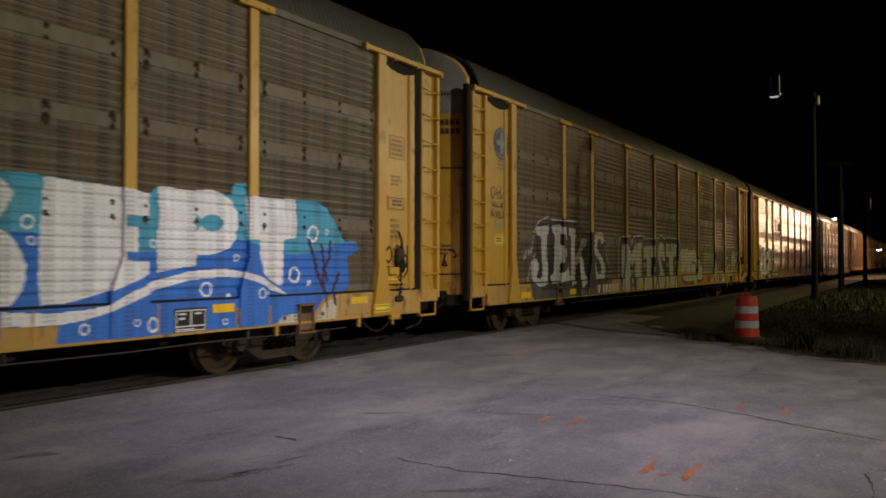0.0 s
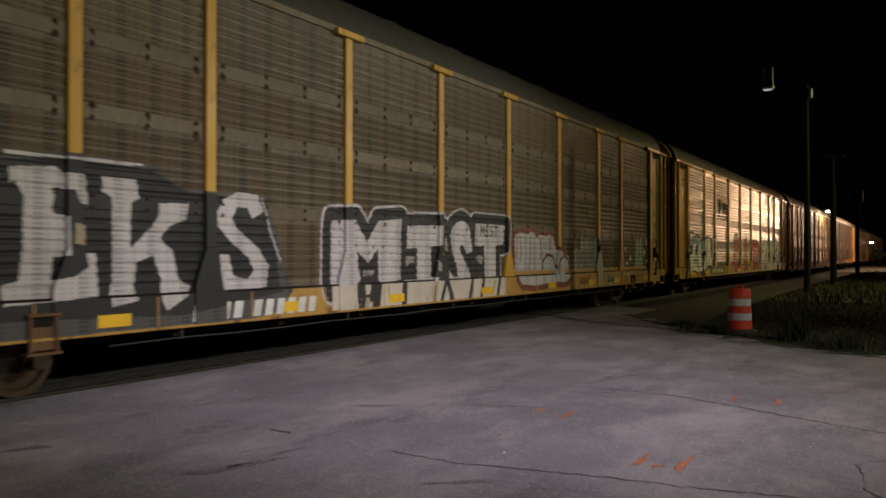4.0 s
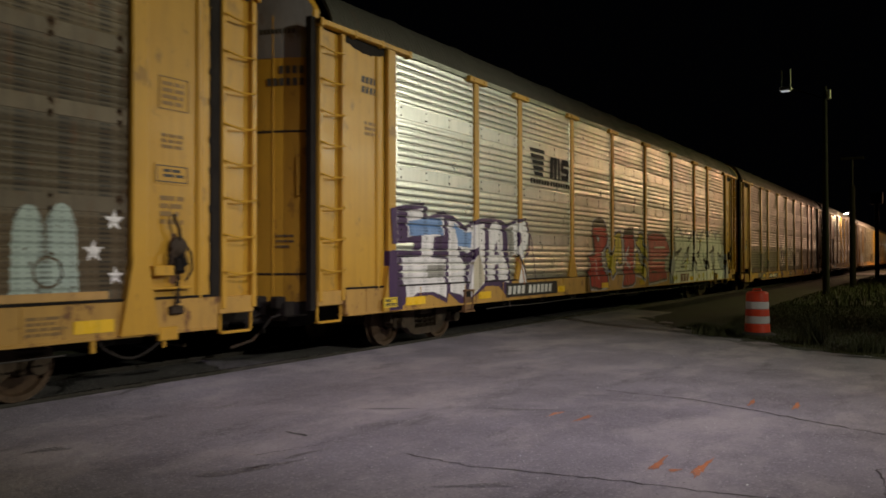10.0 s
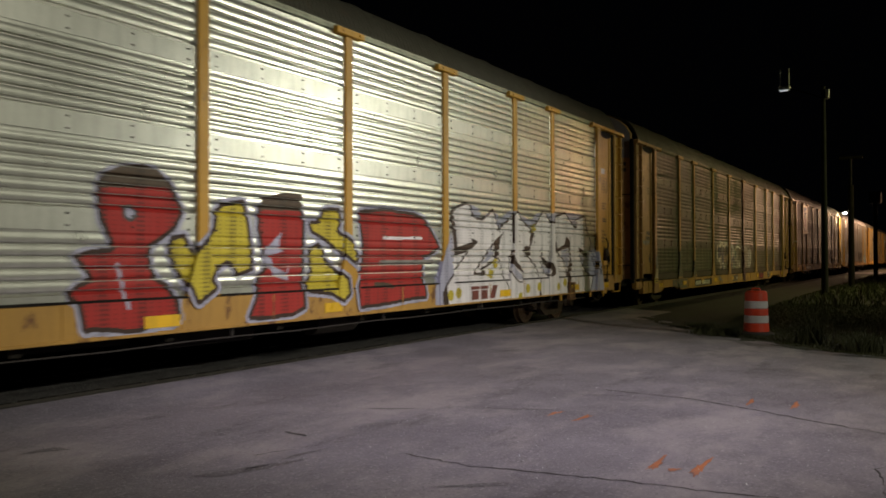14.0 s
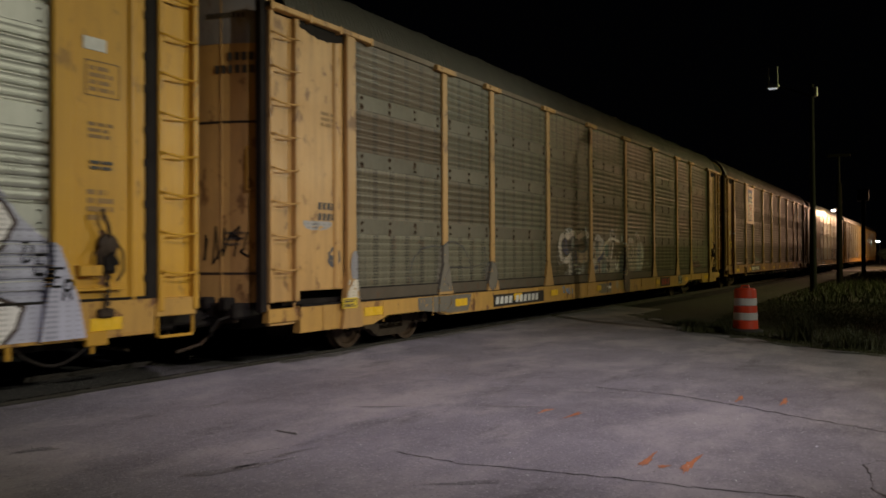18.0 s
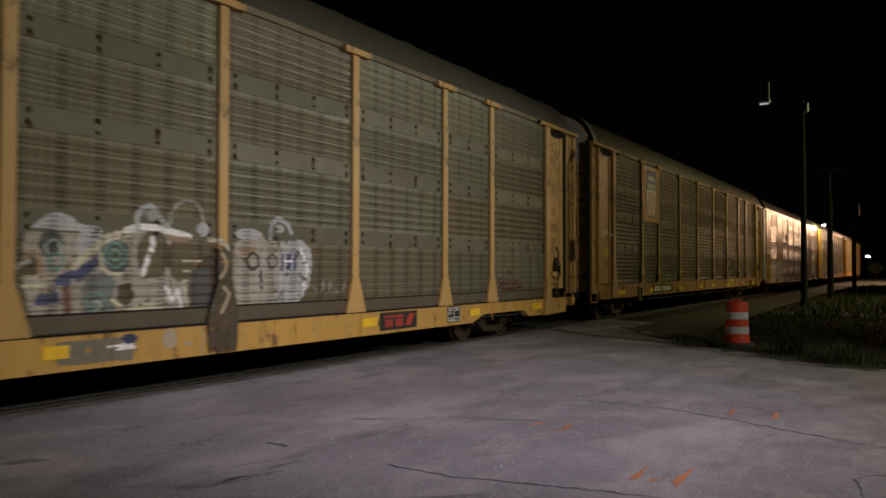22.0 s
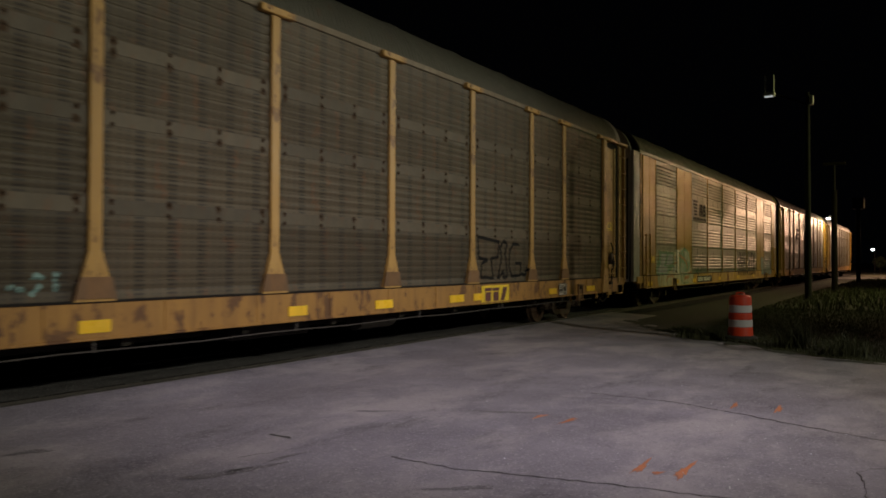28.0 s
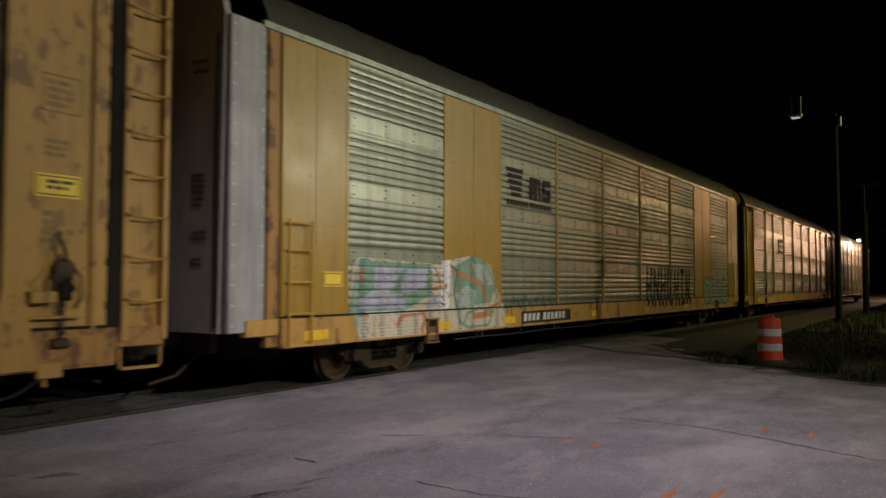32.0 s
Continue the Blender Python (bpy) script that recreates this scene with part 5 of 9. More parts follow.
def door_tag(car, seed, height, z, n):
    """Black scrawl on the bowed end doors."""
    r = random.Random(seed)
    g = Geo()
    for i in range(n):
        x0 = -0.28 - 0.13 * (n - i)
        pts = [(x0 + r.uniform(-0.06, 0.10), z + height * r.random()) for _ in range(5)]
        for (xa, za), (xb, zb) in zip(pts, pts[1:]):
            d = math.hypot(xb - xa, zb - za) + 1e-6
            u, w = -(zb - za) / d * 0.016, (xb - xa) / d * 0.016
            g.add([(xa + u, 0.605 + bow(xa), za + w), (xa - u, 0.605 + bow(xa), za - w), (xb - u, 0.605 + bow(xb), zb - w), (xb + u, 0.605 + bow(xb), zb + w)], [(0, 1, 2, 3)])
    part("graffiti", g.mesh("graffiti", EMBLEM, fix=False), car, "black marker scrawl")


# ---- the eight cars ----
def car_slept():
    car, info, st = base_car(0, "dirty", "yellow auto rack car with blue bubble graffiti on grimy panels")
    end_fittings(car, st, 0)
    cv = Canvas(info, 17.6, 25.7, 0.78, 2.80)
    cv.poly([(19.75, 2.55), (19.97, 2.57), (20.24, 2.55), (21.12, 2.51), (21.53, 2.46), (21.65, 2.56), (22.17, 2.55), (22.8, 2.54), (22.86, 2.69), (23.08, 2.71), (23.08, 2.54), (24.05, 2.56), (24.52, 2.56), (24.72, 2.48), (24.86, 2.34), (24.99, 2.18), (25.16, 1.98), (25.45, 2.0), (25.52, 1.88), (25.42, 1.79), (25.23, 1.76), (25.27, 1.52), (25.29, 1.3), (25.13, 1.2), (24.95, 1.18), (24.66, 1.15), (24.47, 0.97), (24.28, 0.75), (23.6, 0.78), (21.88, 0.78), (20.34, 0.79), (20.38, 1.01), (20.17, 1.0), (19.76, 1.02)], "blue")
    cv.fill((cv.Y < 19.75) & (cv.Z < 2.6) & (cv.Z > 0.92), "blue")
    cv.fill((cv.ink >= 0) & (cv.Z > 1.87 + 0.10 * np.sin(cv.Y * 2.3 - 0.3)), "teal")
    cv.poly([(20.23, 2.55), (20.66, 2.52), (21.12, 2.51), (21.53, 2.46), (21.51, 2.19), (21.39, 2.2), (21.18, 2.19), (21.18, 2.06), (21.38, 2.06), (21.38, 1.77), (21.18, 1.78), (21.17, 1.68), (21.53, 1.67), (21.53, 1.49), (21.32, 1.41), (21.02, 1.31), (20.67, 1.23), (20.35, 1.19), (20.2, 1.21), (20.17, 1.46), (20.18, 1.92), (20.2, 2.32)], "white")
    cv.poly([(19.75, 1.99), (19.87, 1.94), (19.97, 1.8), (20.04, 1.63), (20.03, 1.46), (19.97, 1.32), (19.88, 1.23), (19.76, 1.23)], "white")
    cv.poly([(19.75, 2.5), (19.83, 2.44), (19.91, 2.36), (19.86, 2.27), (19.81, 2.17), (19.75, 2.1)], "white")
    cv.poly([(21.65, 2.56), (22.17, 2.55), (22.45, 2.58), (22.63, 2.55), (22.8, 2.47), (22.9, 2.32), (22.92, 2.14), (22.88, 1.95), (22.77, 1.84), (22.59, 1.78), (22.4, 1.75), (22.24, 1.76), (22.22, 1.62), (21.79, 1.54), (21.65, 1.51), (21.63, 1.96), (21.66, 2.09)], "white")
    cv.oval(22.48, 2.16, 0.19, 0.105, "teal")
    cv.poly([(22.2, 2.27), (22.35, 2.16), (22.2, 2.03), (22.24, 2.15)], "teal")
    cv.poly([(23.06, 2.54), (24.05, 2.56), (24.07, 2.01), (23.8, 1.98), (23.78, 1.38), (23.74, 1.32), (23.52, 1.42), (23.34, 1.51), (23.34, 1.96), (23.09, 1.97)], "white")
    cv.poly([(19.76, 1.17), (20.29, 1.13), (20.68, 1.15), (20.95, 1.18), (21.24, 1.32), (21.63, 1.45), (22.13, 1.55), (22.69, 1.58), (22.99, 1.54), (23.3, 1.47), (23.63, 1.34), (23.86, 1.21), (23.57, 1.27), (23.25, 1.39), (22.99, 1.45), (22.69, 1.47), (22.13, 1.44), (21.63, 1.34), (21.24, 1.2), (20.95, 1.1), (20.68, 1.04), (20.41, 1.01), (20.05, 1.01), (19.76, 1.03)], "white")
    cv.stroke([(20.16, 1.19), (20.54, 1.21), (21.02, 1.32), (21.51, 1.49), (22.05, 1.58), (22.69, 1.61), (23.09, 1.56), (23.49, 1.43)], 0.05, "blue")
    cv.poly([(23.61, 0.79), (23.74, 0.91), (24.1, 0.94), (24.05, 0.77)], "cream")
    cv.poly([(24.47, 0.87), (24.66, 1.07), (24.95, 1.15), (24.94, 0.84), (24.86, 0.76), (24.43, 0.76)], "cream")
    bubbles(cv, [(20.05, 2.07, 0.075), (20.09, 1.88, 0.05), (21.59, 1.88, 0.055), (20.67, 0.94, 0.065), (21.32, 0.97, 0.045), (21.55, 0.93, 0.09), (22.39, 1.32, 0.1), (22.76, 1.22, 0.04), (22.67, 0.9, 0.045), (23.32, 1.24, 0.075), (23.45, 1.25, 0.03), (22.9, 1.72, 0.05), (24.42, 2.08, 0.125), (24.73, 2.12, 0.045), (24.02, 1.48, 0.12), (24.33, 1.36, 0.04)])
    for weed in ([(24.33, 1.98), (24.44, 1.74), (24.52, 1.5), (24.67, 1.26), (24.71, 1.0)], [(24.62, 1.91), (24.67, 1.67), (24.65, 1.4), (24.71, 1.15)], [(24.82, 1.97), (24.8, 1.74), (24.69, 1.57), (24.75, 1.39)], [(25.02, 1.48), (24.93, 1.32), (24.86, 1.18), (24.89, 1.04)]):
        cv.stroke(weed, 0.062, "purple")
    cv.disc(23.78, 0.88, 0.035, "purple")
    cv.disc(24.6, 0.9, 0.035, "purple")
    cv.emit(car)
    cv = Canvas(info, 26.18, 27.1, 1.4, 2.1)
    for tag in ([(26.36, 1.93), (26.25, 1.85), (26.25, 1.70), (26.36, 1.66), (26.44, 1.76), (26.40, 1.90), (26.34, 1.93)], [(26.62, 1.94), (26.50, 1.88), (26.62, 1.76), (26.52, 1.64)], [(26.70, 1.62), (26.68, 1.94), (26.80, 1.86), (26.70, 1.78), (26.82, 1.64)], [(26.90, 1.94), (26.88, 1.66), (27.02, 1.74), (26.98, 1.90), (26.88, 1.94)], [(26.22, 1.60), (26.5, 1.56), (26.85, 1.60)]):
        cv.stroke(tag, 0.034, "jet")
    cv.emit(car)
    data_board(car, 21.86, 0.80)
    plate(car, "notice_board", YELLOW_OLD, 22.86, 23.5, 0.83, 1.06, 0.047, "worn yellow notice board", INK)
    plate(car, "reflective_strip", REFLECT, 22.45, 22.82, 1.02, 1.13, 0.055, "yellow reflective strip")
    plate(car, "reflective_strip", REFLECT, 25.26, 25.70, 1.01, 1.12, 0.050, "yellow reflective strip")
    plate(car, "sill_plate", YELLOW_OLD, 25.02, 25.74, 0.84, 1.17, 0.045, "worn unpainted stretch of the sill")
    plate(car, "notice_label", SIGN_YELLOW, 25.80, 26.24, 0.85, 0.98, 0.105, "small yellow notice", INK)
    plate(car, "yellow_patch", REFLECT, 26.25, 26.60, 1.36, 1.55, 0.016, "yellow reflective patch")
    return car


def car_jeks():
    car, info, st = base_car(1, "dirty", "yellow auto rack car with black and white block graffiti")
    end_fittings(car, st, 1)
    logo_circle(car)
    door_tag(car, 32, 0.34, 1.58, 7)
    cv = Canvas(info, 2.5, 9.2, 0.74, 2.95, 0.12)
    cv.poly([(3.45, 2.62), (4.96, 2.75), (6.06, 2.71), (6.56, 2.47), (7.91, 2.46), (8.19, 1.98), (8.47, 1.15), (8.19, 0.88), (6.5, 0.65), (4.34, 0.71), (3.24, 0.71), (3.03, 1.26), (3.11, 1.69), (3.37, 1.91), (3.3, 2.35)], "shade")
    cv.poly([(3.45, 2.55), (4.96, 2.68), (6.06, 2.66), (6.56, 2.45), (7.77, 2.41), (8.12, 1.91), (8.26, 1.15), (6.5, 0.93), (4.34, 1.0), (3.64, 1.02), (3.37, 1.25), (3.41, 1.91), (3.37, 2.35)], "black")
    cv.poly([(3.43, 2.48), (4.14, 2.55), (4.16, 2.37), (4.01, 2.29), (4.03, 2.03), (4.07, 1.69), (4.1, 1.42), (4.05, 1.18), (3.8, 1.11), (3.52, 1.1), (3.3, 1.18), (3.17, 1.34), (3.16, 1.56), (3.22, 1.69), (3.37, 1.75), (3.52, 1.7), (3.58, 1.59), (3.55, 1.46), (3.45, 1.37), (3.52, 1.29), (3.68, 1.28), (3.76, 1.36), (3.78, 1.56), (3.72, 1.82), (3.69, 2.22), (3.62, 2.28), (3.44, 2.29)], "chalky")
    cv.poly([(4.33, 2.55), (4.83, 2.59), (4.9, 2.54), (5.18, 2.54), (5.2, 2.21), (5.08, 2.22), (5.03, 2.36), (4.83, 2.37), (4.8, 2.24), (4.8, 2.1), (4.96, 2.08), (4.98, 1.66), (4.8, 1.64), (4.78, 1.4), (5.03, 1.44), (5.18, 1.54), (5.15, 1.68), (5.31, 1.68), (5.34, 1.22), (4.98, 1.19), (4.26, 1.15), (4.25, 1.36), (4.43, 1.4), (4.48, 1.76), (4.48, 2.25), (4.4, 2.4), (4.33, 2.39)], "chalky")
    cv.poly([(5.39, 2.54), (5.83, 2.54), (5.87, 2.32), (5.76, 2.26), (5.76, 1.74), (6.07, 2.02), (6.15, 2.14), (6.15, 2.28), (6.59, 2.3), (6.56, 2.1), (6.31, 2.01), (6.17, 1.86), (6.37, 1.7), (6.44, 1.37), (6.63, 1.28), (6.56, 1.16), (6.25, 1.0), (6.17, 1.13), (6.19, 1.37), (6.07, 1.66), (5.84, 1.58), (5.8, 1.3), (5.84, 1.14), (5.5, 1.08), (5.47, 1.2), (5.52, 1.39), (5.52, 1.93), (5.5, 2.31), (5.39, 2.37)], "chalky")
    cv.poly([(7.43, 2.5), (7.8, 2.48), (7.9, 2.26), (7.68, 2.15), (7.6, 2.29), (7.4, 2.29), (7.32, 2.14), (7.43, 2.0), (7.8, 1.77), (8.01, 1.53), (7.97, 1.23), (7.6, 1.18), (7.14, 1.21), (7.08, 1.44), (7.06, 1.67), (7.27, 1.67), (7.35, 1.39), (7.6, 1.34), (7.73, 1.45), (7.63, 1.63), (7.27, 1.86), (7.08, 2.04), (7.06, 2.23), (7.19, 2.39)], "chalky")
    cv.poly([(4.83, 2.27), (4.96, 2.25), (4.96, 2.09), (4.82, 2.1)], "black")
    cv.poly([(3.95, 2.0), (4.03, 1.97), (4.07, 1.73), (3.98, 1.71)], "bone")
    cv.poly([(5.03, 2.01), (5.18, 1.98), (5.18, 1.77), (5.02, 1.78)], "bone")
    cv.stroke([(3.3, 2.33), (3.54, 2.6), (4.14, 2.76)], 0.035, "chalky")
    cv.stroke([(4.29, 2.69), (5.91, 2.71)], 0.035, "chalky")
    cv.stroke([(3.37, 1.86), (3.11, 1.58), (2.98, 1.24)], 0.03, "chalky")
    cv.stroke([(3.26, 2.29), (3.19, 1.91)], 0.03, "chalky")
    cv.stroke([(7.88, 2.44), (8.05, 1.98), (8.26, 1.57)], 0.03, "chalky")
    scribble(cv, 8, 2.72, 1.65, 0.5, 0.42, 4, 0.035, "lilac")
    cv.emit(car)
    cv = Canvas(info, 8.5, 26.0, 0.74, 2.60, 0.06)
    m_shape = [(10.07, 2.23), (10.18, 2.07), (10.38, 1.88), (10.67, 2.23), (11.36, 2.29), (11.35, 1.99), (11.35, 1.24), (10.69, 1.16), (10.67, 1.78), (10.41, 1.53), (10.12, 1.72), (10.12, 1.16), (9.42, 1.14), (9.44, 2.19)]
    i_shape = [(11.55, 2.18), (12.71, 2.22), (12.69, 1.85), (12.34, 1.82), (12.34, 1.25), (12.53, 1.26), (12.51, 1.16), (11.46, 1.12), (11.46, 1.22), (11.87, 1.23), (11.87, 1.79), (11.55, 1.78)]
    s_shape = [(13.05, 2.04), (13.1, 2.19), (13.27, 2.29), (13.49, 2.34), (13.66, 2.3), (13.8, 2.18), (13.87, 1.98), (13.93, 1.75), (13.68, 1.68), (13.56, 1.85), (13.44, 1.86), (13.43, 1.74), (13.66, 1.5), (13.84, 1.27), (13.78, 1.17), (12.87, 1.16), (13.0, 1.37), (13.17, 1.25), (13.34, 1.23), (13.31, 1.42), (13.12, 1.73)]
    t_shape = [(14.04, 2.3), (15.35, 2.3), (15.31, 1.89), (14.95, 1.87), (14.95, 1.19), (14.46, 1.17), (14.43, 1.86), (14.04, 1.84)]
    for width, colour in ((0.50, "chalky"), (0.41, "black")):
        for shape in (m_shape, i_shape, s_shape, t_shape):
            cv.stroke(shape + shape[:1], width, colour)
    cv.poly([(10.12, 1.72), (10.41, 1.53), (10.67, 1.78), (10.69, 1.16), (10.12, 1.16)], "black")
    cv.poly([(12.71, 2.22), (13.1, 2.19), (13.12, 1.73), (13.0, 1.37), (12.87, 1.19), (12.53, 1.26), (12.34, 1.25), (12.34, 1.82), (12.69, 1.85)], "black")
    cv.poly([(11.36, 2.29), (11.55, 2.18), (11.55, 1.78), (11.87, 1.79), (11.87, 1.23), (11.46, 1.22), (11.35, 1.24)], "black")
    cv.poly([(13.93, 1.75), (14.43, 1.83), (14.46, 1.23), (13.84, 1.21), (13.66, 1.5), (13.68, 1.68)], "black")
    for shape in (m_shape, i_shape, s_shape, t_shape):
        cv.poly(shape, "chalky")
    cv.poly([(10.26, 1.41), (10.56, 1.41), (10.53, 1.33), (10.42, 1.29), (10.26, 1.32)], "ghost")
    cv.poly([(11.49, 1.65), (11.79, 1.65), (11.77, 1.51), (11.64, 1.54), (11.51, 1.45)], "ghost")
    cv.poly([(12.84, 2.0), (12.93, 1.96), (12.95, 1.73), (12.85, 1.76)], "ghost")
    cv.poly([(12.5, 1.57), (12.65, 1.51), (12.63, 1.35), (12.51, 1.38)], "ghost")
    cv.poly([(14.04, 1.62), (14.22, 1.67), (14.39, 1.61), (14.27, 1.44), (14.19, 1.51)], "ghost")
    cv.fill((cv.Z < 1.19) & (cv.Y > 9.42) & (cv.Y < 15.3), "lime_wash")
    cv.stroke([(10.14, 1.14), (10.19, 0.78)], 0.26, "black")
    cv.stroke([(10.63, 1.16), (10.56, 0.8)], 0.22, "black")
    cv.stroke([(10.42, 1.27), (10.5, 1.15), (10.44, 0.97), (10.26, 0.94)], 0.14, "black")
    cv.stroke([(11.42, 1.12), (11.39, 0.75)], 0.16, "black")
    cv.stroke([(12.79, 1.17), (12.62, 0.79)], 0.1, "black")
    cv.stroke([(12.87, 1.17), (13.05, 0.81)], 0.17, "black")
    cv.stroke([(13.86, 1.15), (13.75, 0.84)], 0.11, "black")
    cv.stroke([(14.33, 1.15), (14.24, 0.84)], 0.12, "black")
    cv.stroke([(15.07, 1.17), (14.97, 0.85)], 0.11, "black")
    cv.stroke([(10.92, 1.12), (10.94, 0.97)], 0.05, "bone")
    cv.stroke([(12.46, 1.14), (12.4, 0.82)], 0.09, "bone")
    cv.stroke([(14.86, 1.12), (14.73, 0.88)], 0.07, "bone")
    cv.stroke([(10.33, 0.92), (10.31, 0.78)], 0.12, "bone")
    word(cv, "MIST", 14.27, 2.06, 0.15, 0.20, 0.05, 0.035, "black")
    cv.poly([(15.76, 2.07), (16.47, 2.18), (18.02, 2.18), (18.09, 1.28), (15.93, 1.15)], "ghost")
    outline = [(15.85, 1.39), (15.82, 2.04), (15.88, 2.17), (16.16, 2.22), (16.48, 2.19), (16.67, 2.25), (16.94, 2.22), (17.05, 2.11), (17.25, 2.19), (17.61, 2.16), (17.82, 2.22), (18.08, 2.11), (18.19, 1.86), (18.49, 1.79), (19.06, 1.67), (19.24, 1.38), (19.05, 1.01)]
    cv.poly(outline + [(18.49, 0.93), (16.48, 0.93), (15.99, 0.99)], "chalky")
    cv.stroke(outline, 0.09, "rose")
    cv.stroke([(16.16, 2.06), (16.2, 1.78), (16.16, 1.52)], 0.05, "rose")
    cv.stroke([(16.67, 2.12), (16.7, 1.72), (16.63, 1.33)], 0.05, "rose")
    cv.stroke([(17.24, 2.05), (17.3, 1.72), (17.26, 1.57)], 0.05, "rose")
    cv.stroke([(17.82, 2.04), (17.86, 1.8)], 0.05, "rose")
    cv.stroke([(17.35, 1.2), (17.38, 1.5), (17.66, 1.68), (18.01, 1.63), (18.17, 1.33)], 0.07, "wine")
    cv.stroke([(18.24, 1.21), (18.28, 1.52), (18.63, 1.67), (18.98, 1.56), (19.14, 1.26)], 0.07, "wine")
    cv.stroke([(15.93, 1.13), (16.16, 0.94), (16.92, 0.89), (17.61, 0.92)], 0.13, "rose")
    cv.stroke([(18.14, 0.95), (18.73, 0.92), (19.11, 1.05)], 0.13, "rose")
    cv.stroke([(15.99, 2.04), (16.02, 1.39)], 0.05, "lilac")
    cv.stroke([(16.39, 2.06), (16.43, 1.37)], 0.05, "lilac")
    cv.stroke([(16.92, 2.07), (16.96, 1.36)], 0.05, "lilac")
    cv.stroke([(17.55, 2.02), (17.58, 1.72)], 0.05, "lilac")
    for i in range(5):
        a = 19.55 + 0.36 * i
        cv.oval(a, 1.92, 0.17, 0.24, "moss")
        cv.oval(a, 1.80, 0.15, 0.33, "ghost")
        cv.poly([(a - 0.15, 1.22), (a - 0.15, 1.8), (a + 0.15, 1.8), (a + 0.15, 1.22)], "ghost")
        cv.stroke([(a, 1.45), (a + 0.03, 1.75)], 0.06, None)
    cv.poly([(21.0, 0.8), (21.02, 1.9), (21.35, 2.0), (21.5, 1.6), (21.48, 0.8)], "bone")
    cv.fade(0.13, 5, 0.035)
    cv.emit(car)
    cv = Canvas(info, 20.9, 26.0, 0.76, 2.3, 0.06)
    cv.oval(21.1, 1.7, 0.2, 0.45, "aqua")
    word(cv, "NPLS", 21.72, 2.04, 0.15, 0.27, 0.07, 0.036, "grey")
    word(cv, "OR", 22.12, 1.74, 0.17, 0.22, 0.08, 0.036, "grey")
    cv.disc(22.15, 1.47, 0.20, "grey", 0.036)
    cv.stroke([(22.05, 1.45), (22.25, 1.52), (22.4, 1.32)], 0.036, "grey")
    cv.oval(24.74, 1.85, 0.17, 0.36, "pale")
    cv.oval(25.09, 1.88, 0.18, 0.36, "pale")
    cv.poly([(24.55, 1.26), (24.57, 1.9), (25.27, 1.9), (25.30, 1.26)], "pale")
    cv.stroke([(24.92, 1.62), (24.92, 2.12)], 0.03, None)
    cv.disc(24.95, 1.52, 0.17, None, 0.03)
    for y, z, r in ((23.56, 1.84, 0.12), (23.74, 1.42, 0.11), (24.05, 1.57, 0.12), (25.47, 1.74, 0.12), (25.72, 2.08, 0.11), (25.74, 1.47, 0.10)):
        star(cv, y, z, r * 1.1, "white")
    cv.fade(0.12, 6)
    cv.emit(car)
    cv = Canvas(info, 1.15, 2.12, 1.2, 3.6)
    for tag in ([(1.36, 3.06), (1.30, 3.18), (1.44, 3.24), (1.50, 3.10), (1.38, 2.98), (1.32, 3.06)], [(1.54, 3.22), (1.62, 3.00), (1.58, 3.12), (1.70, 3.14)], [(1.74, 3.24), (1.72, 3.00), (1.84, 3.06)], [(1.90, 3.22), (1.96, 3.04), (2.04, 3.20), (1.88, 3.12)],
                [(1.34, 2.92), (1.42, 2.82), (1.46, 2.92), (1.52, 2.82)], [(1.58, 2.92), (1.56, 2.82), (1.68, 2.84)], [(1.74, 2.92), (1.84, 2.82), (1.74, 2.84), (1.90, 2.93)], [(1.96, 2.92), (2.02, 2.82)],
                [(1.30, 2.60), (1.36, 2.76), (1.46, 2.62), (1.32, 2.67)], [(1.52, 2.76), (1.56, 2.60), (1.64, 2.74), (1.68, 2.58)], [(1.74, 2.74), (1.72, 2.60), (1.86, 2.62), (1.84, 2.74)], [(1.92, 2.76), (1.94, 2.58), (2.06, 2.70)]):
        cv.stroke(tag, 0.034, "brown")
    scribble(cv, 15, 1.40, 2.36, 0.66, 0.20, 4, 0.04, "aqua")
    cv.fade(0.10, 7)
    cv.emit(car)
    edges = [PANEL_A, *POSTS, PANEL_B]
    for a, b in zip(edges, edges[1:]):
        if a > 15 or 8 < a < 9:
            part("panel_foot", Geo().box(0.0, 0.022, a + 0.3, b - 0.3, 1.215, 1.305, 0.004).mesh("panel_foot", YELLOW_OLD), car, "yellow ledge below the panel")
    characters(car, 10, 0.15, 0.22, 0.075, (4,), (0.05, 6.75, 0.84))
    strips(car, 1.2, [(2.65, 0.5), (5.35, 0.5), (8.4, 0.3), (11.0, 0.45), (14.3, 0.5), (17.7, 0.45), (20.4, 0.5), (22.47, 0.42), (25.27, 0.48)])
    data_board(car, 21.97, 0.80)
    plate(car, "notice_label", CHALK, 23.66, 23.84, 1.06, 1.12, 0.047, "small grey notice")
    lines(car, FADED, 24.75, 25.2, 0.86, 1.08, 4, 0.046, 71)
    lines(car, FADED, 23.4, 23.75, 0.82, 1.02, 4, 0.046, 72)
    lines(car, FADED, 23.02, 23.38, 1.35, 1.60, 4, 0.062, 73)
    mark_shapes(car, 19.75, 0.9, 0.6, 0.17, "rose")
    return car


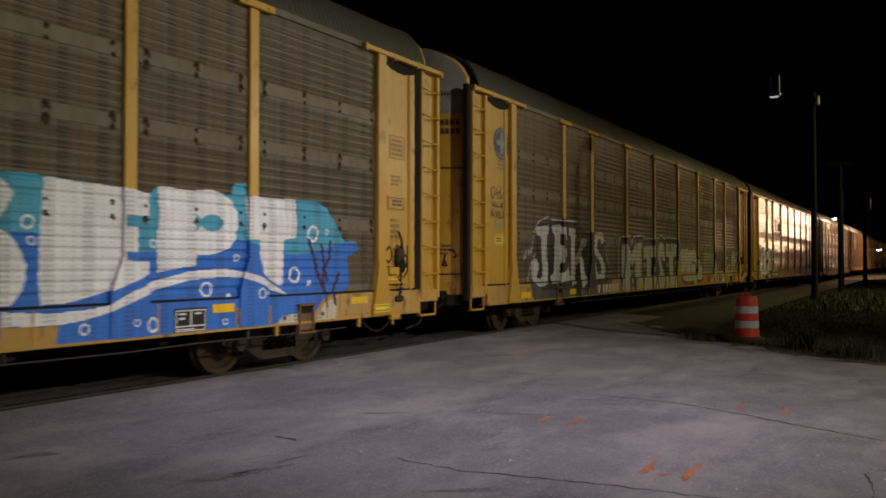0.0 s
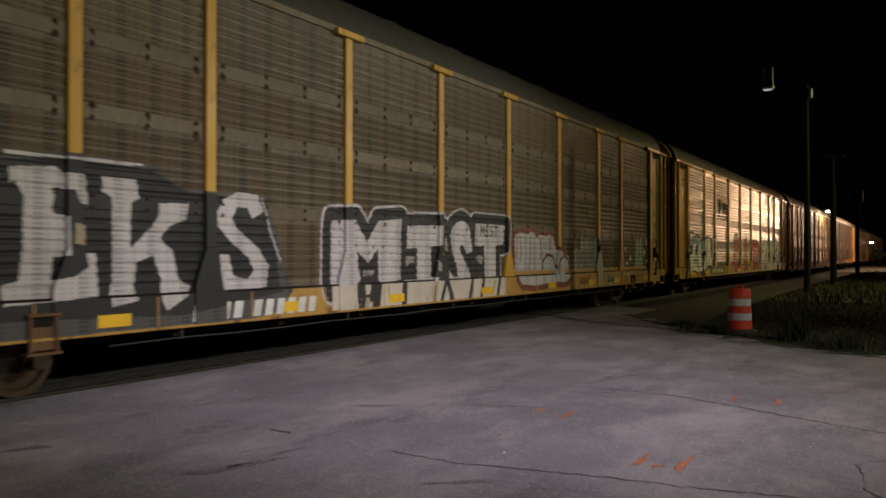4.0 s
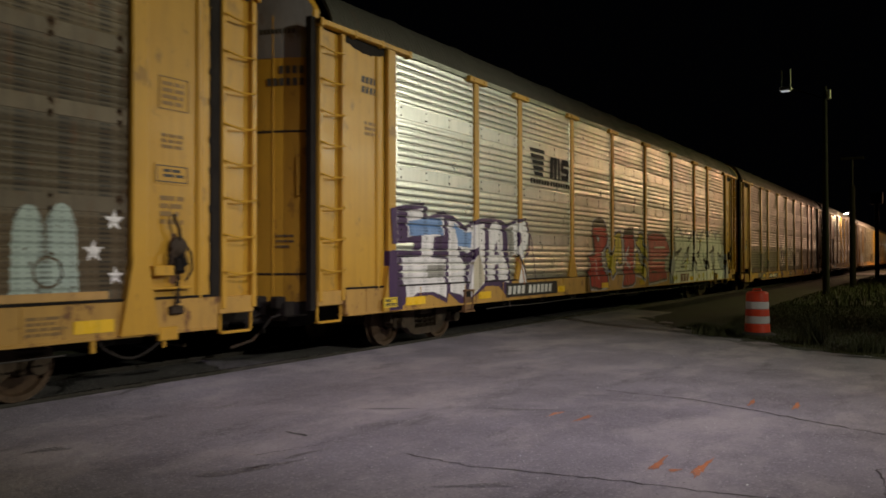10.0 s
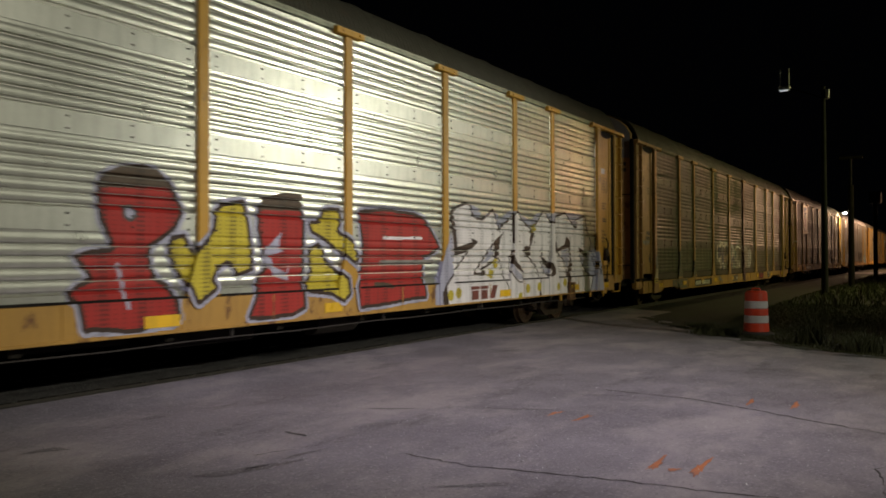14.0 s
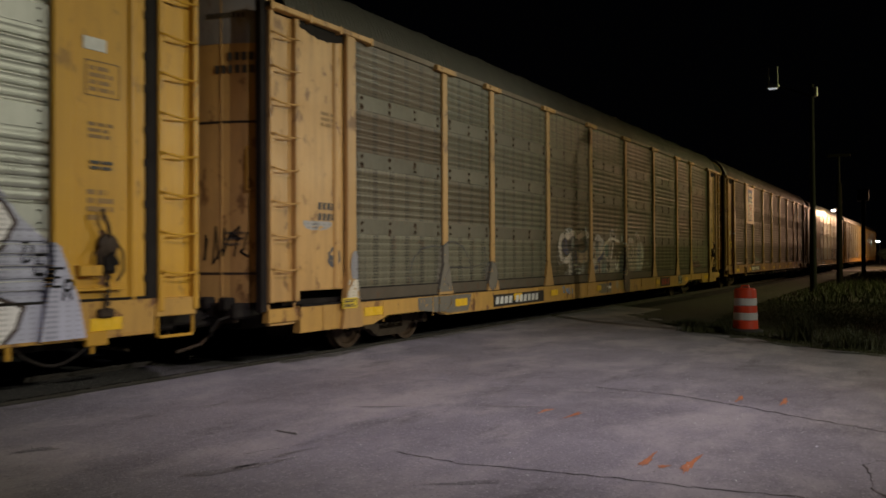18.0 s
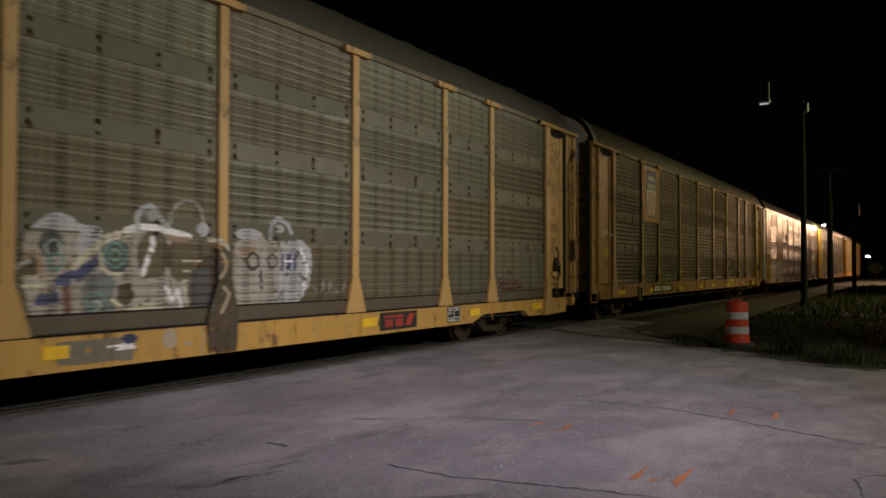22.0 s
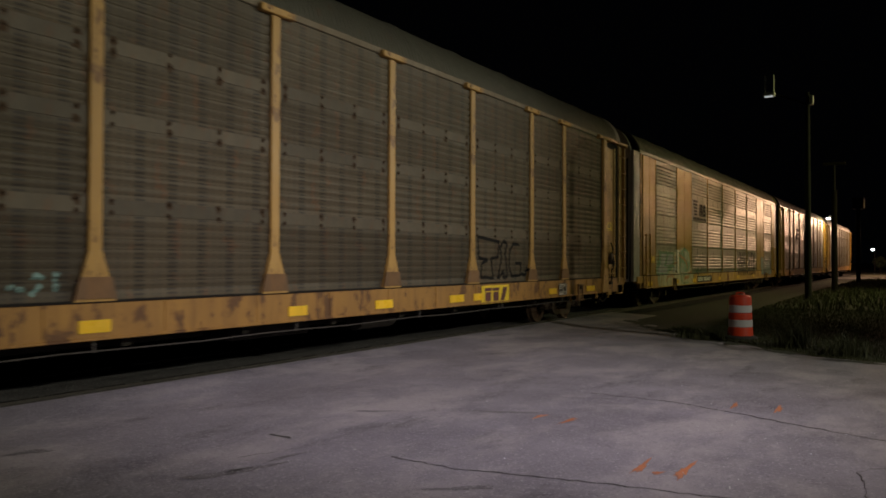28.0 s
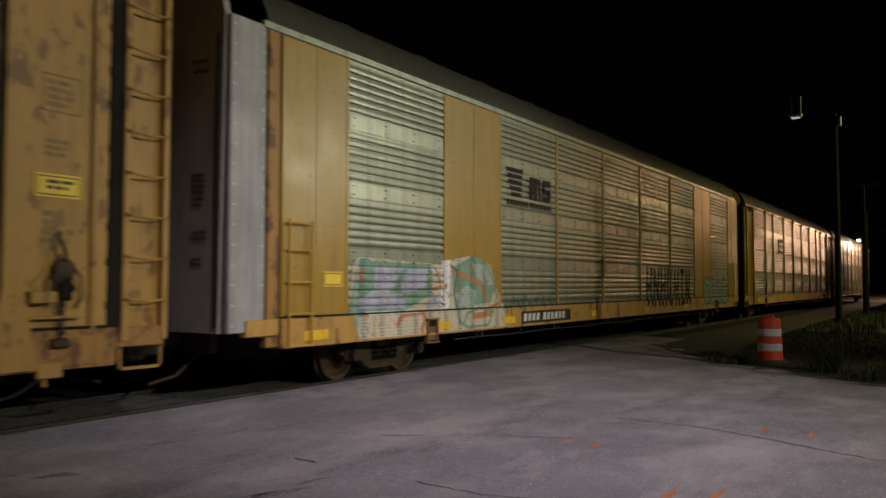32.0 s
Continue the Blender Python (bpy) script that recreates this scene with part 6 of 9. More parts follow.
def car_silver():
    car, info, st = base_car(2, "silver", "yellow auto rack car with bright bare-metal ribbed panels and colourful graffiti")
    end_fittings(car, st, 2)
    logo_stripes(car, 7.60, 3.50, 1.04, 0.014)
    cv = Canvas(info, 2.3, 8.6, 0.74, 2.80, -0.17)
    cv.poly([(2.35, 2.48), (2.88, 2.57), (3.49, 2.64), (3.62, 2.55), (3.59, 2.4), (4.13, 2.52), (4.25, 2.02), (4.29, 1.18), (4.2, 0.84), (3.67, 1.01), (2.99, 0.97), (2.58, 0.75), (2.32, 0.79), (2.28, 1.78), (2.71, 1.81), (3.17, 1.79), (3.17, 1.93), (2.41, 1.9)], "purple")
    cv.poly([(4.13, 2.52), (4.45, 2.46), (4.91, 2.28), (5.35, 2.43), (5.68, 2.46), (6.09, 2.49), (6.4, 2.44), (6.55, 2.4), (6.7, 1.68), (6.81, 1.16), (6.65, 0.81), (6.21, 1.09), (5.68, 1.11), (5.19, 0.93), (4.79, 0.74), (4.22, 1.04)], "purple")
    cv.poly([(2.98, 2.47), (3.47, 2.54), (3.45, 2.35), (4.16, 2.42), (4.16, 2.08), (3.81, 2.05), (3.77, 1.67), (4.21, 1.64), (4.18, 0.94), (3.75, 1.06), (3.21, 1.06), (2.9, 0.9), (2.83, 1.55), (2.81, 1.67), (3.41, 1.69), (3.41, 2.09), (2.98, 2.02)], "white")
    cv.poly([(3.02, 2.3), (3.45, 2.35), (4.09, 2.39), (4.13, 2.08), (3.83, 2.09), (3.02, 2.04)], "sky")
    cv.poly([(3.59, 1.54), (4.18, 1.53), (4.18, 1.32), (3.61, 1.31)], "ghost")
    cv.poly([(4.3, 2.37), (4.56, 2.34), (4.93, 2.16), (5.19, 2.3), (5.68, 2.35), (5.7, 1.22), (5.46, 1.12), (5.16, 0.96), (4.94, 0.86), (4.69, 0.98), (4.32, 1.04)], "white")
    cv.poly([(4.5, 2.32), (4.93, 2.15), (5.16, 2.17), (5.14, 1.86), (4.66, 1.89)], "sky")
    cv.poly([(5.16, 1.58), (5.37, 1.75), (5.5, 1.52), (5.64, 1.24), (5.46, 1.13), (5.14, 0.96)], "cream")
    cv.poly([(4.64, 1.89), (4.99, 1.75), (5.39, 1.89), (5.39, 1.75), (5.14, 1.6), (5.04, 1.3), (5.0, 0.93), (4.84, 0.83), (4.93, 1.53), (4.72, 1.69)], "purple")
    cv.stroke([(5.71, 2.35), (5.77, 1.75), (5.73, 1.16)], 0.06, "purple")
    cv.poly([(5.84, 2.19), (5.93, 2.32), (6.15, 2.41), (6.4, 2.34), (6.47, 1.76), (6.72, 1.42), (6.65, 1.15), (6.21, 1.22), (6.15, 1.51), (6.12, 1.23), (5.82, 1.21), (5.79, 1.6), (5.88, 1.75)], "white")
    cv.poly([(6.16, 2.04), (6.25, 1.82), (6.28, 1.73), (6.08, 1.73)], "purple")
    cv.poly([(6.09, 1.51), (6.26, 1.56), (6.28, 1.18), (6.19, 1.17)], "purple")
    cv.poly([(6.65, 2.3), (7.08, 2.41), (7.51, 2.45), (7.66, 2.2), (7.55, 1.87), (7.31, 1.69), (7.22, 1.5), (7.08, 1.14), (7.55, 1.12), (7.39, 1.43), (7.08, 1.74), (6.86, 1.71), (6.76, 1.59)], "white")
    cv.poly([(6.63, 2.28), (6.92, 2.33), (6.99, 1.76), (6.76, 1.68)], "ghost")
    cv.poly([(7.08, 2.24), (7.22, 2.19), (7.25, 2.03), (7.11, 1.89)], "purple")
    cv.stroke([(7.08, 1.76), (7.36, 1.45), (7.48, 1.12)], 0.06, "brown")
    cv.stroke([(7.0, 1.72), (7.25, 1.43), (7.36, 1.12)], 0.05, "orange")
    cv.stroke([(6.55, 2.31), (7.08, 2.46), (7.55, 2.5), (7.72, 2.18), (7.7, 1.84), (7.55, 1.71)], 0.075, "purple")
    cv.stroke([(7.78, 2.15), (7.93, 1.68), (8.04, 1.17)], 0.04, "purple")
    cv.stroke([(6.57, 2.33), (6.68, 1.76), (6.78, 1.25)], 0.05, "purple")
    cv.emit(car)
    cv = Canvas(info, 10.9, 26.6, 0.78, 2.85)
    shapes = [
        ("red", [(11.31, 2.36), (11.34, 2.51), (11.44, 2.59), (11.69, 2.65), (12.01, 2.65), (12.2, 2.53), (12.29, 2.38), (12.38, 2.23), (12.28, 2.06), (12.12, 1.94), (11.95, 1.85), (11.9, 1.75), (11.92, 1.56), (12.01, 1.4), (12.17, 1.32), (12.28, 1.16), (12.32, 0.96), (12.23, 0.92), (11.9, 0.91), (11.8, 0.88), (11.59, 0.88), (11.49, 0.9), (11.2, 0.93), (11.12, 0.92), (11.1, 1.03), (11.06, 1.21), (10.97, 1.27), (11.06, 1.35), (11.25, 1.42), (11.2, 1.49), (11.15, 1.58), (11.06, 1.67), (11.2, 1.71), (11.44, 1.73), (11.51, 1.78), (11.44, 1.93), (11.34, 2.11)]),
        ("lemon", [(12.28, 1.88), (12.43, 1.91), (12.51, 1.75), (12.6, 1.71), (12.81, 1.88), (12.94, 2.03), (12.97, 2.25), (13.06, 2.32), (13.39, 2.38), (13.45, 2.14), (13.52, 1.8), (13.54, 1.54), (13.32, 1.48), (13.25, 1.59), (13.12, 1.65), (12.87, 1.51), (12.81, 1.39), (12.88, 1.3), (12.69, 1.19), (12.63, 1.15), (12.55, 1.31), (12.34, 1.55), (12.25, 1.75)]),
        ("red", [(13.72, 2.32), (14.01, 2.38), (14.48, 2.4), (14.54, 2.18), (14.53, 1.72), (14.51, 1.26), (14.54, 0.98), (14.3, 0.9), (13.72, 0.89), (13.52, 0.9), (13.61, 1.07), (13.69, 1.24), (13.69, 1.37), (13.86, 1.54), (13.79, 1.8), (13.7, 2.06)]),
        ("lemon", [(14.73, 2.15), (14.93, 2.17), (15.04, 2.36), (15.34, 2.38), (15.38, 2.25), (15.29, 2.06), (15.69, 1.87), (15.82, 1.67), (15.74, 1.6), (15.43, 1.77), (15.01, 1.98), (14.76, 2.07)]),
        ("lemon", [(14.72, 1.76), (14.89, 1.84), (14.97, 1.76), (15.01, 1.62), (15.22, 1.48), (15.51, 1.33), (15.55, 1.13), (15.42, 1.04), (15.17, 1.16), (14.68, 1.21), (14.65, 1.3), (14.76, 1.44)]),
        ("red", [(15.91, 2.37), (16.54, 2.43), (17.37, 2.4), (17.7, 2.33), (17.99, 2.06), (18.18, 1.86), (17.81, 1.72), (17.69, 1.72), (17.63, 1.5), (17.65, 1.23), (17.71, 1.0), (17.25, 0.99), (16.53, 0.94), (15.87, 0.92), (15.81, 1.22), (15.96, 1.52), (16.0, 1.82), (15.93, 2.12)]),
    ]
    for c, p in shapes:
        cv.stroke(p + p[:1], 0.20, "lilac")
    for c, p in shapes:
        cv.stroke(p + p[:1], 0.11, "brown")
        cv.poly(p, c)
    cv.disc(11.68, 2.18, 0.10, "shade")
    cv.disc(11.68, 2.18, 0.06, "lilac")
    cv.poly([(11.31, 2.44), (11.37, 2.62), (11.59, 2.71), (11.85, 2.75), (12.06, 2.71), (12.23, 2.51)], "umberp")
    cv.poly([(13.7, 2.31), (13.75, 2.48), (14.15, 2.57), (14.55, 2.57), (14.55, 2.34)], "umberp")
    cv.poly([(13.79, 1.76), (14.01, 1.94), (14.12, 2.03), (14.08, 1.85), (14.15, 1.76), (13.89, 1.7), (14.0, 1.54), (14.22, 1.46), (14.27, 1.58), (14.25, 1.35), (14.0, 1.41), (13.79, 1.63)], "lilac")
    cv.stroke([(11.52, 1.6), (11.59, 1.34), (11.64, 1.11)], 0.05, "lilac")
    cv.stroke([(16.5, 1.99), (17.63, 2.01)], 0.05, "white")
    cv.stroke([(16.44, 1.59), (17.99, 1.59)], 0.09, "ghost")
    cv.stroke([(16.3, 1.24), (16.73, 1.2)], 0.08, "umberp")
    top = [(18.64, 2.53), (18.91, 2.64), (19.17, 2.71), (19.32, 2.7), (19.4, 2.62), (19.41, 2.52), (19.6, 2.44), (19.8, 2.43), (20.01, 2.49), (20.19, 2.6), (20.27, 2.65), (20.37, 2.53), (20.49, 2.32), (20.57, 2.21), (20.61, 2.31), (20.9, 2.43), (21.11, 2.54), (21.26, 2.63), (21.37, 2.69), (21.45, 2.64), (21.59, 2.49), (21.82, 2.39), (22.0, 2.32), (22.06, 2.25), (22.18, 2.37)]
    top += [(22.43, 2.5), (22.56, 2.64), (22.69, 2.71), (22.85, 2.7), (22.96, 2.58), (23.09, 2.5), (23.25, 2.48), (23.25, 2.55), (23.34, 2.63), (23.6, 2.68), (23.83, 2.72), (23.94, 2.75), (24.22, 2.59), (24.52, 2.43), (24.65, 2.41), (24.69, 2.52), (24.64, 2.61), (24.99, 2.69), (25.26, 2.72), (25.28, 2.57), (25.35, 2.37), (25.53, 2.12), (25.59, 2.02), (25.47, 1.77), (25.32, 1.67)]
    body = top + [(24.86, 1.74), (24.98, 1.52), (25.29, 1.31), (25.66, 1.17), (25.58, 0.95), (25.34, 0.7), (20.9, 0.69), (18.29, 0.74), (18.25, 0.92), (18.28, 1.03), (18.36, 1.16), (18.61, 1.31), (18.71, 1.4), (18.74, 1.68), (18.67, 2.1), (18.6, 2.43)]
    cv.poly([(18.04, 1.11), (18.13, 1.39), (18.28, 1.62), (18.41, 1.85), (18.61, 2.13), (18.71, 2.04), (18.71, 2.53), (19.32, 2.71), (19.72, 2.63), (19.8, 2.45), (20.27, 2.65), (20.61, 2.47), (21.0, 2.65), (21.37, 2.67), (22.0, 2.48), (22.37, 2.67), (22.89, 2.7), (23.6, 2.71), (24.39, 2.76), (25.17, 2.74), (25.63, 2.08), (26.02, 1.77), (26.22, 1.24), (26.32, 0.76), (26.01, 0.7), (18.04, 0.76)], "lilac")
    cv.poly(body, "white")
    cv.stroke(top, 0.05, "brown")
    cv.poly([(18.64, 2.53), (18.73, 2.52), (18.77, 2.35), (18.81, 2.17), (18.87, 1.87), (19.17, 1.92), (19.41, 1.97), (19.38, 2.05), (19.64, 1.99), (19.64, 1.96), (19.41, 1.85), (19.24, 1.77), (18.92, 1.73), (18.74, 1.68), (18.73, 1.86), (18.69, 2.1), (18.64, 2.28), (18.6, 2.43)], "brown")
    cv.poly([(18.25, 1.04), (18.4, 1.13), (18.42, 0.99), (18.46, 0.84), (18.51, 0.72), (18.3, 0.74), (18.25, 0.89)], "brown")
    cv.poly([(20.31, 2.01), (20.61, 2.14), (20.78, 2.22), (20.59, 2.07), (20.53, 1.82), (20.51, 1.64), (20.33, 1.62)], "brown")
    cv.poly([(19.8, 1.49), (19.93, 1.5), (19.95, 1.31), (19.78, 1.35)], "brown")
    cv.poly([(21.21, 1.86), (21.05, 1.73), (21.05, 1.54), (21.24, 1.44), (21.51, 1.34), (21.58, 1.23), (21.52, 1.16), (21.65, 1.2), (21.68, 1.32), (21.59, 1.44), (21.34, 1.52), (21.18, 1.64), (21.14, 1.76)], "brown")
    cv.poly([(22.06, 2.28), (22.22, 2.34), (22.26, 2.25), (22.12, 2.08), (22.03, 1.91), (22.0, 1.63), (21.82, 1.67), (21.7, 1.77), (21.7, 1.89), (21.82, 1.93), (21.97, 1.91), (21.97, 2.07)], "brown")
    cv.poly([(22.39, 0.84), (22.49, 0.93), (22.58, 0.66), (22.31, 0.66)], "brown")
    cv.poly([(22.7, 1.97), (22.62, 1.84), (22.68, 1.67), (22.88, 1.58), (23.13, 1.54), (23.27, 1.4), (23.27, 1.27), (23.09, 1.22), (22.88, 1.26), (22.99, 1.28), (23.05, 1.36), (22.88, 1.44), (22.68, 1.52), (22.58, 1.67), (22.58, 1.84)], "brown")
    cv.poly([(23.25, 2.0), (23.41, 2.04), (23.48, 1.92), (23.52, 1.88), (23.9, 1.99), (23.98, 2.18), (24.22, 2.09), (24.25, 1.95), (24.3, 1.67), (24.38, 1.48), (24.3, 1.29), (24.21, 1.06), (24.24, 0.96), (24.63, 0.72), (24.02, 0.76), (23.97, 0.97), (24.09, 1.39), (24.22, 1.62), (24.14, 1.9), (23.75, 1.85), (23.45, 1.76), (23.27, 1.84)], "brown")
    cv.poly([(24.75, 1.93), (24.98, 1.88), (25.25, 1.8), (25.38, 1.82), (25.34, 1.67), (25.07, 1.72), (24.86, 1.79)], "brown")
    cv.poly([(20.25, 1.9), (20.29, 1.71), (20.1, 1.62), (19.88, 1.55), (19.83, 1.51), (20.02, 1.73)], "lilac")
    cv.poly([(21.03, 1.6), (21.05, 1.37), (21.21, 1.23), (21.37, 1.19), (21.5, 1.21), (21.48, 1.3), (21.16, 1.45)], "lilac")
    cv.poly([(22.62, 1.52), (22.75, 1.33), (22.96, 1.3), (22.99, 1.37), (22.75, 1.46)], "lilac")
    cv.poly([(23.67, 1.77), (24.06, 1.92), (24.17, 1.76), (24.18, 1.59), (24.06, 1.41), (23.85, 1.64)], "lilac")
    cv.poly([(24.98, 1.62), (25.34, 1.58), (25.72, 1.67), (26.12, 1.35), (26.11, 0.93), (25.72, 1.2), (25.34, 1.33)], "lilac")
    cv.stroke([(19.24, 1.77), (18.95, 1.56), (18.71, 1.4), (18.51, 1.26), (18.4, 1.17), (18.32, 1.09)], 0.045, "brown")
    cv.stroke([(20.59, 2.09), (20.23, 1.92), (19.88, 1.66), (19.64, 1.48), (19.49, 1.36), (19.72, 1.35), (19.93, 1.32)], 0.045, "brown")
    cv.stroke([(19.95, 1.49), (20.23, 1.57), (20.37, 1.62)], 0.05, "brown")
    cv.stroke([(20.52, 1.64), (20.61, 1.53), (20.75, 1.23), (20.9, 1.04), (20.92, 1.0), (20.8, 0.86)], 0.04, "brown")
    cv.stroke([(21.16, 1.82), (21.0, 1.66), (20.97, 1.46), (21.03, 1.33), (21.19, 1.22), (21.37, 1.14), (21.56, 1.15)], 0.035, "brown")
    cv.stroke([(22.0, 1.63), (22.3, 1.46), (22.42, 1.29), (22.49, 1.17), (22.46, 0.92), (22.38, 0.76)], 0.045, "brown")
    cv.stroke([(22.58, 1.71), (22.58, 1.52), (22.72, 1.33), (22.95, 1.25)], 0.035, "brown")
    cv.stroke([(23.52, 1.76), (23.82, 1.62), (23.98, 1.39), (24.02, 1.2)], 0.04, "brown")
    cv.stroke([(24.86, 1.74), (24.98, 1.52), (25.29, 1.31), (25.66, 1.17), (25.58, 0.95), (25.34, 0.7)], 0.045, "brown")
    cv.stroke([(21.16, 2.6), (21.16, 1.98)], 0.025, "brown")
    cv.stroke([(23.08, 2.49), (23.05, 1.84), (22.99, 1.58)], 0.025, "brown")
    cv.stroke([(23.31, 2.47), (23.42, 2.25), (23.45, 2.03)], 0.025, "brown")
    for y, z in [(18.85, 1.0), (18.53, 0.97), (21.82, 0.99), (22.4, 1.01), (23.44, 0.98), (20.19, 1.34), (22.19, 2.32), (23.85, 1.07), (20.37, 1.55), (21.42, 0.82)]:
        cv.oval(y, z, 0.11, 0.1, "lemon")
    for n, ch in enumerate("DEER"):
        letter(cv, ch, 25.66 + 0.125 * n, 1.62 - 0.13 * n, 0.11, 0.19, 0.03, "jet", 0.15)
    cv.emit(car)
    number_board(car, 6.36, 0.84, 2.58, 0.29, 10, (4,), 2)
    strips(car, 1.2, [(2.7, 0.6), (5.2, 0.5), (9.0, 0.4), (11.85, 0.5), (15.0, 0.4), (18.2, 0.4), (20.5, 0.5), (24.2, 0.5), (26.4, 0.4)])
    mark_shapes(car, 19.3, 0.85, 1.05, 0.26, "rose")
    return car


def car_tan():
    car, info, st = base_car(3, "dull", "worn yellow auto rack car with grey panels and faded white graffiti")
    end_fittings(car, st, 3)
    door_tag(car, 31, 0.55, 1.55, 5)
    part("lower_rail", Geo().sweep([(-0.06, 0.965), (0.012, 0.965), (0.024, 1.13), (0.024, 1.15), (-0.06, 1.15)], "y", PANEL_A, PANEL_B).mesh("lower_rail", BAND_BROWN), car, "rail bent in below the panels")
    part("panel_joint", Geo().box(0.0, 0.030, PANEL_A, PANEL_B, 1.15, 1.172).mesh("panel_joint", BLACK_STEEL), car, "black joint over the lower rail")
    cv = Canvas(info, 3.4, 9.6, 0.58, 2.6)
    cv.poly([(4.2, 0.70), (4.2, 0.92), (6.12, 0.92), (6.0, 0.60), (5.2, 0.60)], "slate")
    cv.fade(0.16, 12)
    cv.poly([(4.84, 1.0), (4.92, 1.4), (5.0, 1.83), (5.22, 1.92), (5.26, 1.5), (5.36, 1.0)], "slate")
    cv.oval(7.0, 1.25, 0.21, 0.29, "slate")
    cv.stroke(ARC(7.0, 1.25, 0.21, 0.29, 0, 360, 24), 0.026, "shade")
    cv.stroke([(4.99, 1.82), (5.21, 1.92), (5.55, 1.93), (5.83, 1.86), (6.09, 1.63), (6.19, 1.4), (6.17, 1.18), (6.05, 1.05)], 0.03, "shade")
    cv.stroke([(6.61, 1.49), (6.2, 1.42), (5.83, 1.44), (5.29, 1.45), (5.12, 1.3), (5.1, 1.2), (5.23, 1.1)], 0.024, "shade")
    cv.stroke([(4.86, 1.85), (4.4, 1.8), (4.1, 1.6), (4.0, 1.35), (4.15, 1.1)], 0.026, "shade")
    cv.stroke([(5.83, 1.44), (5.86, 1.15)], 0.024, "shade")
    cv.stroke([(6.75, 1.83), (6.82, 1.6), (6.70, 1.3)], 0.028, "shade")
    cv.fade(0.13, 11)
    cv.emit(car)
    cv = Canvas(info, 10.0, 19.2, 0.58, 2.5, 0.12)
    cv.poly([(10.73, 2.16), (10.81, 2.28), (10.99, 2.34), (11.18, 2.37), (11.34, 2.33), (11.39, 2.22), (11.13, 2.16)], "cloud")
    cv.oval(10.9, 2.26, 0.08, 0.03, None)
    cv.oval(11.15, 2.29, 0.05, 0.04, None)
    cv.stroke([(10.54, 1.72), (10.52, 1.89), (10.54, 2.03), (10.64, 2.13), (10.81, 2.16), (11.04, 2.14), (11.28, 2.21), (11.44, 2.22), (11.6, 2.15), (11.75, 2.13), (11.93, 2.19), (12.21, 2.24), (12.4, 2.19)], 0.15, "milk")
    cv.stroke([(10.54, 1.89), (10.57, 1.72), (10.65, 1.6), (10.79, 1.54), (10.97, 1.54), (11.16, 1.59)], 0.16, "milk")
    cv.stroke([(11.19, 1.65), (11.19, 1.4), (11.2, 1.06)], 0.2, "milk")
    cv.stroke([(11.68, 1.84), (11.7, 1.54), (11.73, 1.05)], 0.12, "haze")
    cv.poly([(11.75, 1.73), (12.1, 1.71), (12.27, 1.81), (12.38, 1.79), (12.42, 1.54), (12.25, 1.47), (11.94, 1.45), (11.75, 1.5)], "tan")
    cv.poly([(10.67, 2.0), (10.77, 2.09), (10.9, 2.09), (11.04, 2.04), (11.18, 2.06), (11.31, 2.15), (11.42, 2.17), (11.57, 2.08), (11.78, 2.05), (11.99, 2.09), (12.26, 2.18), (12.4, 2.09), (12.4, 1.85), (12.24, 1.75), (11.94, 1.73), (11.73, 1.78), (11.63, 1.78), (11.67, 1.39), (11.71, 0.98), (11.32, 0.96), (11.29, 1.76), (11.14, 1.72), (11.03, 1.67), (10.86, 1.65), (10.73, 1.72), (10.65, 1.86)], "shade")
    cv.poly([(10.77, 2.08), (10.95, 2.06), (10.97, 1.9), (11.12, 1.72), (10.91, 1.67), (10.75, 1.76), (10.69, 1.93)], "dusk")
    cv.poly([(11.5, 1.79), (11.63, 1.79), (11.68, 1.39), (11.71, 1.0), (11.53, 1.01), (11.57, 1.39)], "dusk")
    cv.poly([(11.01, 2.02), (11.21, 2.04), (11.29, 1.91), (11.23, 1.79), (11.06, 1.83)], "black")
    cv.oval(11.39, 1.98, 0.13, 0.13, "smoke")
    cv.oval(10.84, 1.91, 0.08, 0.10, "shade")
    cv.poly([(11.71, 2.04), (12.15, 2.07), (12.22, 1.85), (11.99, 1.75), (11.75, 1.81)], None)
    cv.stroke([(11.99, 2.09), (12.24, 2.16), (12.38, 2.07)], 0.06, "smoke")
    cv.stroke([(10.39, 1.72), (10.38, 1.58), (10.44, 1.48), (10.56, 1.43), (10.73, 1.47)], 0.03, "ghost")
    cv.stroke([(10.98, 1.19), (10.91, 1.25), (10.84, 1.21), (10.85, 1.16), (10.92, 1.15), (10.96, 1.19), (11.05, 1.26)], 0.03, "ghost")
    cv.stroke([(11.47, 1.42), (11.71, 1.41)], 0.045, "white")
    cv.stroke([(11.55, 1.32), (11.84, 1.31)], 0.045, "white")
    cv.stroke([(11.61, 1.21), (11.84, 1.2)], 0.045, "white")
    cv.stroke([(11.89, 1.22), (12.16, 1.52), (11.96, 1.19), (12.2, 1.37), (12.07, 1.04)], 0.045, "ghost")
    cv.stroke([(11.96, 2.24), (11.99, 2.34)], 0.06, "cloud")
    cv.stroke([(12.23, 2.27), (12.27, 2.4), (12.34, 2.28)], 0.05, "cloud")
    cv.stroke([(10.94, 1.01), (11.03, 1.05), (11.15, 0.99), (11.35, 1.05)], 0.05, "ghost")
    cv.poly([(12.86, 2.07), (12.97, 2.16), (13.06, 2.23), (13.19, 2.24), (13.33, 2.2), (13.4, 2.13), (13.65, 2.11), (13.7, 2.05), (13.3, 2.05)], "cloud")
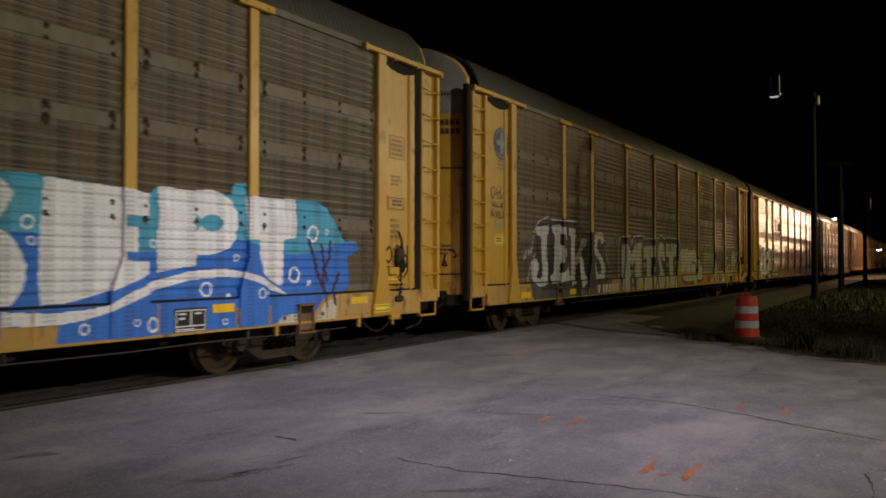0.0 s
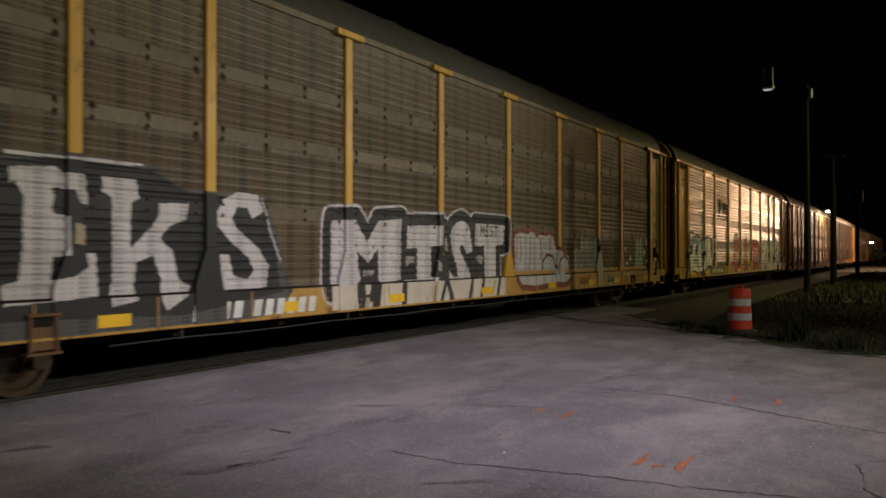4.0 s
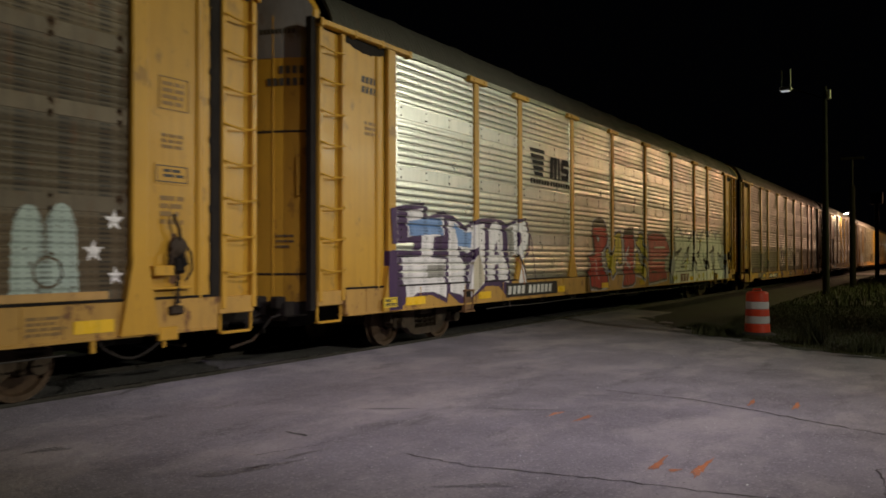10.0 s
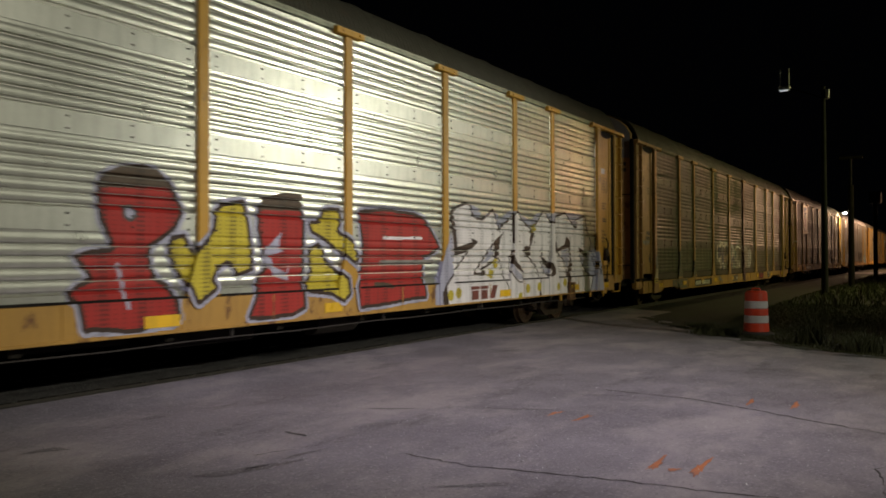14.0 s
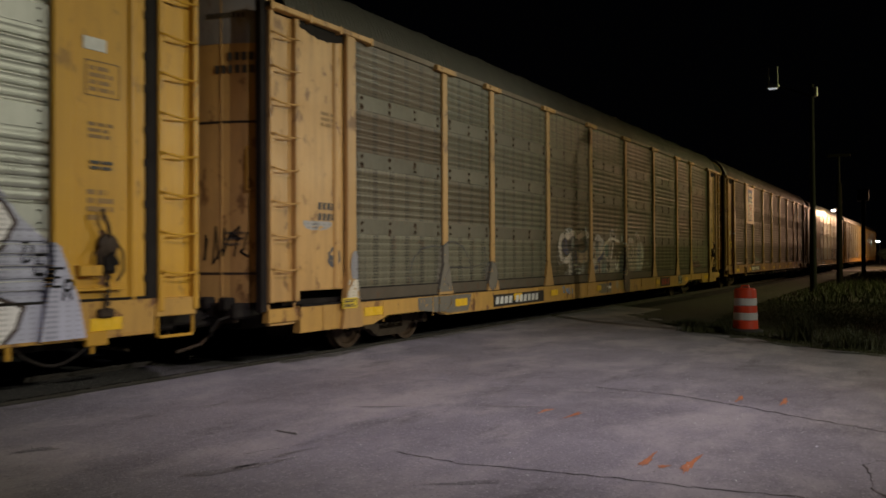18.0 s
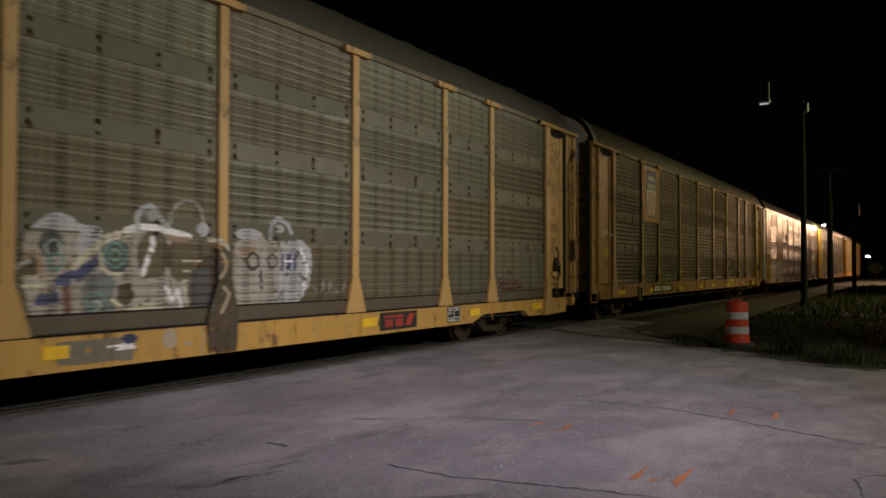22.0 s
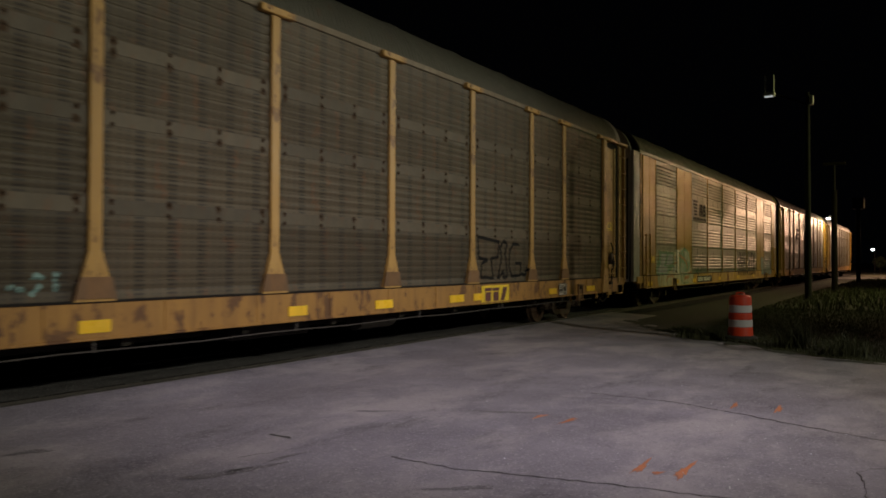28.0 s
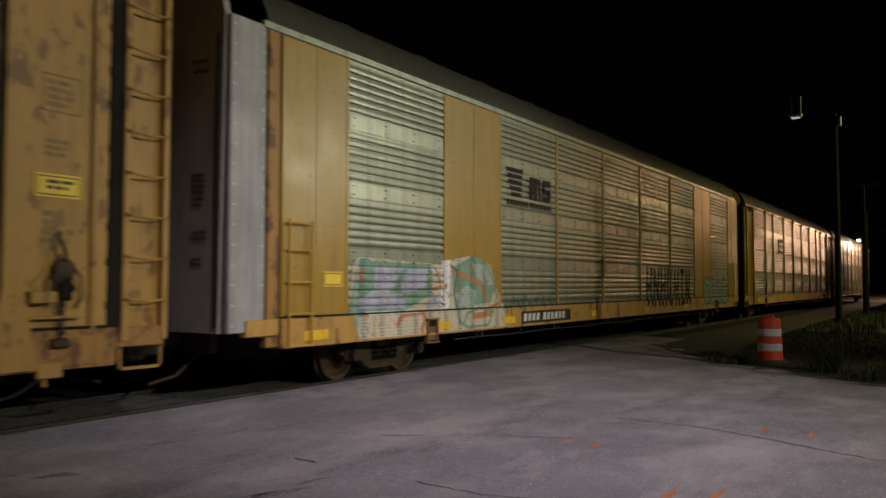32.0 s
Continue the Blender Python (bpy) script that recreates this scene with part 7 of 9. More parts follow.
    cv.poly([(12.82, 2.03), (13.1, 2.03), (13.72, 2.03), (14.1, 2.12), (14.51, 2.11), (14.91, 2.04), (14.93, 1.48), (14.87, 1.15), (13.73, 1.16), (12.87, 1.15), (12.8, 1.51), (12.79, 1.91)], "haze")
    cv.poly([(13.43, 2.05), (13.68, 2.04), (13.69, 1.95), (13.51, 1.81), (13.43, 1.68), (13.38, 1.93)], "cloud")
    cv.oval(13.09, 1.91, 0.14, 0.15, "shade")
    cv.oval(12.86, 1.68, 0.10, 0.15, "umberp")
    cv.poly([(13.12, 1.56), (13.37, 1.65), (13.54, 1.73), (13.69, 1.82), (13.7, 1.71), (13.5, 1.56), (13.37, 1.45), (13.15, 1.47)], "dusk")
    cv.poly([(12.93, 1.38), (13.17, 1.41), (13.21, 1.28), (12.92, 1.27)], "dusk")
    cv.poly([(13.51, 1.56), (13.76, 1.63), (13.89, 1.49), (13.84, 1.3), (13.9, 1.18), (13.48, 1.18), (13.44, 1.37)], "smoke")
    cv.oval(13.87, 1.78, 0.20, 0.19, "shade")
    cv.oval(14.39, 1.81, 0.23, 0.30, None)
    cv.oval(14.82, 1.77, 0.22, 0.29, None)
    cv.poly([(13.91, 1.46), (14.07, 1.49), (14.15, 1.32), (13.99, 1.2), (13.89, 1.23)], "umberp")
    cv.stroke([(13.37, 1.67), (13.54, 1.83), (13.72, 1.96), (13.88, 2.03), (14.07, 2.04)], 0.09, "cream")
    cv.stroke([(14.01, 2.09), (14.2, 2.14), (14.42, 2.13), (14.68, 2.09), (14.93, 2.04)], 0.08, "white")
    cv.stroke([(13.69, 1.81), (13.7, 1.68), (13.79, 1.59), (13.94, 1.58)], 0.05, "cream")
    cv.disc(13.87, 1.8, 0.16, "aqua", 0.045)
    cv.disc(13.87, 1.8, 0.075, "mint", 0.03)
    cv.disc(13.12, 1.86, 0.1, "pale", 0.03)
    cv.disc(13.15, 1.72, 0.1, "aqua", 0.035)
    cv.disc(13.64, 1.26, 0.14, "aqua", 0.04)
    cv.disc(13.64, 1.24, 0.06, "pale", 0.03)
    cv.stroke([(14.37, 2.0), (14.39, 1.92), (14.31, 1.75), (14.25, 1.59)], 0.07, "white")
    cv.stroke([(14.1, 2.01), (14.07, 1.82), (14.09, 1.62), (14.25, 1.5), (14.52, 1.51)], 0.07, "haze")
    cv.stroke([(14.84, 1.74), (15.12, 1.74)], 0.035, "cream")
    cv.stroke([(14.84, 1.62), (15.09, 1.62)], 0.035, "cream")
    cv.stroke([(14.84, 1.5), (15.1, 1.5)], 0.035, "cream")
    cv.stroke([(15.03, 2.01), (15.03, 1.6)], 0.035, "tan")
    cv.stroke([(14.61, 2.03), (14.77, 2.0), (14.91, 2.01)], 0.07, "tan")
    cv.stroke([(14.59, 1.43), (14.67, 1.26), (14.76, 1.38), (14.82, 1.16)], 0.045, "white")
    cv.stroke([(14.87, 1.44), (14.92, 1.19)], 0.03, "cream")
    cv.oval(14.29, 1.17, 0.28, 0.07, "cream")
    cv.stroke([(13.84, 1.3), (14.0, 1.18), (13.94, 1.07)], 0.05, "cream")
    cv.stroke([(12.79, 1.56), (13.14, 1.56)], 0.05, "cream")
    cv.stroke([(12.79, 1.47), (13.04, 1.47)], 0.04, "cream")
    cv.stroke([(12.8, 1.77), (12.91, 1.82), (12.97, 1.74), (12.99, 1.56)], 0.06, "tan")
    cv.stroke([(12.7, 1.65), (12.85, 1.73)], 0.05, "ghost")
    cv.stroke([(13.27, 1.41), (13.3, 1.2)], 0.1, "rosep")
    cv.stroke([(13.36, 1.5), (13.38, 1.19)], 0.08, "haze")
    cv.stroke([(14.16, 2.08), (14.15, 2.25), (14.22, 2.34), (14.34, 2.39), (14.44, 2.33), (14.49, 2.23), (14.59, 2.15)], 0.07, "cloud")
    cv.oval(14.36, 2.27, 0.08, 0.06, "ghost")
    cv.stroke([(14.63, 2.2), (14.66, 2.35), (14.77, 2.45), (14.9, 2.49), (15.06, 2.46), (15.14, 2.34), (15.15, 2.22)], 0.045, "ghost")
    cv.oval(15.14, 2.14, 0.10, 0.09, "cloud")
    cv.poly([(12.95, 1.05), (13.52, 1.06), (13.52, 0.97), (12.95, 0.97)], "smoke")
    cv.oval(13.66, 1.0, 0.16, 0.05, "dusk")
    cv.oval(14.01, 0.99, 0.13, 0.05, "navy")
    cv.stroke([(14.18, 0.96), (14.35, 1.03), (14.48, 0.98), (14.74, 1.02)], 0.05, "ghost")
    cv.poly([(15.07, 1.69), (15.38, 1.95), (15.55, 1.91), (15.68, 1.54), (15.72, 1.01), (15.69, 0.47), (15.23, 0.49), (15.17, 1.04)], "umber")
    cv.poly([(14.96, 1.62), (15.28, 1.69), (15.29, 1.09), (14.98, 1.11)], "shade")
    cv.stroke([(15.25, 2.02), (15.43, 2.0), (15.58, 1.88)], 0.06, "cream")
    cv.stroke([(15.43, 1.84), (15.52, 1.73), (15.48, 1.62), (15.41, 1.53)], 0.05, "bone")
    cv.stroke([(15.45, 1.41), (15.55, 1.32), (15.47, 1.16), (15.42, 1.09)], 0.05, "bone")
    cv.poly([(13.13, 0.87), (14.12, 0.88), (14.09, 0.61), (13.16, 0.63)], "slate")
    cv.oval(14.61, 0.81, 0.11, 0.12, "bone")
    cv.oval(14.9, 0.73, 0.06, 0.03, "bone")
    cv.stroke([(13.77, 0.78), (14.08, 0.79), (13.89, 0.74), (14.1, 0.75)], 0.035, "white")
    cv.oval(14.04, 0.85, 0.11, 0.06, "navy")
    cv.stroke([(15.09, 0.89), (15.15, 0.75), (15.08, 0.53)], 0.03, "bone")
    cv.poly([(15.7, 1.99), (15.94, 2.11), (16.18, 2.15), (16.26, 2.04), (16.72, 2.03), (17.02, 2.07), (17.24, 1.93), (17.28, 1.72), (17.2, 1.39), (16.99, 1.16), (16.82, 0.95), (15.78, 1.09), (15.67, 1.51)], "haze")
    cv.poly([(16.61, 2.03), (17.02, 2.07), (17.24, 1.93), (17.28, 1.72), (17.2, 1.39), (16.92, 1.08), (16.5, 1.09), (16.58, 1.61)], "cloud")
    cv.oval(15.94, 2.11, 0.24, 0.08, "cloud")
    cv.stroke([(16.36, 2.08), (16.38, 2.26), (16.53, 2.36), (16.71, 2.3), (16.8, 2.16)], 0.07, "cloud")
    cv.oval(16.55, 2.21, 0.10, 0.06, "ghost")
    cv.poly([(15.78, 1.95), (16.11, 1.94), (16.07, 1.81), (15.81, 1.83)], "tan")
    cv.disc(16.04, 1.75, 0.13, "black", 0.045)
    cv.disc(16.42, 1.75, 0.11, "shade", 0.04)
    cv.poly([(16.6, 1.86), (16.92, 1.86), (16.92, 1.63), (16.6, 1.63)], "dusk")
    cv.stroke([(16.68, 1.84), (16.68, 1.65)], 0.03, "white")
    cv.stroke([(16.84, 1.84), (16.84, 1.65)], 0.03, "white")
    cv.stroke([(16.68, 1.75), (16.84, 1.75)], 0.03, "white")
    cv.stroke([(16.19, 1.61), (16.21, 1.38)], 0.05, "black")
    cv.stroke([(15.85, 1.44), (16.52, 1.43)], 0.04, "ghost")
    cv.stroke([(16.46, 1.14), (16.66, 1.35), (16.58, 0.98)], 0.04, "smoke")
    cv.stroke([(17.02, 1.93), (17.17, 1.66), (17.07, 1.34)], 0.05, "white")
    scribble(cv, 23, 17.26, 1.23, 0.88, 0.38, 5, 0.024, "ghost")
    scribble(cv, 25, 10.6, 0.68, 0.7, 0.25, 4, 0.05, "sky")
    cv.fade(0.17, 12)
    cv.emit(car)
    cv = Canvas(info, 23.4, 25.2, 1.17, 2.4)
    for tag in ([(23.66, 1.44), (23.56, 1.40), (23.68, 1.33), (23.60, 1.24), (23.74, 1.24)], [(23.78, 1.42), (23.76, 1.22), (23.88, 1.34), (23.80, 1.36)], [(23.92, 1.40), (23.97, 1.22), (24.04, 1.40)], [(24.18, 1.40), (24.08, 1.38), (24.12, 1.30), (24.20, 1.24), (24.06, 1.22)],
                [(24.26, 1.22), (24.30, 1.41), (24.40, 1.38), (24.30, 1.30), (24.44, 1.23)], [(24.56, 1.40), (24.46, 1.34), (24.58, 1.27), (24.72, 1.21)], [(23.92, 1.58), (24.06, 1.62), (24.18, 1.54), (24.02, 1.53)], [(23.56, 1.26), (24.1, 1.19), (24.7, 1.24)]):
        cv.stroke(tag, 0.042, "magenta")
    scribble(cv, 29, 24.0, 2.12, 0.46, 0.12, 4, 0.018, "ghost")
    cv.disc(23.99, 1.66, 0.035, "lemon")
    cv.emit(car)
    cv = Canvas(info, 26.2, 27.0, 3.9, 4.9)
    for a, b, r in ((26.40, 4.62, 0.10), (26.62, 4.66, 0.12), (26.62, 4.40, 0.11), (26.42, 4.36, 0.08), (26.78, 4.5, 0.09)):
        cv.disc(a, b, r, "wine", 0.022)
    scribble(cv, 35, 26.35, 4.1, 0.5, 0.25, 3, 0.022, "wine")
    cv.emit(car)
    cv = Canvas(info, 1.2, 2.5, 1.0, 2.2)
    cv.oval(1.9, 1.65, 0.16, 0.16, "shade")
    cv.oval(2.3, 1.5, 0.1, 0.25, "grey")
    cv.poly([(2.1, 0.95), (2.5, 0.95), (2.45, 1.3), (2.15, 1.3)], "cream")
    cv.oval(1.5, 2.15, 0.35, 0.1, "ghost")
    cv.fade(0.3, 14)
    cv.emit(car)
    number_board(car, 7.06, 0.60, 2.52, 0.25, 10, (4,), 3)
    mark_shapes(car, 19.2, 0.66, 0.9, 0.2, "red", PLATE_BLACK)
    strips(car, 1.04, [(2.62, 0.5), (5.5, 0.45), (8.0, 0.4), (10.0, 0.4), (13.1, 0.3), (18.6, 0.4), (22.2, 0.4), (25.2, 0.5)])
    data_board(car, 21.3, 0.62)
    return car


def car_shield():
    car, info, st = base_car(4, "browned", "yellow auto rack car with a railway shield plate and grimy panels")
    end_fittings(car, st, 4)
    logo_shield(car)
    for ya, yb in ((0.74, 1.02), (27.28, 27.62)):
        g = Geo()
        m = [(x * 1.0, 5.2 + (z - 5.2) * 1.07 + 0.022) for x, z in ROOF_LINE]
        g.add([(x, y, z) for y in (ya, yb) for x, z in m], [(i, i + 1, len(m) + i + 1, len(m) + i) for i in range(len(m) - 1)])
        part("roof_end", g.mesh("roof_end", WHITE_END), car, "white-painted roof end")
    cv = Canvas(info, 7.1, 9.8, 1.18, 1.7, 0.17)
    scribble(cv, 41, 7.2, 1.25, 2.3, 0.28, 9, 0.05, "aqua")
    cv.fade(0.35, 15)
    cv.emit(car)
    cv = Canvas(info, 18.4, 22.0, 1.2, 2.4)
    for tag in ([(18.7, 2.15), (19.64, 2.07), (19.59, 1.74), (19.27, 1.71), (19.38, 1.3), (18.82, 1.32), (18.87, 1.61), (19.12, 1.68), (18.74, 1.72), (18.7, 2.15)],
                [(19.59, 1.3), (19.76, 1.71), (19.70, 1.95), (19.86, 2.09), (20.03, 2.03), (19.92, 1.80), (19.98, 1.71), (20.04, 1.32), (19.87, 1.29), (19.85, 1.45), (19.65, 1.3)],
                [(20.63, 2.02), (20.33, 2.04), (20.15, 1.87), (20.13, 1.52), (20.27, 1.32), (20.7, 1.34), (20.72, 1.61), (20.45, 1.61)], [(20.72, 1.38), (20.95, 1.34), (21.02, 1.5), (21.12, 1.36)]):
        cv.stroke(tag, 0.066, "jet")
    cv.disc(19.87, 1.93, 0.06, None)
    cv.fade(0.08, 16)
    cv.emit(car)
    cv = Canvas(info, 0.7, 2.3, 1.2, 3.0)
    scribble(cv, 44, 1.35, 2.58, 0.85, 0.26, 5, 0.036, "white")
    scribble(cv, 45, 1.4, 1.6, 0.55, 0.4, 4, 0.03, "wine")
    cv.emit(car)
    number_board(car, 6.38, 0.84, 2.45, 0.26, 10, (4,), 4)
    mark_shapes(car, 18.9, 0.82, 1.0, 0.28, "wine", SIGN_YELLOW)
    strips(car, 1.2, [(2.6, 0.75), (4.6, 0.35), (5.9, 0.4), (9.7, 0.4), (13.0, 0.4), (15.1, 0.5), (17.5, 0.55), (18.45, 0.4), (22.2, 0.45), (24.7, 0.6)])
    data_board(car, 22.80, 0.81)
    return car


def low_ladder(g):
    for y in (0.0, 0.45):
        g.rod((0.07, y, 0.78), (0.07, y, 2.55), 0.018, 6)
    for z in (0.80, 1.24, 1.68, 2.12, 2.5):
        g.rod((0.07, -0.03, z), (0.07, 0.48, z), 0.015, 6)
        g.rod((0.0, 0.0, z), (0.07, 0.0, z), 0.012, 5)
        g.rod((0.0, 0.45, z), (0.07, 0.45, z), 0.012, 5)


def newer_layout(car, info):
    """Wide yellow sheets among the silver panels, slim posts."""
    low = 1.20
    cuts = [(1.10, 2.50, 1), (2.50, 5.22, 0), (5.22, 7.32, 1), (7.32, 10.05, 0), (10.05, 12.90, 0), (12.90, 15.78, 0), (15.78, 18.66, 0), (18.66, 21.44, 0), (21.44, 23.55, 1), (23.55, 26.28, 0), (26.28, 27.45, 1)]
    info.update(posts=(), post_proud=0.0, a=1.1, b=27.45, plain=[(a, b) for a, b, y in cuts if y])
    for a, b, yellow in cuts:
        w = round(b - a, 2)
        if yellow:
            def make(g, w=w):
                g.box(-0.05, 0.022, 0.0, w, low, TOP, 0.008)
                g.box(0.018, 0.028, w / 2 - 0.008, w / 2 + 0.008, low, TOP)
                for z in (1.9, 2.5, 3.2, 3.9, 4.5):
                    for y in (0.3, w - 0.3, w / 2 - 0.12):
                        g.rod((0.02, y, z), (0.03, y, z), 0.018, 6)
            part("yellow_sheet", shared(("ysheet", w), "yellow_sheet", make, YELLOW_DEEP), car, "smooth yellow sheet", (0, a, 0))
        else:
            p = part("side_panel", shared(("panel", w, low), "side_panel", lambda g: make_panel(g, w, low), BLACK_STEEL), car, "bay of ribbed bare-metal sheets", (0, a, 0))
            add_sheets(p, w, low, True, "old", SILVER_OLD)
            for z in BANDS[1.20, True]:
                part("lap_band", shared(("band", w, "old"), "lap_band", lambda g: make_band(g, w), SILVER_OLD), p, at=(0, 0, z))
            part("bolts", shared(("bolts", w, "aged"), "bolts", lambda g: make_bolts(g, w, low, True, 0.012), INK), p, "small panel bolts", kind="stuff")
            part("panel_edge", shared("pedge", "panel_edge", lambda g: g.box(0.0, 0.03, -0.035, 0.035, low, TOP, 0.008), YELLOW_DEEP), car, at=(0, a, 0))


def car_newer():
    car, info, st = base_car(5, "aged", "newer yellow auto rack car with silver panels and white end doors", layout=newer_layout)
    frame_m = YELLOW
    logo_stripes(car, 7.62, 3.47, 1.02, 0.014)
    for y in (1.20, 26.9):
        l = part("ladder", shared("lowladder", "ladder", low_ladder, YELLOW), car, "short yellow ladder", (0.02, y, 0))
    for y, turn in ((0.16, 0.0), (28.08, math.pi)):
        w = part("end_door", shared("whiteend", "end_door", make_flat_end, GREY_DOOR), car, "closed grey end doors", (0, y, 0))
        if turn:
            w.rotation_euler, w.location = (0, 0, turn), (2 * CENTRE, y, 0)
        part("hinge_strip", shared("hingestrip", "hinge_strip", lambda g: g.box(-0.215, -0.165, -0.03, 0.0, 1.1, 4.9, 0.01), BLACK_STEEL), w)
        s = Geo()
        for z, n in ((4.55, 6), (4.42, 6), (3.05, 5), (2.98, 5), (2.9, 5), (2.82, 5), (2.74, 5), (2.66, 4), (2.3, 6), (2.22, 6), (1.95, 4), (1.88, 4)):
            for i in range(n):
                x = -0.66 + i * 0.05
                s.add([(x, -0.022, z), (x + 0.038, -0.022, z), (x + 0.038, -0.022, z + 0.045), (x, -0.022, z + 0.045)], [(0, 1, 2, 3)])
        if not turn:
            part("stencil", s.mesh("stencil", INK, fix=False), w, "black stencilled marks", kind="stuff")
    # corner: white door edge with rivets, then a brown-yellow corner post
    part("door_edge", Geo().box(-0.10, 0.0, 0.19, 0.82, 1.02, 5.15, 0.012).mesh("door_edge", DOOR_WHITE), car, "white riveted door edge")
    g = Geo()
    for i in range(16):
        for y in (0.25, 0.76):
            g.rod((0.0, y, 1.12 + 0.26 * i), (0.012, y, 1.12 + 0.26 * i), 0.014, 6)
    part("rivets", g.mesh("rivets", CHALK), car, "small rivets", kind="stuff")
    part("corner_post", Geo().box(-0.12, 0.0, 0.86, 1.09, 0.80, TOP + 0.05, 0.015).mesh("corner_post", SILL_RUSTY), car, "rust-stained yellow corner post")
    part("door_edge", Geo().box(-0.10, 0.0, 27.5, 27.95, 1.02, 5.15, 0.012).mesh("door_edge", DOOR_WHITE), car, "white riveted door edge")
    for y, turn in ((-0.10, 0), (28.43, 1)):
        c = part("coupler", shared("coupler", "coupler", make_coupler, BROWN_STEEL), car, "rusty knuckle coupler", (0, y, 0))
        if turn:
            c.rotation_euler, c.location = (0, 0, math.pi), (2 * CENTRE, y, 0)
    plate(car, "caution_label", SIGN_YELLOW, 1.95, 2.38, 1.62, 1.84, 0.034, "yellow caution label", INK)
    cv = Canvas(info, 2.4, 8.6, 0.78, 2.35)
    cv.poly([(2.81, 0.77), (2.64, 1.17), (2.59, 1.51), (2.66, 1.94), (2.79, 2.08), (3.08, 2.07), (4.42, 2.03), (5.23, 2.0), (5.42, 2.1), (6.23, 2.21), (6.89, 2.03), (7.12, 1.58), (7.47, 1.24), (7.55, 0.78), (6.66, 0.71), (5.23, 0.71), (3.69, 0.73)], "cream")
    cv.poly([(2.69, 0.95), (2.61, 1.43), (2.79, 2.03), (3.01, 2.08), (3.08, 2.02), (4.77, 2.01), (4.83, 1.89), (4.86, 1.49), (4.04, 1.22), (2.8, 1.16)], "mint")
    cv.poly([(3.2, 1.92), (3.97, 1.93), (3.76, 1.66), (3.56, 1.5), (4.0, 1.5), (4.04, 1.25), (2.8, 1.27), (2.8, 1.4), (3.2, 1.57)], "lilac")
    cv.poly([(4.13, 1.92), (4.75, 1.91), (4.68, 1.64), (4.37, 1.53), (3.87, 1.54)], "lilac")
    cv.poly([(4.77, 1.49), (5.08, 1.47), (5.12, 1.27), (4.77, 1.25)], "lilac")
    cv.poly([(2.69, 1.64), (2.8, 1.86), (2.94, 1.95), (2.91, 1.69)], "orange")
    cv.poly([(5.17, 2.08), (5.42, 2.1), (5.37, 1.23), (5.14, 1.19)], "white")
    cv.poly([(5.46, 1.95), (6.23, 2.21), (6.85, 2.03), (7.12, 1.58), (6.89, 1.31), (6.34, 1.26), (5.92, 1.48), (5.52, 1.49)], "mint")
    cv.poly([(6.13, 2.07), (6.71, 2.03), (7.03, 1.64), (6.62, 1.66), (6.34, 1.8)], "pale")
    cv.poly([(5.62, 1.49), (6.02, 1.64), (6.34, 1.53), (6.23, 1.21), (5.92, 1.19), (5.58, 1.07)], "pale")
    cv.stroke([(5.5, 1.9), (5.92, 1.82), (6.34, 1.72), (6.62, 1.53), (6.71, 1.39)], 0.09, "orange")
    cv.stroke([(4.9, 1.57), (5.14, 1.61), (5.04, 1.84)], 0.07, "orange")
    cv.stroke([(4.42, 0.82), (4.6, 1.05), (4.51, 1.18), (3.93, 1.15), (3.77, 0.99)], 0.09, "orange")
    cv.stroke([(5.58, 1.33), (5.72, 0.96), (6.02, 0.85), (6.78, 0.87), (7.0, 1.14), (6.45, 1.21), (5.98, 1.11), (5.86, 0.91)], 0.06, "mint")
    cv.stroke([(6.23, 1.05), (6.84, 1.09)], 0.12, "orange")
    cv.stroke([(6.84, 1.2), (7.36, 1.3), (7.43, 1.52)], 0.06, "orange")
    cv.stroke([(7.12, 1.47), (7.43, 1.15), (7.5, 0.84)], 0.05, "mint")
    cv.stroke([(2.8, 1.95), (2.72, 1.42), (2.72, 1.17), (2.88, 0.81)], 0.06, "pale")
    cv.stroke([(3.09, 0.89), (3.53, 0.96), (4.01, 0.84), (4.86, 0.85)], 0.07, "cream")
    cv.stroke([(3.01, 1.2), (4.42, 1.19)], 0.05, "white")
    cv.stroke([(5.42, 2.0), (5.66, 1.9), (5.54, 1.49), (5.66, 1.23)], 0.05, "moss")
    scribble(cv, 57, 7.55, 1.0, 0.95, 0.5, 4, 0.05, "moss")
    cv.fade(0.22, 18, 0.04)
    cv.emit(car)
    cv = Canvas(info, 7.6, 27.4, 0.74, 2.3)
    cv.disc(8.2, 1.78, 0.17, "ghost", 0.05)
    scribble(cv, 58, 8.3, 1.0, 1.5, 0.55, 5, 0.06, "moss")
    for y in (10.3, 13.2):
        scribble(cv, int(y), y, 1.25, 2.2, 0.6, 6, 0.025, "grey")
    word(cv, "HNHU", 16.35, 1.06, 0.45, 1.05, 0.22, 0.17, "jet")
    word(cv, "HIN", 19.1, 1.04, 0.42, 1.05, 0.22, 0.17, "jet")
    throw_up(cv, 59, 22.6, 0.9, 3.4, 1.0, 4, "aqua", "navy", 0.07, inner="pale")
    cv.fade(0.2, 19)
    cv.emit(car)
    number_board(car, 8.2, 0.83, 2.5, 0.26, 10, (4,), 5)
    strips(car, 1.2, [(1.55, 0.5), (5.0, 0.4), (7.4, 0.5), (12.0, 0.4), (16.0, 0.4), (20.0, 0.4), (24.0, 0.4)])
    return car


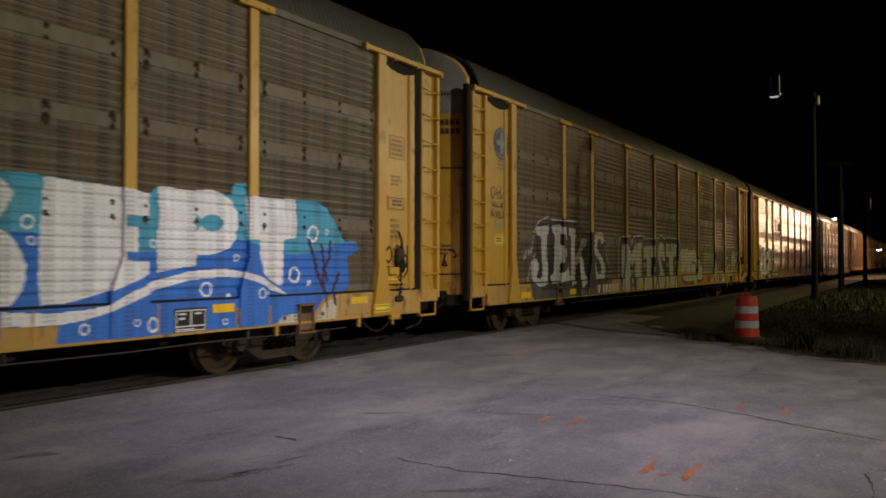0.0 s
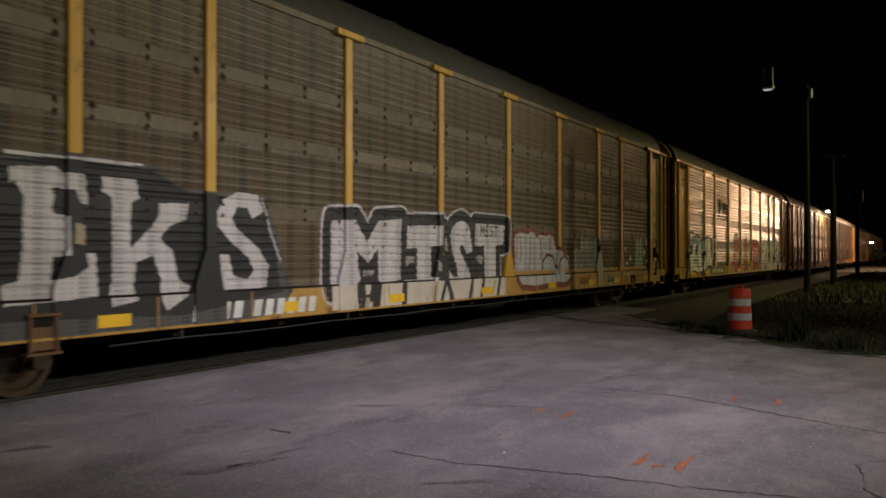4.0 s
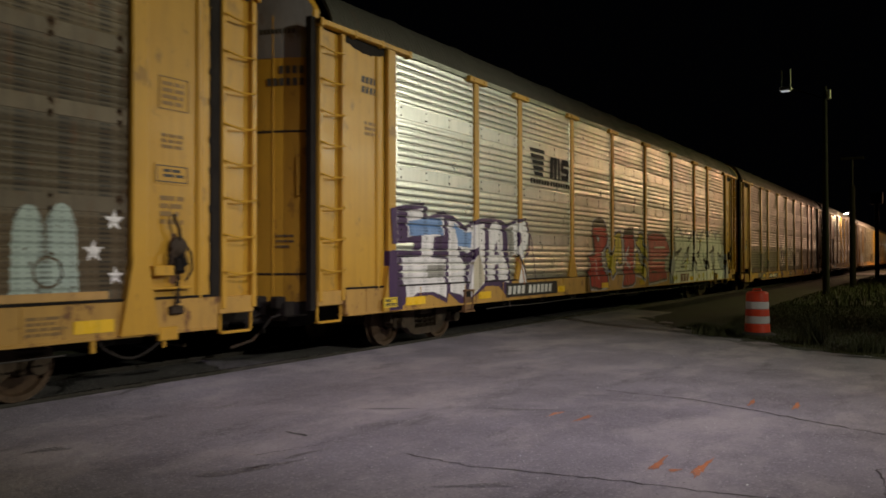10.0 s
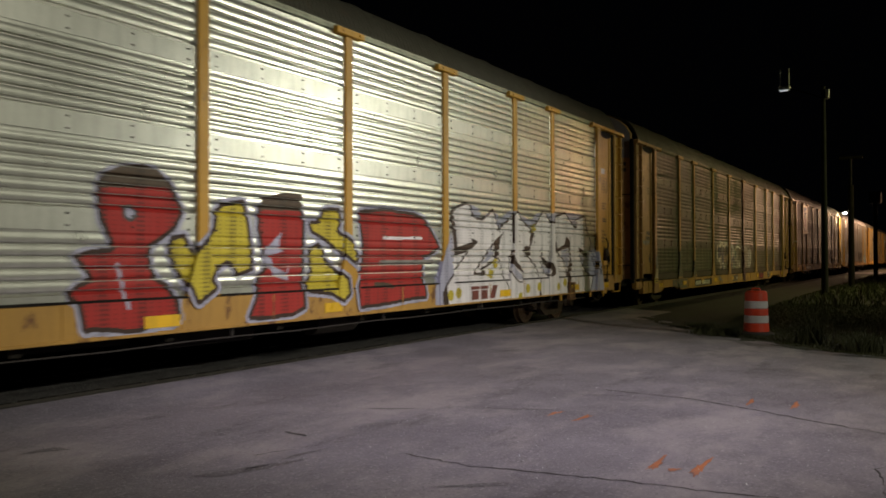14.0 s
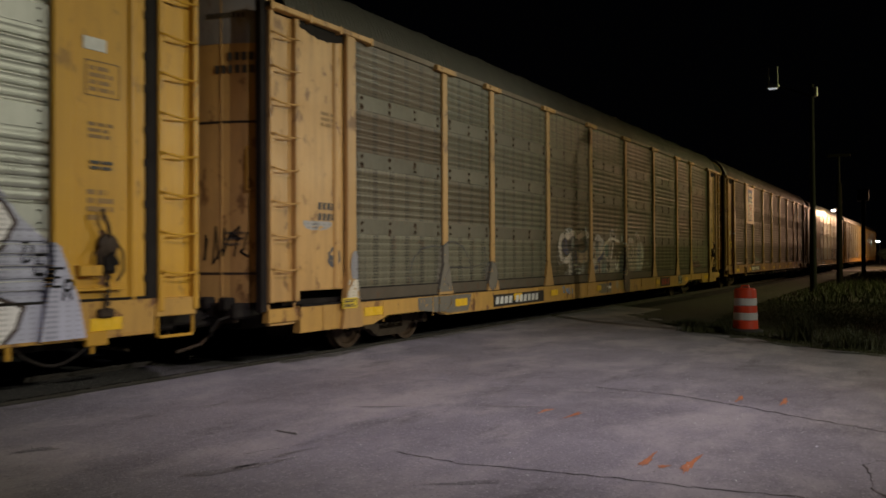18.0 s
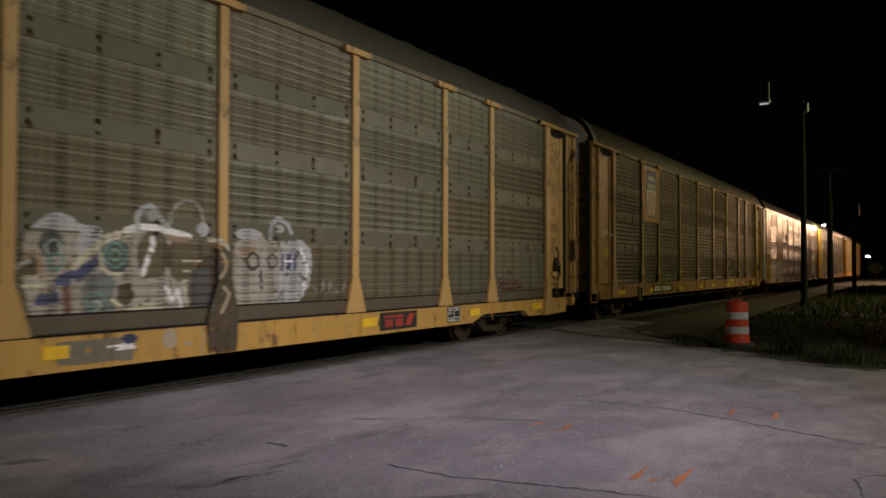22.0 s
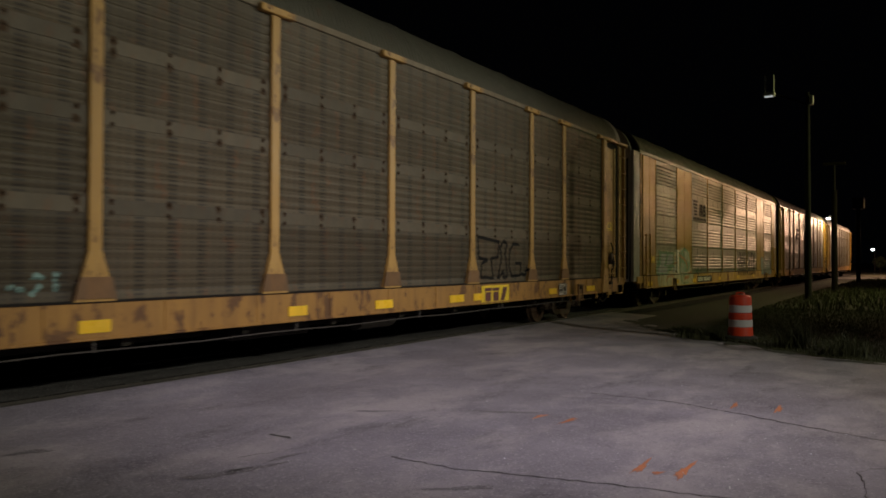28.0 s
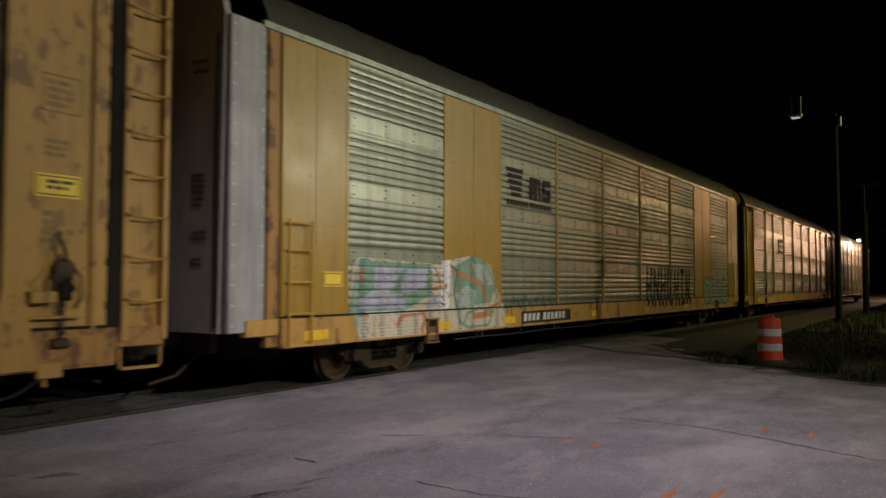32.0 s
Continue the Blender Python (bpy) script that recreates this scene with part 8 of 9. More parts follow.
def car_mark():
    car, info, st = base_car(6, "aged", "yellow auto rack car with bare-metal panels and a dark square emblem")
    end_fittings(car, st, 6, white=False)
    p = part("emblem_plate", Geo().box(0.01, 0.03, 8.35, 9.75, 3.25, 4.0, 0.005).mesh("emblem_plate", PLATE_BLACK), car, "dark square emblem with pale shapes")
    g = Geo()
    for y in (8.55, 9.05):
        g.box(0.03, 0.034, y, y + 0.40, 3.42, 3.52).box(0.03, 0.034, y, y + 0.40, 3.72, 3.82).box(0.03, 0.034, y, y + 0.10, 3.52, 3.72)
    part("emblem_shapes", g.mesh("emblem_shapes", CHALK), p)
    cv = Canvas(info, 3.0, 22.0, 0.8, 2.2)
    throw_up(cv, 61, 3.2, 1.1, 3.4, 0.95, 4, "ghost", "shade", 0.06)
    throw_up(cv, 63, 16.0, 1.2, 4.5, 0.8, 5, "ghost", "shade", 0.06)
    cv.fade(0.4, 22)
    cv.emit(car)
    strips(car, 1.2, [(2.7, 0.5), (6.0, 0.4), (12.0, 0.4), (18.0, 0.4), (24.0, 0.4)])
    return car


def car_last():
    car, info, st = base_car(7, "aged", "yellow auto rack car with bare-metal panels, last of the train")
    end_fittings(car, st, 7, white=False)
    strips(car, 1.2, [(2.7, 0.5), (6.0, 0.4), (12.0, 0.4), (18.0, 0.4), (24.0, 0.4)])
    return car


WHEELS = []
for k, build in enumerate((car_slept, car_jeks, car_silver, car_tan, car_shield, car_newer, car_mark, car_last)):
    c = build()
    CARS.append(c)
    WHEELS.append(bogies(c))

# ---- ground, paving, track ----
def ground_mat(name, col, col2, rough, scale, bump, dist, specks=False, patches=None):
    m, nt, bs = nodes_of(name)
    big, mid, fine = noise_tex(nt, scale, detail=5), noise_tex(nt, scale * 7, detail=4), noise_tex(nt, 55.0, detail=4, rough=0.75)
    f = math_node(nt, "ADD", math_node(nt, "MULTIPLY", ramp(nt, big, 0.3, 0.7), 0.55), math_node(nt, "MULTIPLY", ramp(nt, fine, 0.3, 0.7), 0.45))
    c = mix(nt, f, col, col2)
    if patches:
        c = mix(nt, math_node(nt, "MULTIPLY", ramp(nt, noise_tex(nt, 0.55, (1.5, 0.8, 1), 5, 0.62), 0.48, 0.62), patches[1]), c, patches[0])
        c = mix(nt, math_node(nt, "MULTIPLY", ramp(nt, noise_tex(nt, 1.3, (1.4, 0.5, 1), 6, 0.7), 0.56, 0.70), 0.65), c, patches[2])
    if specks:
        v = node(nt, "ShaderNodeTexVoronoi", Scale=34.0)
        link(nt, coords(nt), v.inputs["Vector"])
        c = mix(nt, math_node(nt, "MULTIPLY", math_node(nt, "LESS_THAN", v.outputs["Distance"], 0.40), 0.42), c, mix(nt, v.outputs["Color"], (0.035, 0.032, 0.035), (0.62, 0.57, 0.60)))
    link(nt, c, bs.inputs["Base Color"])
    link(nt, math_node(nt, "ADD", math_node(nt, "MULTIPLY", mid, 0.25), rough - 0.12), bs.inputs["Roughness"])
    b = node(nt, "ShaderNodeBump", Strength=bump, Distance=dist)
    link(nt, math_node(nt, "ADD", fine, math_node(nt, "MULTIPLY", mid, 2.0)), b.inputs["Height"])
    link(nt, b.outputs[0], bs.inputs["Normal"])
    return m


PAVING = ground_mat("worn_asphalt", (0.352, 0.316, 0.362), (0.127, 0.114, 0.133), 0.74, 0.8, 1.0, 0.012, True, ((0.42, 0.372, 0.385), 0.7, (0.085, 0.077, 0.083)))
EARTH = ground_mat("bare_earth", (0.046, 0.042, 0.027), (0.027, 0.029, 0.015), 0.95, 0.5, 0.8, 0.02, False, ((0.034, 0.042, 0.014), 0.8, (0.022, 0.019, 0.013)))
# near-black: the shade under the train is put into this colour
BALLAST = ground_mat("shade_black_ballast", (0.008, 0.007, 0.0065), (0.004, 0.004, 0.0035), 0.95, 3.0, 1.0, 0.03, False)
ROADWAY = ground_mat("pale_road", (0.22, 0.21, 0.20), (0.16, 0.155, 0.15), 0.8, 0.7, 0.4, 0.005, True)
TAR = mat("tar_line", (0.045, 0.041, 0.041), (0.065, 0.058, 0.060), 0.7, 0, 8, 0.2)
MARKING = mat("orange_survey_paint", (0.62, 0.20, 0.07), (0.42, 0.17, 0.09), 0.7, 0, 14, 0.1, rust=0.55, rust_col=(0.22, 0.19, 0.20), grime=0.4, grime_col=(0.25, 0.20, 0.20))

ground = solo("ground", Geo().add([(-1500, -1500, -0.012), (1500, -1500, -0.012), (1500, 1500, -0.012), (-1500, 1500, -0.012)], [(0, 1, 2, 3)]), EARTH, "dark bare earth with thin grass", "ground", kind="structure")


def paving_edge():
    """The paving's outline: along the rail, round the kerbless grass edge, and back behind the viewer."""
    rng = random.Random(5)
    base = [(-0.2, 14.9), (-0.7, 15.1), (-1.7, 15.45), (-2.9, 16.6), (-3.5, 17.1), (-4.3, 17.9), (-4.9, 19.2), (-5.8, 20.3), (-6.9, 22.0), (-7.8, 24.0)]
    pts = [(-8.53, -22.0), (22.0, -22.0), (22.0, 13.5), (8.0, 14.2), (3.0, 14.6)]
    for (xa, ya), (xb, yb) in zip(base, base[1:]):
        for i in range(5):
            t = i / 5
            pts.append((xa + (xb - xa) * t + rng.uniform(-0.07, 0.07), ya + (yb - ya) * t + rng.uniform(-0.07, 0.07)))
    pts += [(-8.53, 25.0)]
    return pts


solo("pavement", Geo().sweep(paving_edge(), "z", -0.15, 0.0), PAVING, "worn grey asphalt apron with cracks and stains", "pavement", kind="structure")
solo("pavement_ramp", Geo().sweep([(-8.53, -0.1), (-8.53, 0.062), (-8.2, 0.046), (-7.75, 0.020), (-7.1, -0.003), (-7.1, -0.1)], "y", -21.9, 24.6), PAVING, "asphalt rising to the rail", "pavement", kind="structure")
solo("track_bed", Geo().add([(-13.0, -60, -0.006), (-7.7, -60, -0.006), (-7.7, 260, -0.006), (-13.0, 260, -0.006)], [(0, 1, 2, 3)]), BALLAST, "ballast under the rails, blackened for the train's shade", "track bed", kind="structure")
# asphalt colour darkened to stand in for the shade beneath the cars
SHADE_ASPHALT = ground_mat("shade_dark_asphalt", (0.085, 0.078, 0.080), (0.040, 0.037, 0.038), 0.7, 1.2, 0.8, 0.01, True)
solo("crossing_panel", Geo().box(-9.98, -8.72, -22.0, 27.0, -0.1, 0.05, 0.01), SHADE_ASPHALT, "asphalt crossing panel between the rails, darkened for shade", "crossing", kind="structure")


def rail_outline(x):
    h = RAIL
    return [(x - 0.075, h - 0.17), (x + 0.075, h - 0.17), (x + 0.075, h - 0.155), (x + 0.012, h - 0.135), (x + 0.012, h - 0.045), (x + 0.036, h - 0.035), (x + 0.036, h - 0.006), (x + 0.028, h), (x - 0.028, h), (x - 0.036, h - 0.006),
            (x - 0.036, h - 0.035), (x - 0.012, h - 0.045), (x - 0.012, h - 0.135), (x - 0.075, h - 0.155)]


for x in (SIDE + CENTRE + 0.755, SIDE + CENTRE - 0.755):
    r = thing("rail", (0, 0, 0), "worn steel rail with a polished head", "rail", "running rails", "structure")
    part("rail_body", Geo().sweep(rail_outline(x), "y", -60, 260).mesh("rail_body", RAIL_RUST), r)
    part("rail_head", Geo().box(x - 0.026, x + 0.026, -60, 260, RAIL - 0.004, RAIL + 0.001).mesh("rail_head", RAIL_STEEL), r)


def crack(pts, seed, wide=0.02):
    rng = random.Random(seed)
    fine = []
    for (xa, ya), (xb, yb) in zip(pts, pts[1:]):
        n = max(2, int(math.hypot(xb - xa, yb - ya) / 0.07))
        for i in range(n):
            t = i / n
            fine.append((xa + (xb - xa) * t + rng.uniform(-0.016, 0.016), ya + (yb - ya) * t + rng.uniform(-0.022, 0.022), wide * rng.uniform(0.25, 1.0)))
    vs, fs = [], []
    for x, y, w in fine:
        vs += [(x - 0.2 * w, y - w, 0.0025), (x + 0.2 * w, y + w, 0.0025)]
    fs = [(2 * i, 2 * i + 1, 2 * i + 3, 2 * i + 2) for i in range(len(fine) - 1)]
    solo("pavement_crack", Geo().add(vs, fs), TAR, "dark ragged crack in the asphalt", "crack", "cracks in the asphalt", "structure")


crack([(-3.6, 9.62), (-2.58, 9.53), (-1.88, 9.24), (-1.09, 8.84), (-0.38, 8.52), (1.2, 7.9)], 1, 0.022)
crack([(-3.9, 5.6), (-3.2, 5.55), (-2.4, 5.7), (-1.98, 5.77), (-1.58, 5.80), (-1.09, 5.9), (-0.3, 6.0)], 2, 0.016)
crack([(0.5, 7.6), (-0.33, 7.35), (-0.47, 7.11), (-0.40, 6.75), (-0.37, 6.42), (-0.2, 6.1)], 3, 0.018)
crack([(-5.35, 5.75), (-5.15, 5.70), (-4.95, 5.66)], 4, 0.035)
crack([(-4.95, 4.9), (-4.75, 5.4), (-4.62, 5.75)], 5, 0.025)
crack([(-8.2, 5.0), (-7.9, 5.15)], 6, 0.04)
crack([(-3.6, 9.2), (-3.2, 9.35)], 7, 0.02)


def blot(x, y, a, b, turn, seed, material, name, label):
    """A ragged flat patch."""
    rng = random.Random(seed)
    n = 90
    ring = []
    for i in range(n):
        t = 2 * math.pi * i / n
        k = rng.uniform(0.55, 1.1) * (0.85 + 0.25 * math.sin(3 * t + seed))
        u, v = a * k * math.cos(t), b * k * math.sin(t)
        ring.append((x + u * math.cos(turn) - v * math.sin(turn), y + u * math.sin(turn) + v * math.cos(turn), 0.0032))
    solo(name, Geo().add(ring, [tuple(range(n))]), material, label, name.replace("_", " "), kind="structure")


STAIN = ground_mat("oil_stain", (0.21, 0.19, 0.205), (0.12, 0.108, 0.118), 0.7, 1.5, 0.4, 0.005, True)
for i, (x, y, a, b, turn) in enumerate([(-4.72, 4.42, 0.10, 0.36, 0.35), (-4.58, 4.72, 0.07, 0.34, 0.30), (-4.62, 5.15, 0.045, 0.30, 0.15), (-6.6, 4.1, 0.10, 0.22, 0.5), (-2.9, 5.1, 0.06, 0.35, 0.9), (-4.0, 7.9, 0.05, 0.5, 1.2), (-5.2, 7.2, 0.05, 0.4, 1.0), (-2.2, 12.6, 0.04, 0.3, 1.4)]):
    blot(x, y, a, b, -turn, 40 + i, STAIN, "oil_stain", "dark oil stain on the asphalt")
for i, (x, y, a, b, turn) in enumerate([(-1.0, 15.0, 0.7, 0.22, -0.3), (-2.3, 15.9, 0.8, 0.26, -0.6), (-3.3, 17.0, 0.6, 0.3, -0.8), (-4.1, 17.6, 0.7, 0.35, -0.9), (-4.9, 18.9, 0.9, 0.4, -1.0), (-5.7, 19.9, 1.0, 0.45, -1.0), (-6.6, 21.4, 1.1, 0.5, -1.0), (0.6, 14.6, 0.8, 0.2, -0.1)]):
    blot(x, y, a, b, turn, 60 + i, EARTH, "soil_patch", "dark soil washed over the asphalt edge")
# mid-grey blots soften the step from asphalt to earth
for i, (x, y, a, b, turn) in enumerate([(-1.6, 15.1, 0.7, 0.20, -0.3), (-3.1, 16.1, 0.8, 0.25, -0.7), (-4.0, 17.0, 0.8, 0.3, -0.8), (-4.9, 18.1, 0.9, 0.35, -1.0), (-5.8, 19.3, 1.1, 0.4, -1.0), (-6.8, 20.6, 1.2, 0.4, -1.0)]):
    blot(x, y, a, b, turn, 80 + i, STAIN, "dirt_film", "mid-grey blotch near the asphalt edge")
for i, (x, y, l, w, a) in enumerate([(-1.97, 6.40, 0.58, 0.030, 1.60), (-1.64, 6.44, 0.68, 0.034, 1.58), (-1.80, 6.27, 0.16, 0.030, 1.2), (-3.53, 7.90, 0.38, 0.028, 1.46), (-3.18, 7.84, 0.44, 0.030, 1.48), (-1.89, 9.66, 0.55, 0.026, 1.62), (-1.42, 9.70, 0.58, 0.03, 1.62)]):
    blot(x, y, l / 2 * 1.05, w * 1.4, a, 20 + i, MARKING, "survey_mark", "sprayed orange survey mark on the asphalt")

# glinting crumbs of glass
GLASS = mat("glass_crumb", (0.8, 0.82, 0.84), (0.7, 0.72, 0.75), 0.45, 0.9, 4, 0.0)
rng = random.Random(9)
g = Geo()
for i in range(420):
    x, y = rng.uniform(-5, 1.5), rng.uniform(4.5, 14)
    s = rng.uniform(0.003, 0.007)
    n = Vector((rng.uniform(-1, 1), rng.uniform(-1, 1), rng.uniform(0.3, 1))).normalized()
    a = n.orthogonal().normalized() * s
    b = n.cross(a)
    c = Vector((x, y, 0.006))
    g.add([c + a, c + b, c - a, c - b], [(0, 1, 2, 3)])
tagged(new("glass_crumbs", g.mesh("glass_crumbs", GLASS, fix=False)), "scattered glinting glass crumbs on the asphalt", "debris", kind="stuff")

# ---- grass ----
GRASS = mat("night_grass", (0.040, 0.047, 0.012), (0.050, 0.048, 0.016), 0.8, 0, 0.8, 0.0)


def grass(name, n, seed, place, h0, h1, wide):
    r = np.random.default_rng(seed)
    vs, fs = [], []
    for i in range(n):
        x, y = place(r)
        h = r.uniform(h0, h1) * min(1.0, 0.22 + 0.42 * max(0.0, min(x - edge_x(y), (y - 15.0)))) * (0.6 + 0.7 * (0.5 + 0.5 * noise.noise((x * 0.5, y * 0.5, 3.0))))
        a = r.uniform(0, 6.283)
        dx, dy = math.cos(a) * wide, math.sin(a) * wide
        lx, ly = r.normal(0, 0.28) * h, r.normal(0, 0.28) * h
        k = len(vs)
        vs += [(x - dx, y - dy, -0.02), (x + dx, y + dy, -0.02), (x + lx * 0.5 + dx * 0.7, y + ly * 0.5 + dy * 0.7, h * 0.6), (x + lx * 0.5 - dx * 0.7, y + ly * 0.5 - dy * 0.7, h * 0.6), (x + lx * 1.4, y + ly * 1.4, h)]
        fs += [(k, k + 1, k + 2, k + 3), (k + 3, k + 2, k + 4)]
    me = bpy.data.meshes.new(name)
    me.from_pydata(vs, [], fs)
    me.materials.append(GRASS)
    return tagged(new(name, me), "rough unmown grass at the paving's edge", "grass", kind="stuff")


def edge_x(y):
    """The western edge of the grass."""
    return float(np.interp(y, [14.9, 15.4, 16.6, 17.1, 17.9, 20.8, 27, 45, 90], [-0.3, -1.7, -2.9, -3.5, -4.25, -4.7, -5.0, -5.3, -5.6]))


def near_spot(r):
    y = 15.0 + 16 * r.random() ** 1.3
    return edge_x(y) + 11 * r.random() ** 1.4 + r.normal(0, 0.08), y + 0.15


def far_spot(r):
    y = 30 + 55 * r.random()
    return edge_x(y) + 14 * r.random() ** 1.2, y


grass("grass_near", 60000, 1, near_spot, 0.03, 0.065, 0.0055)


def tuft_spot(r):
    """Weeds round the drum and along the broken paving edge."""
    k = int(r.random() * 9)
    cx, cy = ((-3.95, 17.75), (-4.2, 18.1), (-4.0, 18.5), (-4.5, 18.8), (-4.1, 17.6), (-2.2, 16.9), (-1.2, 15.9), (-4.4, 17.9), (-5.0, 19.6))[k]
    return cx + r.normal(0, 0.16), cy + r.normal(0, 0.16)


grass("weed_tufts", 2600, 5, tuft_spot, 0.35, 0.75, 0.007)
grass("grass_far", 14000, 2, far_spot, 0.15, 0.40, 0.02)

# ---- traffic drum ----
ORANGE = mat("orange_plastic", (0.70, 0.056, 0.014), (0.56, 0.042, 0.012), 0.42, 0, 2, 0.03, grime=0.3)
BAND_WHITE = mat("white_reflective_band", (0.56, 0.54, 0.56), (0.46, 0.44, 0.46), 0.35, 0, 3, 0.03, grime=0.2)
RUBBER = mat("black_rubber", (0.03, 0.028, 0.027), (0.05, 0.045, 0.04), 0.8, 0, 5, 0.2)
drum = thing("traffic_drum", (-3.44, 18.25, 0.0), "orange traffic drum with white reflective bands beside the grass", "traffic drum")
levels = [(0.05, 0.262), (0.25, 0.250), (0.41, 0.244), (0.56, 0.236), (0.72, 0.232), (0.91, 0.222)]
for i, ((za, ra), (zb, rb)) in enumerate(zip(levels, levels[1:])):
    prof = [(ra - 0.012, za), (ra, za + 0.012), (rb + 0.004, zb - 0.012), (rb - 0.012, zb)]
    part("drum_section", Geo().lathe(prof, (0, 0, 0), "z", 28).mesh("drum_section", ORANGE if i % 2 == 0 else BAND_WHITE, 40), drum, "orange section" if i % 2 == 0 else "white reflective band")
part("lid", Geo().lathe([(0.212, 0.90), (0.208, 0.92), (0.19, 0.935), (0.05, 0.94)], (0, 0, 0), "z", 28).mesh("lid", ORANGE, 40), drum)
part("handle", Geo().pipe([(-0.09, 0, 0.93), (-0.07, 0, 0.985), (0.07, 0, 0.985), (0.09, 0, 0.93)], 0.016, 8).mesh("handle", ORANGE), drum)
part("base", Geo().lathe([(0.36, 0.0), (0.36, 0.03), (0.29, 0.07), (0.26, 0.07)], (0, 0, 0), "z", 28).mesh("base", RUBBER, 40), drum, "black rubber base ring")

# ---- poles ----
POLE = mat("weathered_pole_steel", (0.035, 0.033, 0.031), (0.022, 0.021, 0.020), 0.9, 0.0, 2, 0.1, spec=0.05)
WOOD_POLE = mat("dark_timber_pole", (0.018, 0.014, 0.010), (0.010, 0.008, 0.006), 0.9, 0, 3, 0.3, spec=0.08)
DARK_POLE = mat("dark_far_pole", (0.016, 0.015, 0.014), (0.010, 0.009, 0.008), 0.7, 0.0, 2, 0.1, spec=0.15)
HOUSING = mat("grey_lamp_housing", (0.75, 0.75, 0.76), (0.62, 0.62, 0.63), 0.45, 0.0, 4, 0.05)
# the lamp is unlit; this glow stands in for light on its head
LENS = glow("lens_fill_glow", (0.9, 0.95, 1.0), 0.45)


def street_lamp(x, y, top, arm, label, category="street lamp", stalks=True):
    ob = thing("street_lamp", (x, y, 0), label, category, "lamps beside the track")
    part("pole", Geo().rod((0, 0, 0), (0, 0, top), 0.15, 14, 0.085).mesh("pole", POLE, 40), ob, "tapered dark pole")
    part("base_plate", Geo().box(-0.22, 0.22, -0.22, 0.22, 0.0, 0.05, 0.01).mesh("base_plate", POLE), ob)
    part("arm", Geo().pipe([(0, 0, top - 0.55), (-0.35 * arm, 0, top - 0.30), (-0.7 * arm, 0, top - 0.08), (-arm, 0, top + 0.05)], 0.035, 8).mesh("arm", POLE), ob)
    head = part("lamp_head", Geo().box(-arm - 0.42, -arm + 0.10, -0.16, 0.16, top + 0.0, top + 0.16, 0.04).mesh("lamp_head", HOUSING), ob, "pale unlit lamp head")
    part("lens", Geo().box(-arm - 0.36, -arm - 0.02, -0.12, 0.12, top - 0.03, top + 0.0, 0.01).mesh("lens", LENS), head)
    if stalks:
        for s in (-0.34, 0.03):
            part("stalk", Geo().rod((-arm + s, 0, top + 0.14), (-arm + s, 0, top + 0.95), 0.022, 6).mesh("stalk", HOUSING), head)
    part("junction_box", Geo().box(0.09, 0.24, -0.12, 0.12, top - 0.55, top - 0.15, 0.02).mesh("junction_box", HOUSING), ob, "pale box near the top")
    return ob


street_lamp(-4.42, 38.6, 9.15, 1.42, "tall unlit street lamp on a dark steel pole in grass")
# a thin mast outside the view, whose shadow falls on the cars
mast = thing("sign_mast", (2.0, 14.9, 0), "dark mast with a small round head beside the paving", "mast")
part("pole", Geo().rod((0, 0, 0), (0, 0, 6.50), 0.12, 10, 0.10).mesh("pole", DARK_POLE, 40), mast)
part("arm", Geo().pipe([(0, 0, 6.45), (0, 0.06, 6.62), (0, 0.20, 6.76), (0, 0.40, 6.84)], 0.045, 8).mesh("arm", DARK_POLE), mast)
part("head", Geo().lathe([(0.04, -0.11), (0.15, -0.09), (0.19, 0.0), (0.15, 0.08), (0.04, 0.11)], (0, 0.53, 6.86), "z", 14).mesh("head", DARK_POLE, 50), mast)
part("box", Geo().box(-0.09, 0.09, 0.05, 0.40, 5.08, 5.36, 0.02).mesh("box", DARK_POLE), mast)

post2 = thing("utility_pole", (-4.07, 46.6, 0), "dark timber utility pole with a cross bar", "pole")
part("shaft", Geo().rod((0, 0, 0), (0, 0, 5.4), 0.16, 12, 0.13).mesh("shaft", WOOD_POLE, 40), post2)
part("mast", Geo().rod((0, 0, 5.4), (0, 0, 6.9), 0.06, 8).mesh("mast", DARK_POLE), post2)
part("cross_bar", Geo().box(-0.55, 0.55, -0.06, 0.06, 6.75, 6.90, 0.02).mesh("cross_bar", WOOD_POLE), post2)
post3 = thing("signal_post", (-4.50, 70.9, 0), "dark post with a square head box", "pole")
part("shaft", Geo().rod((0, 0, 0), (0, 0, 6.0), 0.17, 12, 0.15).mesh("shaft", WOOD_POLE, 40), post3)
part("head_box", Geo().box(-0.42, 0.42, -0.25, 0.25, 5.85, 6.75, 0.04).mesh("head_box", DARK_POLE), post3)

# lamp at the far crossing, on its own pole
cross_lamp = thing("crossing_lamp", (FAR[0] + 0.5, FAR[1] + 0.8, 0), "lit white lamp on a pole at the crossing", "street lamp")
part("pole", Geo().rod((0, 0, 0), (0, 0, FAR[2] + 0.3), 0.07, 10, 0.05).mesh("pole", POLE), cross_lamp)
part("arm", Geo().rod((0, 0, FAR[2] + 0.25), (-0.5, -0.8, FAR[2] + 0.30), 0.03, 8).mesh("arm", POLE), cross_lamp)
part("glowing_lens", Geo().lathe([(0.10, 0.0), (0.15, 0.04), (0.12, 0.09), (0.04, 0.11)], (-0.5, -1.1, FAR[2] + 0.05), "z", 16).mesh("glowing_lens", glow("lit_lens", (1.0, 0.97, 0.9), 60.0), 50), cross_lamp, "bright white lens")


